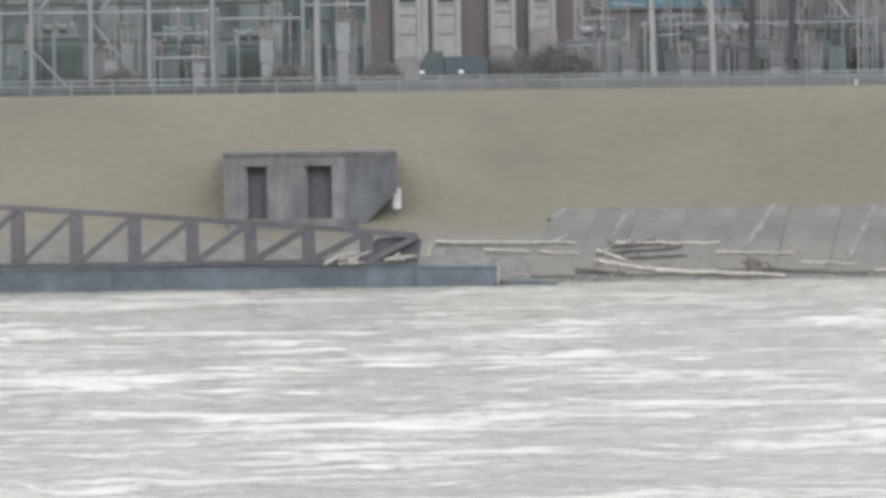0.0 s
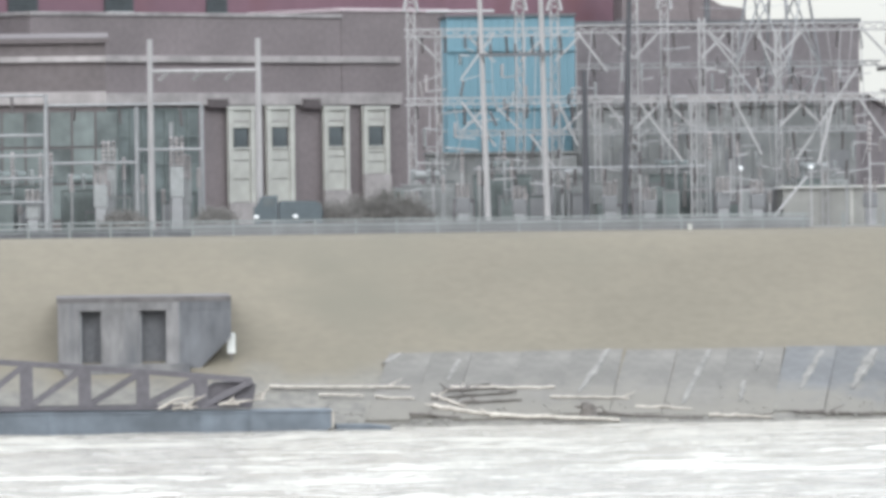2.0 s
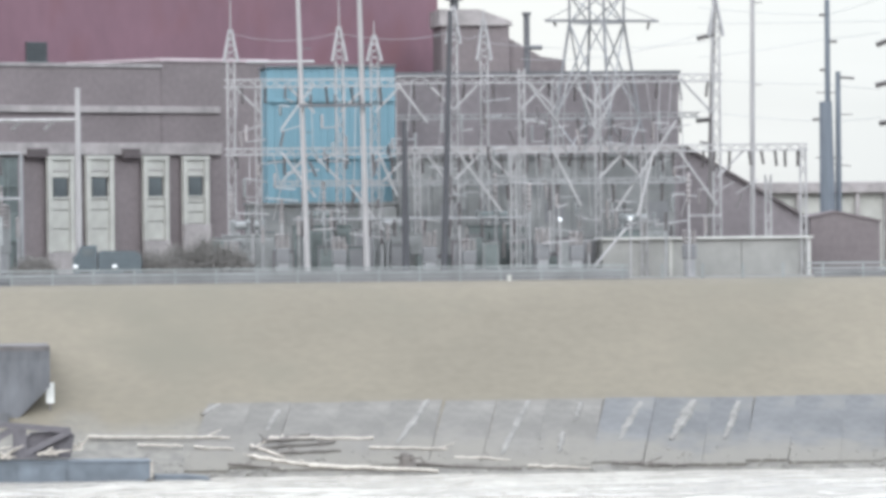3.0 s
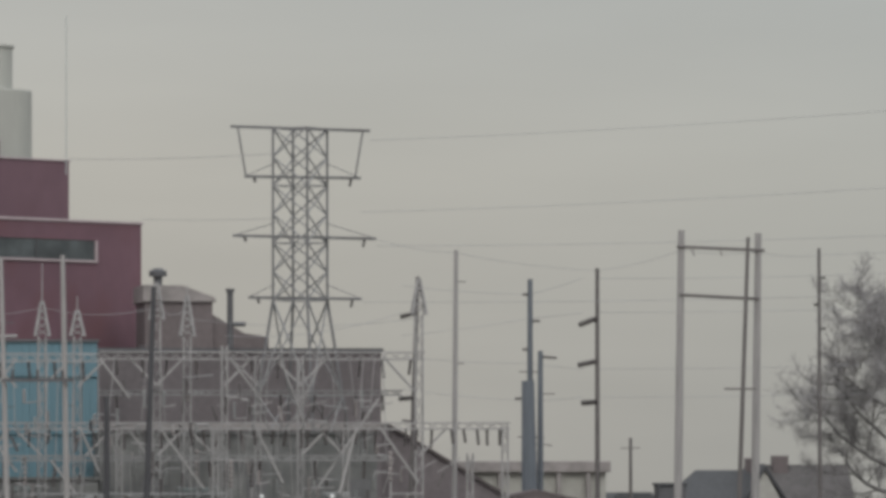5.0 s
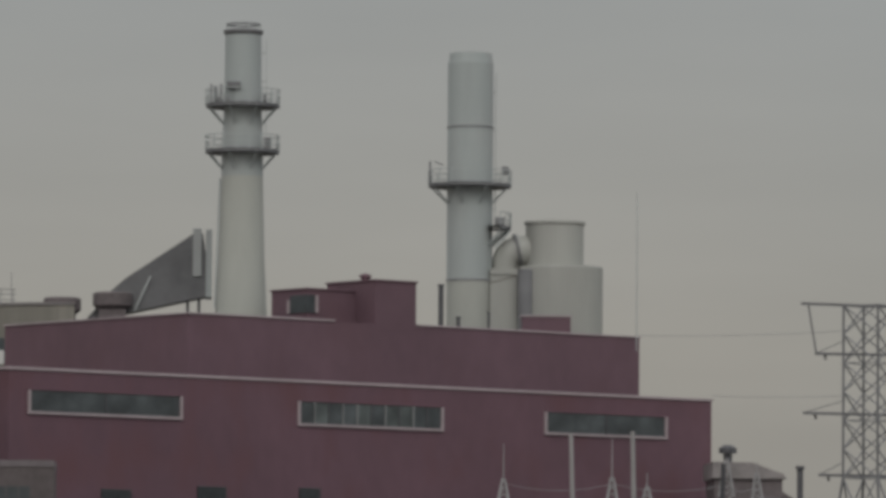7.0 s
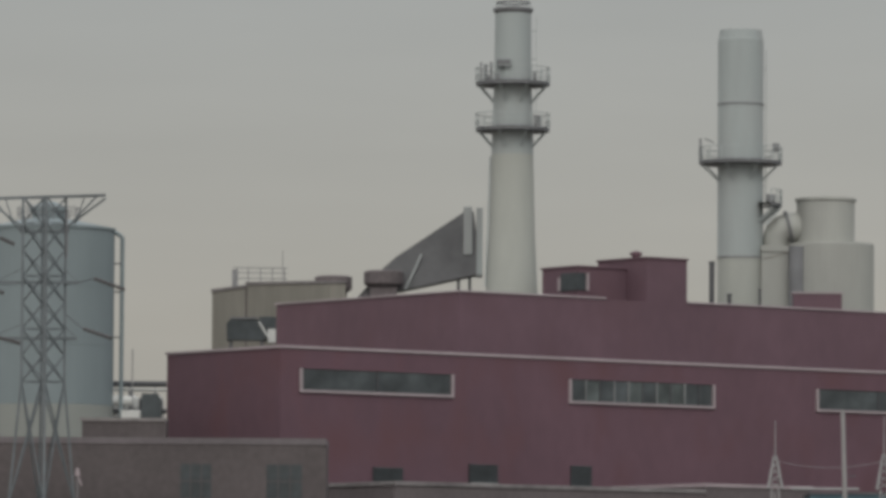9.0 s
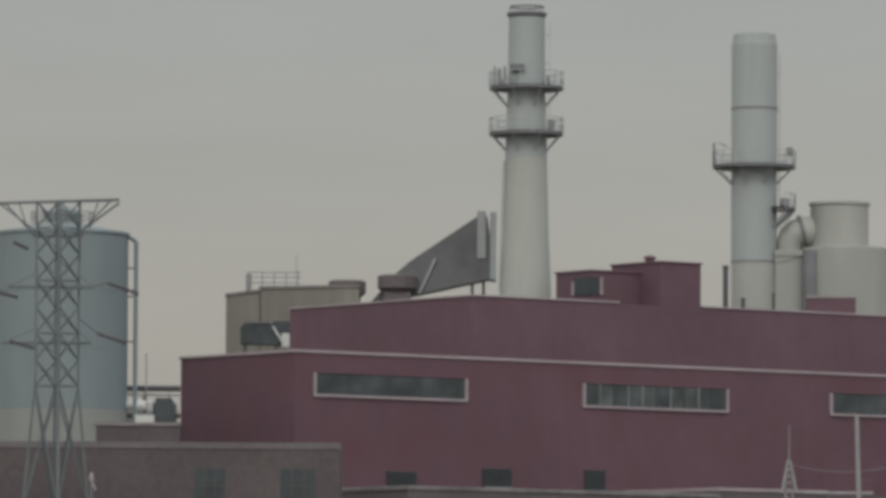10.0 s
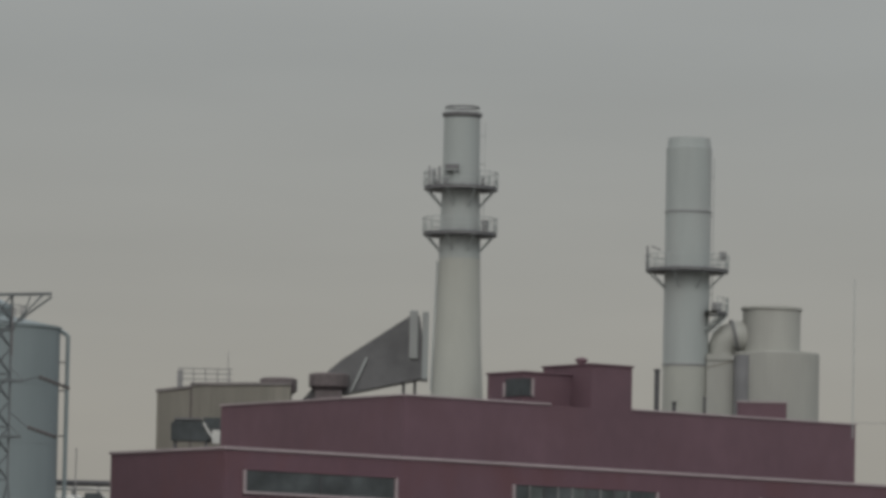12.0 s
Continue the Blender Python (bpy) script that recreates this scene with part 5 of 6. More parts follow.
DP = 424.0
py1, tips1 = pylon(1260, DP, 666, "grey galvanised lattice transmission tower with four cross-arms", 50,
                   [(666, 124, 125, 0.14), (580, 99, 108, 0.05), (474, 120, 136, 0.1), (366, 92, 110, 0.05)], 362, 125, M_TOWER, 0, 6, 0.06)
DP2 = 404.0
py2, tips2 = pylon(-684, DP2, 806, "dark lattice transmission tower in front of the tank", 38,
                   [(806, 108, 108, -0.12), (745, 44, 44, 0.0), (655, 88, 62, 0), (556, 100, 60, 0)], 480, 92, M_TOWER_PALE, 1, 7, 0.055)
for dx, e0, dx2, e1 in ((-78, 734, -51, 722), (90, 663, 146, 643), (-112, 648, -68, 636), (72, 574, 124, 557), (-83, 559, -38, 547)):
    bm = bmesh.new()
    insulator(bm, (X(dx, DP2), -0.8, Z(e0, DP2) - YARD), (X(dx2, DP2), -0.8, Z(e1, DP2) - YARD), 0.17, 7)
    part("insulator", bm, M_INSUL, py2, "dark insulator string")
for sx in (-1, 1):
    part("top_stay", bar((sx * 108 * DP2 / F, 0, Z(806, DP2) - YARD), (sx * 26 * DP2 / F, 0, Z(745, DP2) - YARD), 0.09, n=4), M_TOWER_PALE, py2)
    part("top_stay", bar((sx * 70 * DP2 / F, 0, Z(806, DP2) - YARD), (sx * 55 * DP2 / F, 0, Z(760, DP2) - YARD), 0.06, n=4), M_TOWER_PALE, py2)


# ---- switchyard ----


gantry = thing("switchyard_gantry", (X(1000, 405), 405, YARD), "pale galvanised steel switchyard gantry of lattice columns and beams", "gantry")
bus_frame = thing("bus_frame", (X(-100, 398), 398, YARD), "grey steel bus frame of columns, rails and braces", "bus frame")


def piece_of(frame_, name, place):
    """An assembly bolted into a frame, at a place in the yard."""
    ob = new(name)
    ob.parent = frame_
    ob.location = Vector(place) - frame_.location
    return ob


def column(b, e_top, d, mat, w=0.5, name="lattice_mast", label="", spire=0.0, rod_top=0.0, lat=True):
    t = piece_of(bus_frame if b < 400 else gantry, name, (X(b, d), d, YARD))
    h = Z(e_top, d) - YARD
    if lat:
        lattice(t, (0, 0, 0), (0, 0, h), w, 1.1, 0.055, mat)
    else:
        part("shaft", bar((0, 0, 0), (0, 0, h), w / 2, w / 2.6, 8), mat, t)
    if spire:
        hs2 = Z(e_top + spire, d) - YARD
        lattice(t, (0, 0, h), (0, 0, hs2), w * 1.9, 0.45, 0.08, mat, w2=0.14)
        if rod_top:
            part("finial", bar((0, 0, hs2), (0, 0, Z(e_top + spire + rod_top, d) - YARD), 0.05, 0.03, 5), mat, t)
    return t


def beam(b0, b1, e, d, mat, depth=0.5, name="gantry_beam", label="", braces=(), hang=0, lat=True):
    t = piece_of(bus_frame if b0 < 400 else gantry, name, (X((b0 + b1) / 2, d), d, YARD))
    xa, xb = X(b0, d) - X((b0 + b1) / 2, d), X(b1, d) - X((b0 + b1) / 2, d)
    z = Z(e, d) - YARD
    if lat:
        lattice(t, (xa, 0, z), (xb, 0, z), depth, 0.8, 0.06, mat)
    else:
        part("tube", bar((xa, 0, z), (xb, 0, z), depth / 2, n=6), mat, t)
    xm = X((b0 + b1) / 2, d)
    for bx, sx in braces:
        x = X(bx, d) - xm
        part("knee_brace", bar((x, 0, z - 2.0), (x + sx * 1.8, 0, z - 0.2), 0.1, n=4), mat, t)
    for i in range(hang):
        x = xa + (xb - xa) * (i + 0.5) / hang + random.uniform(-0.3, 0.3)
        bm = bmesh.new()
        insulator(bm, (x, 0, z - depth / 2), (x + random.uniform(-0.15, 0.15), 0, z - depth / 2 - random.uniform(0.9, 1.4)), 0.14, 6)
        part("insulator", bm, M_INSUL, t, "brown insulator string")
    return t


P, S, DKM = M_STEEL_PALE, M_STEEL, M_STEEL_DARK
for b, e, d, sp, rt in ((612, 300, 408, 58, 62), (804, 300, 410, 62, 68), (866, 300, 412, 46, 25), (1006, 330, 414, 66, 0), (1060, 300, 414, 72, 20), (660, 264, 410, 0, 0),
                        (1126, 284, 404, 0, 0), (1260, 262, 410, 0, 0), (1185, 262, 414, 0, 0), (1470, 340, 412, 64, 0), (1110, 140, 402, 0, 0), (940, 140, 406, 0, 0), (1340, 140, 404, 0, 0), (1622, 142, 404, 0, 0), (1560, 92, 406, 0, 0)):
    column(b, e, d, P, 0.5 if sp else 0.38, spire=sp, rod_top=rt)
beam(600, 905, 262, 410, P, 0.5, braces=((665, -1), (804, 1), (760, -1), (866, 1)), hang=6)
beam(905, 1480, 266, 412, P, 0.5, braces=((1006, -1), (1006, 1), (1126, 1), (1185, -1), (1260, 1), (1260, -1)), hang=12)
beam(600, 1000, 141, 406, P, 0.42, braces=((700, 1), (804, -1), (880, 1)), hang=10)
beam(1000, 1630, 141, 404, P, 0.42, braces=((1006, 1), (1110, -1), (1260, 1), (1340, -1), (1470, 1)), hang=26)
beam(690, 1420, 84, 402, S, 0.3, hang=8)
beam(640, 760, 300, 412, P, 0.22, lat=False)
beam(720, 1130, 20, 400, S, 0.14, hang=8, lat=False)
beam(905, 1440, 200, 414, S, 0.3, hang=9)
for b0, e0, b1, e1, d in ((1010, 140, 1090, 30, 401), (1290, 30, 1400, 190, 402), (1250, -70, 1310, 0, 398), (820, 80, 880, 0, 400), (700, 140, 760, 60, 402), (1400, 140, 1470, 40, 402),
                          (1407, 264, 1462, 205, 408), (870, 140, 905, 60, 400), (960, 130, 1010, 60, 401), (1180, 140, 1230, 40, 400), (1360, 140, 1330, 20, 400), (1225, 260, 1270, 140, 406), (1300, 264, 1250, 150, 406),
                          (760, 262, 700, 180, 405), (905, 262, 960, 190, 405), (1135, 262, 1190, 190, 405)):
    o = Vector((X(b0, d), d, Z(e0, d))) - gantry.location
    part("diagonal_brace", bar(o, o + Vector((X(b1, d) - X(b0, d), 0.3, Z(e1, d) - Z(e0, d))), 0.095, n=4), P, gantry)
# tall posts in front
for b, bt, e, d, m, r in ((745, 731, 440, 394, M_WOOD_PALE, 0.2), (850, 840, 444, 394, M_WOOD_PALE, 0.22), (985, 1001, 388, 396, M_POLE_DARK, 0.22), (918, 918, 193, 396, M_POLE_DARK, 0.24)):
    t = thing("switchyard_pole", (X(b, d), d, YARD), "pale wooden pole at the switchyard edge" if m is M_WOOD_PALE else "dark wooden pole at the switchyard edge", "pole", "switchyard poles")
    part("shaft", bar((0, 0, 0), (X(bt, d) - X(b, d), 0, Z(e, d) - YARD), r, r * 0.7, 10), m, t)
    if b == 745:
        first_pole = t
    for k in range(3):
        z = (Z(e, d) - YARD) * (0.5 + 0.14 * k)
        part("step_iron", bar((-0.35, 0, z), (0.35, 0, z), 0.04, n=4), M_STEEL_DARK, t)
xb = new("cross_bar")
xb.parent = first_pole
xb.location = (X(796, 393.5) - X(745, 394), -0.5, Z(222, 393.5) - YARD)
part("timber", slab(-X(64, 393), -0.1, -0.1, X(64, 393), 0.1, 0.1), M_STEEL_DARK, xb)
for k in range(3):
    bm = bmesh.new()
    insulator(bm, (-1.6 + 1.6 * k, 0, 0.1), (-1.6 + 1.6 * k, 0, 0.7), 0.13, 4)
    part("insulator", bm, M_INSUL, xb)

# left part of the switchyard
for b, e, d in ((-355, 160, 398), (-250, 162, 398), (-147, 162, 398), (-35, 162, 398), (125, 138, 400), (186, 110, 402), (240, 140, 403)):
    column(b, e, d, S, 0.34, lat=False, label="grey steel column of the bus frame")
for b0, b1, e in ((-420, -30, 160), (-420, -30, 54), (-147, -35, 90), (-147, -35, 14), (-147, -35, -28), (-35, 125, 40), (125, 240, 62), (-35, 240, 142)):
    beam(b0, b1, e, 398.4, S, 0.18, "bus_rail", "thin pale steel rail of the bus frame", lat=False, hang=3 if e in (160, 142) else 0)
for b0, e0, b1, e1 in ((-250, 40, -160, -70), (-355, -10, -290, -80), (-230, 60, -150, 160), (-340, 60, -260, 158)):
    o = Vector((X(b0, 398), 398, Z(e0, 398))) - bus_frame.location
    part("diagonal_brace", bar(o, o + Vector((X(b1 - b0, 398), 0.2, Z(e1, 398) - Z(e0, 398))), 0.09, n=4), S, bus_frame)
for b in (150, 341):
    column(b, 257, 397, M_WOOD_PALE, 0.46, "gantry_pole", "pale gantry pole", lat=False)
gbm = beam(150, 341, 200, 397, M_WOOD_PALE, 0.32, "gantry_bar", "pale bar between the gantry poles", lat=False)
for x in (-2.4, -0.2, 1.9):
    bm = bmesh.new()
    insulator(bm, (x, 0, Z(197, 397) - YARD), (x - 0.6, 0, Z(183, 397) - YARD), 0.16, 5)
    part("insulator", bm, P, gbm, "pale insulator")


def bushing(t, x, y, z, h, mat=M_GREY_EQ):
    bm = bmesh.new()
    insulator(bm, (x, y, z), (x, y, z + h), 0.17, 7)
    part("bushing", bm, mat, t, "ribbed bushing")


def transformer(b, d, w, h, mat):
    t = thing("transformer", (X(b, d), d, YARD), "grey-green oil transformer with cooling fins and bushings", "transformer", "transformers")
    part("plinth", slab(-w * 0.6, -0.9, 0, w * 0.6, 0.9, 0.25), M_CONC, t)
    part("tank", slab(-w / 2, -0.6, 0.25, w / 2, 0.6, h, 0.06), mat, t)
    part("lid", slab(-w / 2 - 0.08, -0.68, h, w / 2 + 0.08, 0.68, h + 0.1), mat, t)
    fin = None
    for i in range(7):
        here = Matrix.Translation((-w * 0.42 + w * 0.14 * i, -0.75, 0))
        if fin is None:
            fin = part("fin", slab(-0.03, -0.14, 0.5, 0.03, 0.14, h * 0.9), mat, t)
            fin.matrix_basis = here
        else:
            again(fin, here)
    part("conservator", bar((-w * 0.35, 0.3, h + 0.7), (w * 0.2, 0.3, h + 0.7), 0.28, n=12), mat, t)
    for i in range(3):
        bushing(t, -w * 0.3 + i * w * 0.3, 0, h + 0.1, 1.0)
    return t


def breaker(b, d, h, label="pale circuit breaker on a steel stand"):
    t = thing("circuit_breaker", (X(b, d), d, YARD), label, "circuit breaker", "circuit breakers")
    part("stand", slab(-0.35, -0.35, 0, 0.35, 0.35, h * 0.4), M_STEEL, t)
    part("cabinet", slab(-0.45, -0.4, h * 0.4, 0.45, 0.4, h * 0.72, 0.04), M_GREY_EQ if b < 400 else M_DUCT, t)
    for i in range(3):
        bushing(t, -0.33 + 0.33 * i, 0, h * 0.72, h * 0.32, M_BAND)
    return t


for b, d, w, h, m in ((-310, 404, 3.4, 3.6, M_GREEN), (-90, 405, 3.6, 3.3, M_GREEN), (30, 404, 3.0, 3.0, M_GREEN), (640, 405, 3.4, 3.0, M_GREY_EQ), (770, 407, 3.8, 3.6, M_GREEN), (905, 406, 3.2, 3.0, M_GREY_EQ), (1080, 408, 4.0, 3.5, M_GREEN), (1330, 409, 3.6, 3.2, M_GREY_EQ)):
    transformer(b, d, w, h, m)
for b, d, h in ((-215, 399, 3.0), (-185, 402, 4.5), (-60, 399, 3.0), (60, 399, 4.6), (75, 401, 6.0), (195, 399, 6.2), (208, 401, 5.0), (610, 399, 2.6), (700, 400, 3.0), (800, 399, 2.8), (960, 400, 3.0), (1030, 399, 2.6), (1160, 400, 3.2), (1220, 400, 3.0), (1420, 401, 3.0)):
    breaker(b, d, h)
for i in range(34):
    b = 620 + i * 25 + random.uniform(-10, 10)
    d = random.uniform(399, 409)
    h = random.uniform(2.2, 7.5)
    t = thing("insulator_post", (X(b, d), d, YARD), "pale post insulator on a slim steel stand", "post insulator", "post insulators")
    part("stand", bar((0, 0, 0), (0, 0, h * 0.7), 0.09, n=4), random.choice((P, S)), t)
    bm = bmesh.new()
    insulator(bm, (0, 0, h * 0.7), (0, 0, h), 0.16, 6)
    part("insulator", bm, random.choice((M_INSUL, M_BAND, M_BAND)), t)
    if i % 2:
        part("bus_arm", bar((-1.1, 0, h), (1.1, 0, h + random.uniform(-0.3, 0.3)), 0.06, n=5), P, t)
for i in range(26):
    b = -410 + i * 26 + random.uniform(-12, 12)
    d = random.uniform(399, 404)
    h = random.uniform(2.0, 6.0)
    t = thing("insulator_post", (X(b, d), d, YARD), "grey post insulator on a slim steel stand", "post insulator", "post insulators")
    part("stand", bar((0, 0, 0), (0, 0, h * 0.7), 0.09, n=4), S, t)
    bm = bmesh.new()
    insulator(bm, (0, 0, h * 0.7), (0, 0, h), 0.17, 6)
    part("insulator", bm, M_BAND, t)
for k in range(30):
    b = 600 + k * 25 + random.uniform(-8, 8)
    d = random.uniform(401, 410)
    w, h = random.uniform(0.8, 2.0), random.uniform(1.4, 3.4)
    t = thing("switchgear_cabinet", (X(b, d), d, YARD), "weathered grey switchgear cabinet on a low plinth", "cabinet", "switchgear cabinets")
    part("plinth", slab(-w / 2, -0.4, 0, w / 2, 0.4, 0.2), M_CONC, t)
    part("body", slab(-w / 2 + 0.04, -0.36, 0.2, w / 2 - 0.04, 0.36, h, 0.03), random.choice((M_GREY_EQ, M_DUCT, M_GREEN, M_EAST)), t)
    part("door", slab(-w / 2 + 0.12, -0.4, 0.35, w / 2 - 0.12, -0.36, h - 0.15, 0.01), random.choice((M_GREY_EQ, M_DUCT, M_GREEN)), t)
    part("hood", slab(-w / 2 - 0.03, -0.45, h, w / 2 + 0.03, 0.42, h + 0.07), M_DUCT, t)
for k in range(16):
    b = -405 + k * 42 + random.uniform(-12, 12)
    d = random.uniform(400, 406)
    w, h = random.uniform(0.8, 1.8), random.uniform(1.4, 3.6)
    t = thing("switchgear_cabinet", (X(b, d), d, YARD), "weathered grey-green switchgear cabinet on a low plinth", "cabinet", "switchgear cabinets")
    part("plinth", slab(-w / 2, -0.4, 0, w / 2, 0.4, 0.2), M_CONC, t)
    part("body", slab(-w / 2 + 0.04, -0.36, 0.2, w / 2 - 0.04, 0.36, h, 0.03), random.choice((M_GREY_EQ, M_DUCT, M_GREEN)), t)
    part("door", slab(-w / 2 + 0.12, -0.4, 0.35, w / 2 - 0.12, -0.36, h - 0.15, 0.01), random.choice((M_DUCT, M_GREEN)), t)
    part("hood", slab(-w / 2 - 0.03, -0.45, h, w / 2 + 0.03, 0.42, h + 0.07), M_DUCT, t)
for k in range(46):
    b = 612 + k * 18 + random.uniform(-6, 6)
    top_e, low_e = random.choice(((262, 141), (141, 84), (141, 20), (84, 20), (262, 84)))
    if b > 1420 and top_e == 262:
        continue
    o = Vector((X(b, 406), 406, Z(top_e, 406))) - gantry.location
    q = o + Vector((random.uniform(-0.7, 0.7), random.uniform(-1, 1), Z(low_e, 406) - Z(top_e, 406)))
    part("dropper", bar(o, q, 0.035, n=4), P, gantry, "thin conductor dropper")
for k in range(16):
    b = 640 + k * 58 + random.uniform(-10, 10)
    e = random.choice((150, 96, 32))
    o = Vector((X(b, 404), 404, Z(e, 404))) - gantry.location
    bm = bmesh.new()
    insulator(bm, o, o + Vector((random.uniform(-0.5, 0.5), 0, 1.0)), 0.13, 6)
    part("switch_insulator", bm, random.choice((M_BAND, M_INSUL)), gantry)
    part("switch_blade", bar(o + Vector((0, 0, 1.0)), o + Vector((1.5, 0, 1.0 + random.uniform(0.1, 1.0))), 0.05, n=4), P, gantry)
clutter = random.Random(77)
for k in range(70):
    b, e, d = clutter.uniform(620, 1440), clutter.uniform(-40, 235), clutter.uniform(399, 413)
    w = clutter.uniform(12, 48)
    o = Vector((X(b, d), d, Z(e, d))) - gantry.location
    part("bus_bar", bar(o, o + Vector((X(b + w, d) - X(b, d), 0, clutter.uniform(-0.25, 0.25))), 0.05, n=5), clutter.choice((P, P, S)), gantry)
    bm = bmesh.new()
    h = clutter.uniform(0.6, 1.3) * clutter.choice((-1, 1))
    insulator(bm, o, o + Vector((0, 0, h)), 0.13, 6)
    part("bus_insulator", bm, clutter.choice((M_BAND, M_INSUL, M_GREY_EQ)), gantry)
for b, e in ((1192, 14), (1316, 14)):
    t = thing("yard_lamp", (X(b, 399), 399, YARD), "bright white yard lamp head on a thin post", "lamp")
    part("post", bar((0, 0, 0), (0, 0, Z(e, 399) - YARD), 0.06, n=6), P, t)
    part("head", turned([(0.08, Z(e, 399) - YARD - 0.12), (0.15, Z(e, 399) - YARD), (0.13, Z(e, 399) - YARD + 0.12), (0.04, Z(e, 399) - YARD + 0.2)], 12), M_LAMP, t, "white globe")


# ---- levee fence ----
DFN = 388.0
x0, x1 = X(-430, DFN), X(2900, DFN)
rf = thing("levee_fence", (x0, DFN, YARD), "grey steel guard rail and fence along the levee crest", "fence")
post = None
n = int((x1 - x0) / 2.6)
for i in range(n + 1):
    here = Matrix.Translation((i * 2.6, 0, 0))
    if post is None:
        post = part("post", slab(-0.07, -0.07, 0, 0.07, 0.07, 0.98), M_FENCE, rf)
    else:
        again(post, here)
gaps = ((X(1312, DFN) - x0, X(1628, DFN) - x0),)
for z, hgt in ((0.28, 0.05), (0.52, 0.11), (0.85, 0.11)):
    part("rail", slab(0, -0.11, z, gaps[0][0], -0.07, z + hgt), M_FENCE, rf)
    part("rail", slab(gaps[0][1], -0.11, z, x1 - x0, -0.07, z + hgt), M_FENCE, rf)
part("kick_board", slab(0, -0.05, -0.05, X(220, DFN) - x0, 0.0, 0.45), M_CONC_WET, rf, "dark boarding behind the rails")
part("kick_board", slab(X(220, DFN) - x0, -0.05, 0.03, gaps[0][0], 0.0, 0.75), M_DUCT, rf, "dark boarding behind the rails")
for b0, b1 in ((1640, 1947), (2032, 2900)):
    part("kick_board", slab(X(b0, DFN) - x0, -0.05, 0.03, X(b1, DFN) - x0, 0.0, 0.45), M_DUCT, rf, "dark boarding behind the rails")
peg = thing("marker_post", (X(1101, 387), 387, YARD), "small white marker post by the fence", "marker post")
part("post", slab(-0.13, -0.1, -0.1, 0.13, 0.1, 0.36, 0.02), M_CREAM, peg)


# ---- line poles to the right ----
def line_pole(b, bt, e, d, r, mat, label, arms=(), base=-72):
    t = thing("utility_pole", (X(b, d), d, YARD), label, "utility pole", "line poles")
    h = Z(e, d, b) - YARD
    lean = X(bt, d) - X(b, d)
    part("shaft", bar((0, 0, 0), (lean, 0, h), r, r * 0.72, 10), mat, t)
    for e_arm, l, rr_, thick, drop in arms:
        z = Z(e_arm, d, b) - YARD
        x = lean * z / h
        if thick > 0.1:
            bm = bmesh.new()
            side = -1 if l > rr_ else 1
            reach = max(l, rr_) * d / F
            insulator(bm, (x, 0, z), (x + side * reach, 0, z - drop), thick, 7)
            part("insulator", bm, M_INSUL, t, "dark horizontal line insulator")
        else:
            part("cross_arm", bar((x - l * d / F, 0, z), (x + rr_ * d / F, 0, z - drop), max(0.05, thick), n=4), M_WOOD, t)
    return t


line_pole(1531, 1536, 451, 420, 0.2, M_WOOD_PALE, "tall grey wooden line pole", [(395, 0, 18, 0.04, 0), (250, 0, 16, 0.04, 0)])
line_pole(1452, 1468, 404, 415, 0.2, M_WOOD, "leaning line pole with side insulators", [(340, 30, 0, 0.22, 0.3), (190, 28, 0, 0.22, 0.1), (150, 20, 0, 0.1, 0.1)])
line_pole(1666, 1667, 399, 414, 0.24, M_POLE_BLUE, "thick dark line pole with short arms", [(372, 14, 0, 0.12, 0), (325, 0, 18, 0.12, 0), (275, 14, 0, 0.12, 0), (235, 20, 20, 0.04, 0), (190, 28, 16, 0.12, 0.1), (120, 22, 26, 0.04, 0.05), (90, 16, 16, 0.04, 0)])
line_pole(1684, 1685, 272, 413, 0.24, M_POLE_BLUE, "shorter dark line pole", [(262, 0, 30, 0.12, 0.1), (196, 0, 26, 0.04, 0), (110, 20, 22, 0.04, 0.2)])
line_pole(1666, 1663, 219, 412, 0.6, M_POLE_BLUE, "short stout blue-grey pole with equipment", [(120, 20, 20, 0.05, 0)])
line_pole(1785, 1786, 418, 416, 0.19, M_WOOD, "dark wooden line pole with drooping insulators", [(330, 34, 0, 0.25, 0.5), (254, 36, 0, 0.25, 0.3), (182, 30, 0, 0.25, 0.1)])
line_pole(1844, 1844, 118, 470, 0.16, M_WOOD, "small distant line pole", [(100, 18, 18, 0.04, 0)])
line_pole(2178, 2178, 452, 430, 0.16, M_WOOD, "slim dark line pole by the tree", [(400, 0, 12, 0.12, 0), (352, 10, 0, 0.12, 0), (310, 0, 12, 0.12, 0)])
hf = thing("h_frame_pole", (X(1994, 406), 406, YARD), "pale H-frame of two tall poles and two cross-bars", "utility pole")
for b, bt, e in ((1926, 1935, 485), (2062, 2071, 479)):
    part("pole", bar((X(b, 406) - X(1994, 406), 0, 0), (X(bt, 406) - X(1994, 406), 0, Z(e, 406, b) - YARD), 0.3, 0.22, 12), M_WOOD_PALE, hf)
for e0, e1, l, r in ((455, 449, 70, 90), (370, 363, 66, 80)):
    part("cross_bar", bar((-X(l, 406), -0.2, Z(e0, 406, 2000) - YARD), (X(r, 406), -0.2, Z(e1, 406, 2000) - YARD), 0.12, n=6), M_WOOD, hf)
for k in range(3):
    bm = bmesh.new()
    x = -1.6 + 1.9 * k
    insulator(bm, (x, -0.2, Z(452, 406, 2000) - YARD), (x + 0.15, -0.2, Z(438, 406, 2000) - YARD), 0.05, 5)
    part("insulator", bm, M_INSUL, hf)
line_pole(2032, 2053, 472, 404, 0.17, M_WOOD, "dark leaning wooden pole in front of the H-frame", [(204, 34, 24, 0.09, 0.0)])


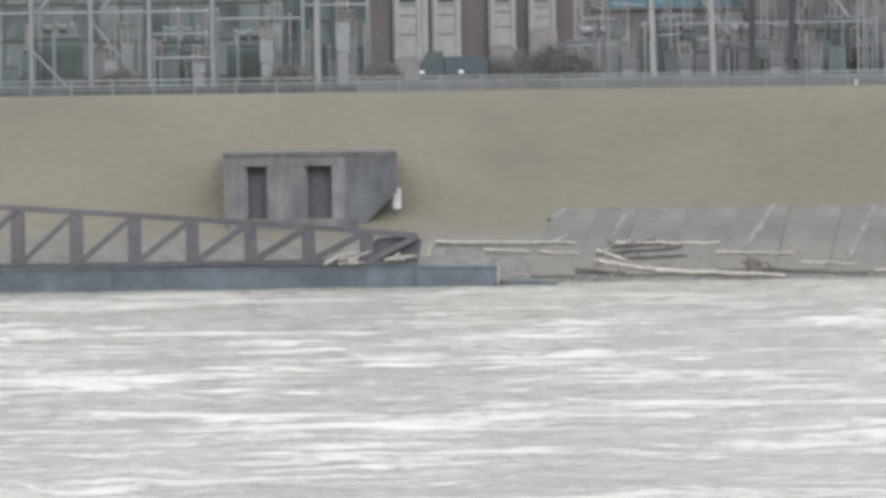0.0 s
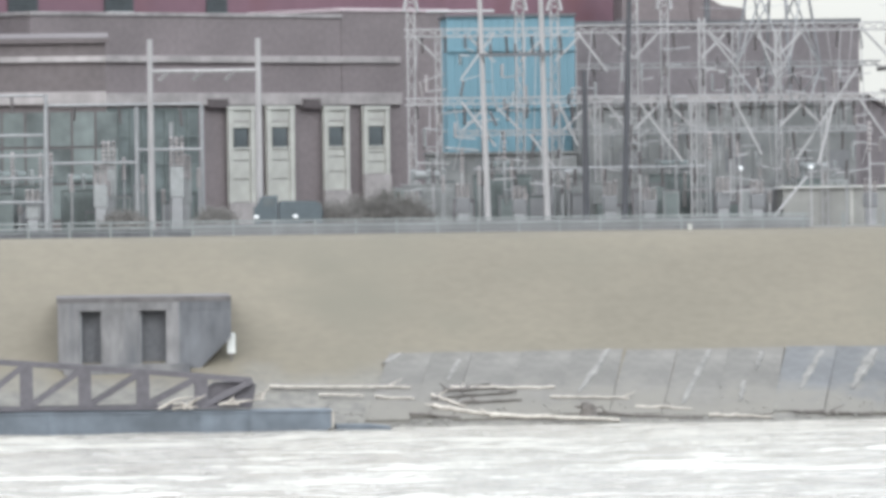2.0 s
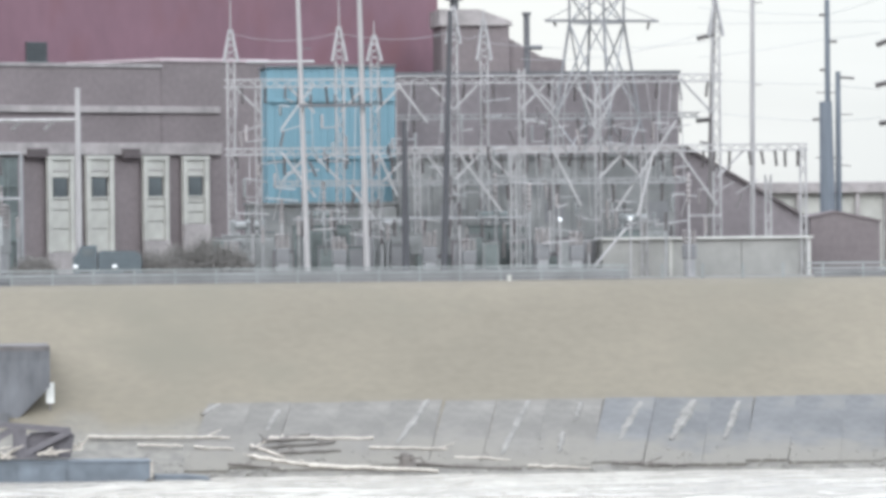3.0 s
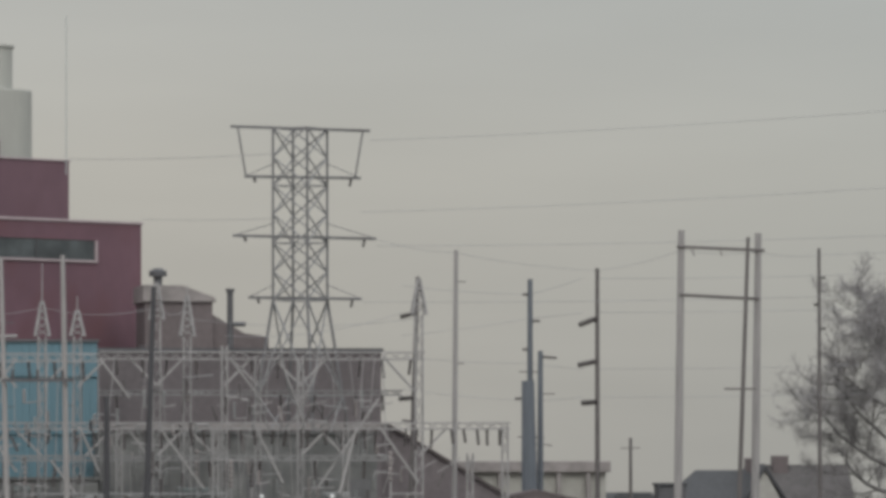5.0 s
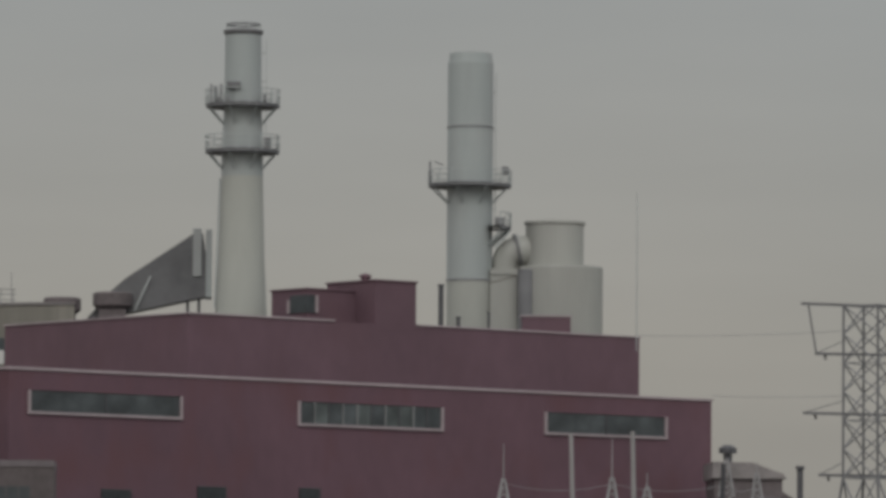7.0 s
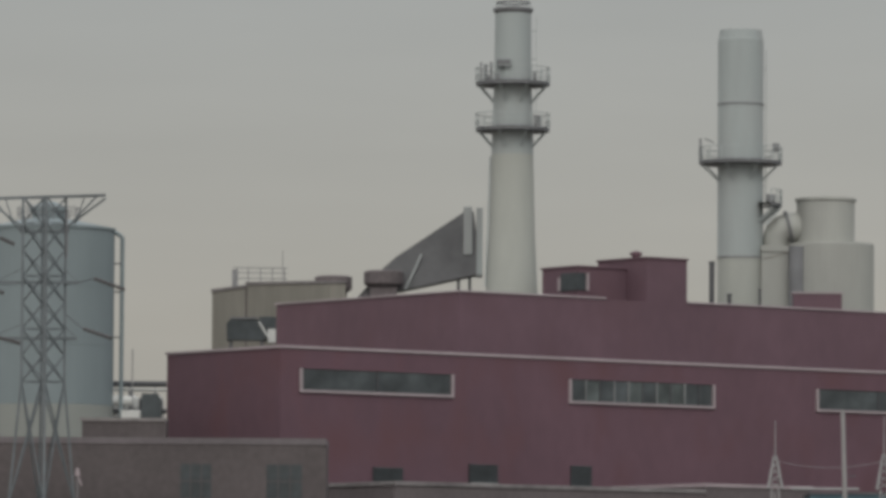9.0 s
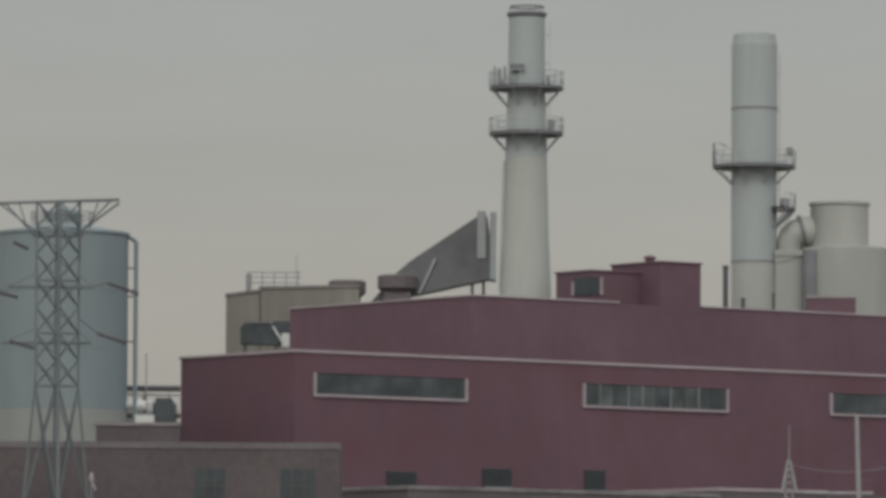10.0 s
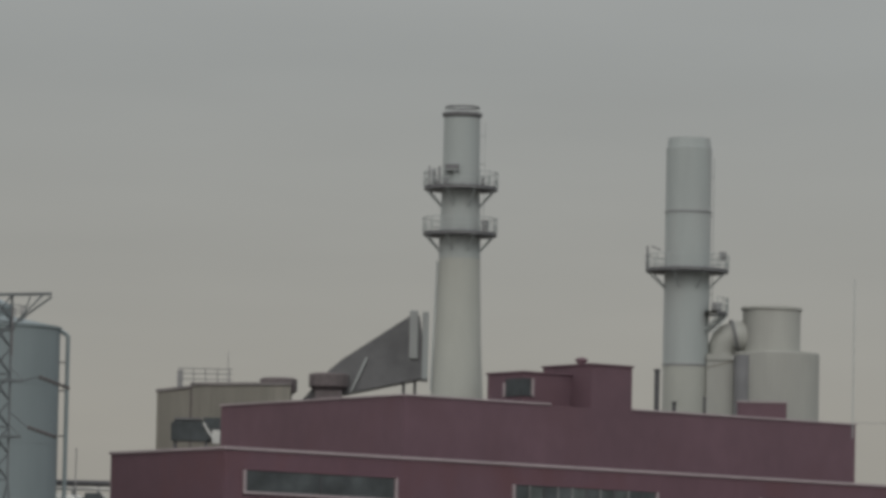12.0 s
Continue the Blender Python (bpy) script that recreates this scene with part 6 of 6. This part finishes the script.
# ---- overhead wires ----
def wire(p, q, sag, r=0.016):
    p, q = Vector(p), Vector(q)
    t = thing("overhead_wire", p, "thin grey overhead conductor", "wire", "overhead wires")
    n = 14
    pts = [(q - p) * (i / n) - Vector((0, 0, sag * 4 * (i / n) * (1 - i / n))) for i in range(n + 1)]
    bm = run(bmesh.new(), pts, [r] * (n + 1), 4)
    part("conductor", bm, M_WIRE, t)


base1 = Vector((X(1260, DP), DP, YARD))
for (a, c), near_e, far_e in zip(tips1, (650, 522, 462, 362), (716, 578, 486, 380)):
    p = base1 + c
    wire(Vector((p.x, p.y, min(p.z, Z(near_e, DP)))), at(2600, far_e, 400), 0.3, 0.017)
wire(at(850, 612, 494), base1 + Vector((-X(44, DP), 0, tips1[0][0].z - 1.9)), 0.15, 0.018)
wire(at(980, 506, 491), base1 + Vector((-X(44, DP), 0, tips1[2][0].z + 1.2)), 0.1, 0.018)
chain = [(1396, 470, 424), (1536, 446, 420), (1786, 414, 416), (1935, 450, 406), (2071, 446, 406), (2178, 440, 430), (2600, 470, 420)]
for a, b in zip(chain, chain[1:]):
    wire(at(*a), at(*b), 0.2)
for e0, e1, e2 in ((388, 372, 400), (262, 250, 240), (300, 330, 340), (205, 184, 190)):
    wire(at(1440, e0, 415), at(1667, e1, 414), 0.12)
    wire(at(1667, e1, 414), at(1760, e2, 416), 0.05)
    wire(at(1790, e2, 416), at(2600, e2 + 20, 420), 0.25)
wire(at(1126, 300, 404), at(1440, 340, 415), 0.6)
for b0, b1, e in ((612, 804, 350), (804, 1006, 350), (1060, 1470, 330), (1006, 1060, 350)):
    wire(at(b0, e, 411), at(b1, e, 413), 0.5)
part("tie", bar((X(62, DP2), 0, Z(657, DP2) - YARD), (X(90, DP2), -0.8, Z(663, DP2) - YARD), 0.05, n=4), M_TOWER_PALE, py2)
part("tie", bar((X(40, DP2), 0, Z(600, DP2) - YARD), (X(72, DP2), -0.8, Z(574, DP2) - YARD), 0.05, n=4), M_TOWER_PALE, py2)
part("mast", bar((X(4, DP2), -0.6, 0), (X(4, DP2), -0.6, Z(800, DP2) - YARD), 0.13, 0.1, 6), M_TOWER, py2, "dark central mast")
part("hanger", bar((X(40, DP2), -0.4, Z(700, DP2) - YARD), (X(40, DP2), -0.4, Z(786, DP2) - YARD), 0.09, n=5), M_TOWER, py2)


# ---- bare tree and shrubs at the right ----
def tube_mesh(name, segs, mat, parent, n):
    verts, faces = [], []
    for p, q, r0, r1 in segs:
        m = (q - p).to_track_quat("Z", "Y").to_matrix()
        s = len(verts)
        for c, r in ((p, r0), (q, r1)):
            for i in range(n):
                a = 2 * math.pi * i / n
                verts.append(c + m @ Vector((r * math.cos(a), r * math.sin(a), 0)))
        for i in range(n):
            faces.append((s + i, s + (i + 1) % n, s + n + (i + 1) % n, s + n + i))
    me = bpy.data.meshes.new(name)
    me.from_pydata(verts, [], faces)
    me.materials.append(mat)
    o = new(name, me)
    o.parent = parent
    return o


def bare_tree(b, d, height, seed, label):
    """A spreading tree: a stout trunk, arching limbs with branches, and a dense haze of fine twigs."""
    rng = random.Random(seed)
    t = thing("bare_tree", (X(b, d), d, YARD), label, "tree", "trees")
    trunk, limbs, twigs = [], [], []

    def jitter(v, k):
        return (v + Vector((rng.uniform(-k, k), rng.uniform(-k, k), rng.uniform(-k, k)))).normalized()

    def branch(p, v, length, r, level):
        steps = 5
        for i in range(steps):
            q = p + v * (length / steps)
            (limbs if level < 3 else twigs).append((p.copy(), q.copy(), r, r * 0.86))
            p, r = q, max(0.013, r * 0.86)
            v = jitter(v + Vector((0, 0, 0.05 if level < 2 else 0.02)), 0.2)
            if level < 4 and (i > 0 or level > 1):
                for _ in range(2 if level < 3 else 4):
                    branch(p.copy(), jitter(v * 0.7, 0.75), length * rng.uniform(0.38, 0.58), max(0.015, r * 0.5), level + 1)

    p, r = Vector((0, 0, -0.3)), 0.62
    for i in range(7):
        q = Vector((0.22 * math.sin(i * 1.7), 0.2 * math.cos(i * 2.3), height * (0.08 + 0.095 * i)))
        trunk.append((p, q, r, r * 0.86))
        p, r = q, r * 0.86
        if i > 0:
            for k in range(3):
                a = 2.4 * i + k * 2.09 + rng.uniform(-0.4, 0.4)
                v = Vector((math.cos(a), math.sin(a), 0.22 + 0.14 * i)).normalized()
                branch(p.copy(), v, height * (0.385 - 0.022 * i) * rng.uniform(0.85, 1.1), r * 0.45, 1)
    branch(p.copy(), Vector((0.1, 0, 1)), height * 0.22, r * 0.8, 1)
    tube_mesh("trunk", trunk, M_BARK, t, 12)
    tube_mesh("branchwork", limbs, M_BARK, t, 5)
    tube_mesh("crown", twigs, M_TWIG, t, 3)
    return t


bare_tree(2324, 440, 20.5, 4, "large bare winter tree with a wide twiggy crown")


def shrub(b, d, w, h, seed):
    rng = random.Random(seed)
    t = thing("bare_shrub", (X(b, d), d, YARD), "dense brown leafless shrub by the fence", "shrub", "shrubs")
    segs = []
    for i in range(420):
        a, rr_ = rng.uniform(0, 6.28), rng.uniform(0, 1) ** 0.5 * w
        p = Vector((rr_ * math.cos(a), rr_ * math.sin(a) * 0.6, 0))
        tip = p * rng.uniform(0.7, 1.25) + Vector((rng.uniform(-0.5, 0.5), rng.uniform(-0.3, 0.3), h * (1 - 0.45 * (rr_ / w) ** 2) * rng.uniform(0.5, 1.05)))
        mid = p.lerp(tip, 0.5) + Vector((rng.uniform(-0.2, 0.2), rng.uniform(-0.2, 0.2), 0.1))
        segs += [(p, mid, 0.05, 0.035), (mid, tip, 0.035, 0.015)]
        for _ in range(3):
            f = p.lerp(tip, rng.uniform(0.4, 0.95))
            segs.append((f, f + Vector((rng.uniform(-0.6, 0.6), rng.uniform(-0.4, 0.4), rng.uniform(0, 0.6))), 0.025, 0.012))
    tube_mesh("crown", segs, M_SHRUB, t, 3)


for k, (b, d, w, h) in enumerate(((2222, 434, 2.2, 3.6), (2262, 433, 2.6, 4.3), (2310, 432, 2.8, 4.2), (2375, 431, 2.8, 4.0), (2440, 432, 2.8, 4.2), (2510, 433, 3.0, 4.0),
                                 (478, 396, 1.3, 2.2), (520, 397, 1.4, 2.6), (566, 397, 1.5, 3.0), (606, 397, 1.3, 2.3), (100, 396, 1.2, 1.8), (262, 397, 1.2, 1.9), (-200, 396, 1.2, 1.6))):
    shrub(b, d, w, h, 20 + k)


# ---- the bank: outfall, revetment, barge and driftwood ----
DI = 367.6
W = X(287, DI) - X(-19, DI)
of = thing("outfall_headwall", (X(-19, DI), DI, 0), "dark stained concrete outfall headwall with two tall openings", "headwall")
zt_, z0 = Z(-198, DI), 3.0
o1 = [(X(b, DI) - X(-19, DI)) for b in (19, 57, 125, 172)]
zo = Z(-222, DI)
for a, c in ((0, o1[0]), (o1[1], o1[2]), (o1[3], W - 3.1)):
    part("wall", slab(a, 0, z0, c, 8.5, zo, 0.0), M_CONC, of)
part("wing", prism(bmesh.new(), [(W - 3.1, z0), (W - 2.3, z0), (W, z0 + 2.3), (W, zo), (W - 3.1, zo)], "y", 0, 8.5), M_CONC_WET, of, "stained wing wall")
part("lintel", slab(0, -0.02, zo, W - 3.1, 8.5, zt_ - 0.3), M_CONC, of)
part("lintel", slab(W - 3.1, -0.02, zo, W, 8.5, zt_ - 0.3), M_CONC_WET, of)
part("cap", slab(-0.05, -0.04, zt_ - 0.3, W + 0.02, 8.5, zt_), M_HEADWALL_CAP, of, "dark stained cap")
for a, c in ((o1[0], o1[1]), (o1[2], o1[3])):
    part("gate", slab(a, 0.9, z0, c, 1.1, zo), M_STEEL_DARK, of, "dark recessed gate")
    part("gate_guide", slab(a + 0.02, 0.3, z0, a + 0.14, 0.9, zo), M_STEEL, of)
part("apron", slab(0.3, -0.6, z0 - 0.3, W - 2.5, 0, z0 + 0.75), M_CONC, of)
sg = thing("white_sign", (X(287, 368.4), 368.4, Z(-300, 368.4)), "small white warning board on the bank", "sign")
part("board", slab(-0.24, -0.04, 0, 0.24, 0.0, Z(-264, 368.4) - Z(-300, 368.4), 0.02), M_WHITE, sg)
part("post", slab(-0.05, 0.0, -1.2, 0.05, 0.08, 1.0), M_WOOD, sg)

DBG = 356.6
xb0, xb1 = X(-900, DBG), X(464, DBG)
bgz = Z(-398, 356.6)
ba = thing("barge", (xb0, DBG, 0), "long low blue-grey deck barge moored at the bank", "barge")
hull = [(0, -0.35), (xb1 - xb0 - 0.9, -0.35), (xb1 - xb0, 0.25), (xb1 - xb0, bgz * 0.8), (0, bgz)]
part("hull", prism(bmesh.new(), hull, "y", 0, 3.2), M_HULL, ba)
part("deck_edge", prism(bmesh.new(), [(0, bgz + 0.0), (xb1 - xb0, bgz * 0.8), (xb1 - xb0, bgz * 0.8 + 0.1), (0, bgz + 0.1)], "y", -0.06, 3.25), M_HULL, ba)
for i in range(14):
    x = 2 + i * (xb1 - xb0 - 4) / 14
    part("hull_rib", slab(x, -0.05, -0.1, x + 0.1, 0.0, bgz * 0.85), M_HULL, ba)
part("end_cap", slab(xb1 - xb0 - 0.05, -0.02, 0.2, xb1 - xb0 + 0.1, 3.2, bgz * 0.85), M_DRIFT, ba, "pale bow plate")
# inclined truss of the gangway on the barge
tr_ = thing("gangway_truss", (X(-900, 357.4), 357.4, bgz), "rusty brown gangway truss sloping down on the barge", "gangway")
xo = X(-900, 357.4)


def chord_z(b):
    """Height of the top chord above the deck on bearing b."""
    pts_ = [(-900, -262), (-415, -288), (104, -328), (323, -349)]
    for (b0, e0), (b1, e1) in zip(pts_, pts_[1:]):
        if b <= b1:
            return Z(e0 + (e1 - e0) * (b - b0) / (b1 - b0), 357.4) - bgz
    return Z(-349, 357.4) - bgz


for side in (0.0, 1.8):
    stations = [-900 + 103 * i for i in range(12)] + [323]
    bots = [(X(b, 357.4) - xo, side, 0.12) for b in stations]
    tops = [(X(b, 357.4) - xo, side, chord_z(b)) for b in stations]
    for i in range(len(stations) - 1):
        part("top_chord", bar(tops[i], tops[i + 1], 0.2, n=4), M_TRUSS, tr_)
        part("bottom_chord", bar(bots[i], bots[i + 1], 0.16, n=4), M_TRUSS, tr_)
        part("diagonal", bar(bots[i], tops[i + 1], 0.23, n=4), M_TRUSS, tr_)
        x, y, z = tops[i]
        part("post", slab(x - 0.38, y - 0.12, 0, x + 0.38, y + 0.12, z), M_TRUSS, tr_)
part("deck", slab(0, 0, 0.0, X(323, 357.4) - xo, 1.8, 0.12), M_TRUSS, tr_)
part("nose", prism(bmesh.new(), [(X(200, 357.4) - xo, 0.1), (X(323, 357.4) - xo, 0.1), (X(330, 357.4) - xo, chord_z(323) - 0.25), (X(318, 357.4) - xo, chord_z(320)), (X(255, 357.4) - xo, chord_z(255) - 0.3)], "y", 0.3, 1.6), M_TRUSS, tr_)
fl = thing("sunken_float", (X(470, 357), 357, 0), "dark low float at the barge's bow", "float")
part("shell", prism(bmesh.new(), [(0, -0.2), (X(104, 352), -0.2), (X(98, 352), 0.14), (X(60, 352), 0.26), (0, 0.28)], "y", 0, 2.2), M_HULL, fl)


def log_thing(b0, e0, b1, e1, r, mat, label, branches=0, seed=0):
    """A drift log lying on the foot of the bank."""
    def on_bank(b, e):
        d = (EYE + 360 * 0.448 + 0.12) / (0.448 - e / F) if e < 0 else 360
        d = min(max(d, 352), 372) - 0.75
        return at(b, e, d)
    p, q = on_bank(b0, e0), on_bank(b1, e1)
    rng = random.Random(seed)
    t = thing("drift_log", p, label, "log", "drift logs")
    n = 7
    v = q - p
    pts = [v * (i / n) + Vector((0, rng.uniform(-0.05, 0.05), rng.uniform(-0.05, 0.05))) for i in range(n + 1)]
    bm = run(bmesh.new(), pts, [r * 0.85 * (1 - 0.35 * i / n) for i in range(n + 1)], 8)
    part("trunk", bm, mat, t)
    for k in range(branches):
        f = rng.uniform(0.1, 0.9)
        s = v * f
        e = s + Vector((rng.uniform(-1.0, 1.0), rng.uniform(-0.4, 0.4), rng.uniform(0.1, 0.5)))
        part("branch", bar(s, e, r * 0.5, r * 0.25, 6), mat, t)


LOGS = [(353, -360, 603, -364, 0.13, 0, 1), (673, -366, 858, -367, 0.13, 0, 2), (643, -398, 743, -414, 0.18, 0, 2), (743, -415, 972, -426, 0.17, 0, 0),
        (640, -384, 790, -374, 0.12, 1, 2), (660, -372, 760, -366, 0.14, 1, 1), (690, -368, 745, -360, 0.11, 1, 1), (440, -374, 520, -378, 0.1, 0, 0), (540, -380, 610, -384, 0.1, 0, 0),
        (690, -392, 800, -388, 0.12, 1, 1), (715, -410, 770, -414, 0.1, 0, 1), (850, -384, 990, -388, 0.1, 0, 1), (640, -378, 700, -400, 0.12, 0, 1),
        (930, -414, 1120, -424, 0.12, 1, 1), (1130, -420, 1240, -424, 0.12, 0, 1), (1000, -402, 1100, -408, 0.1, 0, 0), (600, -410, 690, -418, 0.1, 1, 1), (1280, -415, 1420, -420, 0.12, 1, 1)]
for k, (b0, e0, b1, e1, r, dark, br) in enumerate(LOGS):
    log_thing(b0, e0, b1, e1, r, M_DRIFT_DARK if dark else M_DRIFT, "dark waterlogged drift log on the bank" if dark else "pale bleached drift log on the bank", br, k)


def snag(b, e, d, w, h, seed, label="pale bleached driftwood snag on the barge deck"):
    rng = random.Random(seed)
    t = thing("driftwood_snag", at(b, e, d), label, "driftwood", "driftwood snags")
    a = Vector((-w / 2, 0, 0.05))
    for k in range(6):
        c = Vector((rng.uniform(-w * 0.2, w * 0.6), rng.uniform(-0.2, 0.2), rng.uniform(0.1, h)))
        m_ = a.lerp(c, 0.5) + Vector((0, 0, rng.uniform(0, h * 0.25)))
        bm = bmesh.new()
        rod(bm, a, m_, 0.11, 0.085, 7)
        rod(bm, m_, c, 0.085, 0.04, 7)
        part("limb", bm, M_DRIFT, t)
        a = a.lerp(c, 0.4)
        a.z = 0.05


snag(196, -398, 356.8, 2.6, 0.9, 5)
snag(300, -392, 356.9, 2.4, 0.5, 8)
snag(335, -385, 358.0, 1.6, 1.0, 9)
st = thing("stump", at(916, -410, 358.5), "dark root stump on the mud", "stump")
bm = turned([(0.5, -0.3), (0.42, 0.15), (0.36, 0.4), (0.2, 0.55)], 12)
for v in bm.verts:
    v.co.x += 0.1 * math.sin(v.co.z * 9 + v.co.y * 7)
part("root_ball", bm, M_DRIFT_DARK, st)
for k in range(5):
    a = k * 1.3
    part("root", bar((0, 0, 0.1), (0.9 * math.cos(a), 0.7 * math.sin(a), 0.25 + 0.1 * (k % 2)), 0.1, 0.04, 6), M_DRIFT_DARK, st)

# revetment of tilted concrete slabs along the foot of the bank
rv = thing("revetment", (X(470, 362), 360, 0), "broken grey concrete slabs paving the foot of the bank", "revetment", kind="structure")
rng = random.Random(31)
xr0 = X(470, 362)
slope = math.atan(0.448)
x = X(520, 362) - xr0
lean_ = 0.2
shape = {}
while x < 80:
    w, ln = rng.choice((2.6, 3.1, 3.5)), rng.choice((8.7, 9.1))
    blue = x + xr0 > X(1215, 362)
    if (w, ln, blue) not in shape:
        sb = slab(0, 0, -0.25, w, ln, 0.04)
        for v in sb.verts:
            v.co.x += v.co.y * lean_
        me = bpy.data.meshes.new("slab")
        sb.to_mesh(me)
        sb.free()
        me.materials.append(M_SLAB_BLUE if blue else M_SLAB)
        shape[(w, ln, blue)] = me
    o = new("slab", shape[(w, ln, blue)])
    o.parent = rv
    y0 = 9.0 - ln * math.cos(slope) + rng.uniform(-0.06, 0.06)
    o.matrix_basis = pose(x, y0, y0 * 0.448 + rng.uniform(0.06, 0.08), math.degrees(slope) + rng.uniform(-0.15, 0.15), rng.uniform(-0.15, 0.15), rng.uniform(-1, 1))
    x += w + (0.004 if x + xr0 < X(1000, 362) else rng.choice((0.01, 0.02)))
# pale silt washed down along the joints of the slabs
for b0, e0, b1, e1, w in ((1425, -310, 1385, -380, 0.62), (1331, -312, 1291, -380, 0.45), (1132, -308, 1085, -404, 0.42), (954, -304, 900, -380, 0.45), (690, -318, 668, -356, 0.4),
                          (586, -306, 556, -324, 0.5), (1193, -364, 1186, -400, 0.3), (1226, -312, 1213, -345, 0.3), (1505, -313, 1478, -380, 0.4)):
    def lay(b, e):
        d = (EYE + 360 * 0.448) / (0.448 - e / F)
        y = d - 0.18
        return Vector((X(b, y), y, (y - 360) * 0.448 + 0.15))
    p, q = lay(b0, e0), lay(b1, e1)
    g = thing("silt_streak", p, "pale dried silt washed down the concrete slabs", "silt", "silt streaks")
    v = q - p
    steps = 14
    bm = bmesh.new()
    rows_ = []
    for k in range(steps + 1):
        f = k / steps
        half = w * (0.25 + 0.75 * math.sin(math.pi * min(1.0, f * 0.8 + 0.15))) * rng.uniform(0.6, 1.0) * 0.8
        mid_ = v * f + Vector((rng.uniform(-0.08, 0.08), 0, 0))
        rows_.append([bm.verts.new(mid_ + Vector((dx_ * half, 0, dz_))) for dx_, dz_ in ((-1, -0.12), (-0.7, 0.02), (0.7, 0.02), (1, -0.12))])
    for a, c in zip(rows_, rows_[1:]):
        for k in range(3):
            bm.faces.new((a[k], a[k + 1], c[k + 1], c[k]))
    bmesh.ops.recalc_face_normals(bm, faces=bm.faces[:])
    part("silt", bm, M_SILT, g)

# small stones and litter along the waterline
bm = bmesh.new()
verts, faces = [], []
rng = random.Random(7)
for i in range(600):
    x = rng.uniform(X(330, 360), X(2300, 360))
    yy = 360 + abs(rng.gauss(0, 1.3))
    s = rng.uniform(0.04, 0.13)
    z = (yy - 360) * 0.448
    k = len(verts)
    a = rng.uniform(0, 3.14)
    for dx, dy, dz in ((1, 0, 0), (0, 1, 0), (-1, 0, 0), (0, -1, 0), (0.1, 0.1, 0.8), (0, 0, -0.6)):
        verts.append((x + s * (dx * math.cos(a) - dy * math.sin(a)) * rng.uniform(0.7, 1.3), yy + s * (dx * math.sin(a) + dy * math.cos(a)), z + 0.12 + s * dz))
    faces += [(k, k + 1, k + 4), (k + 1, k + 2, k + 4), (k + 2, k + 3, k + 4), (k + 3, k, k + 4), (k + 1, k, k + 5), (k + 2, k + 1, k + 5), (k + 3, k + 2, k + 5), (k, k + 3, k + 5)]
bm.free()
me = bpy.data.meshes.new("bank_rubble")
me.from_pydata(verts, [], faces)
me.materials.append(M_PLANK)
tagged(new("bank_rubble", me), "loose grey rubble along the waterline", "rubble", kind="stuff")
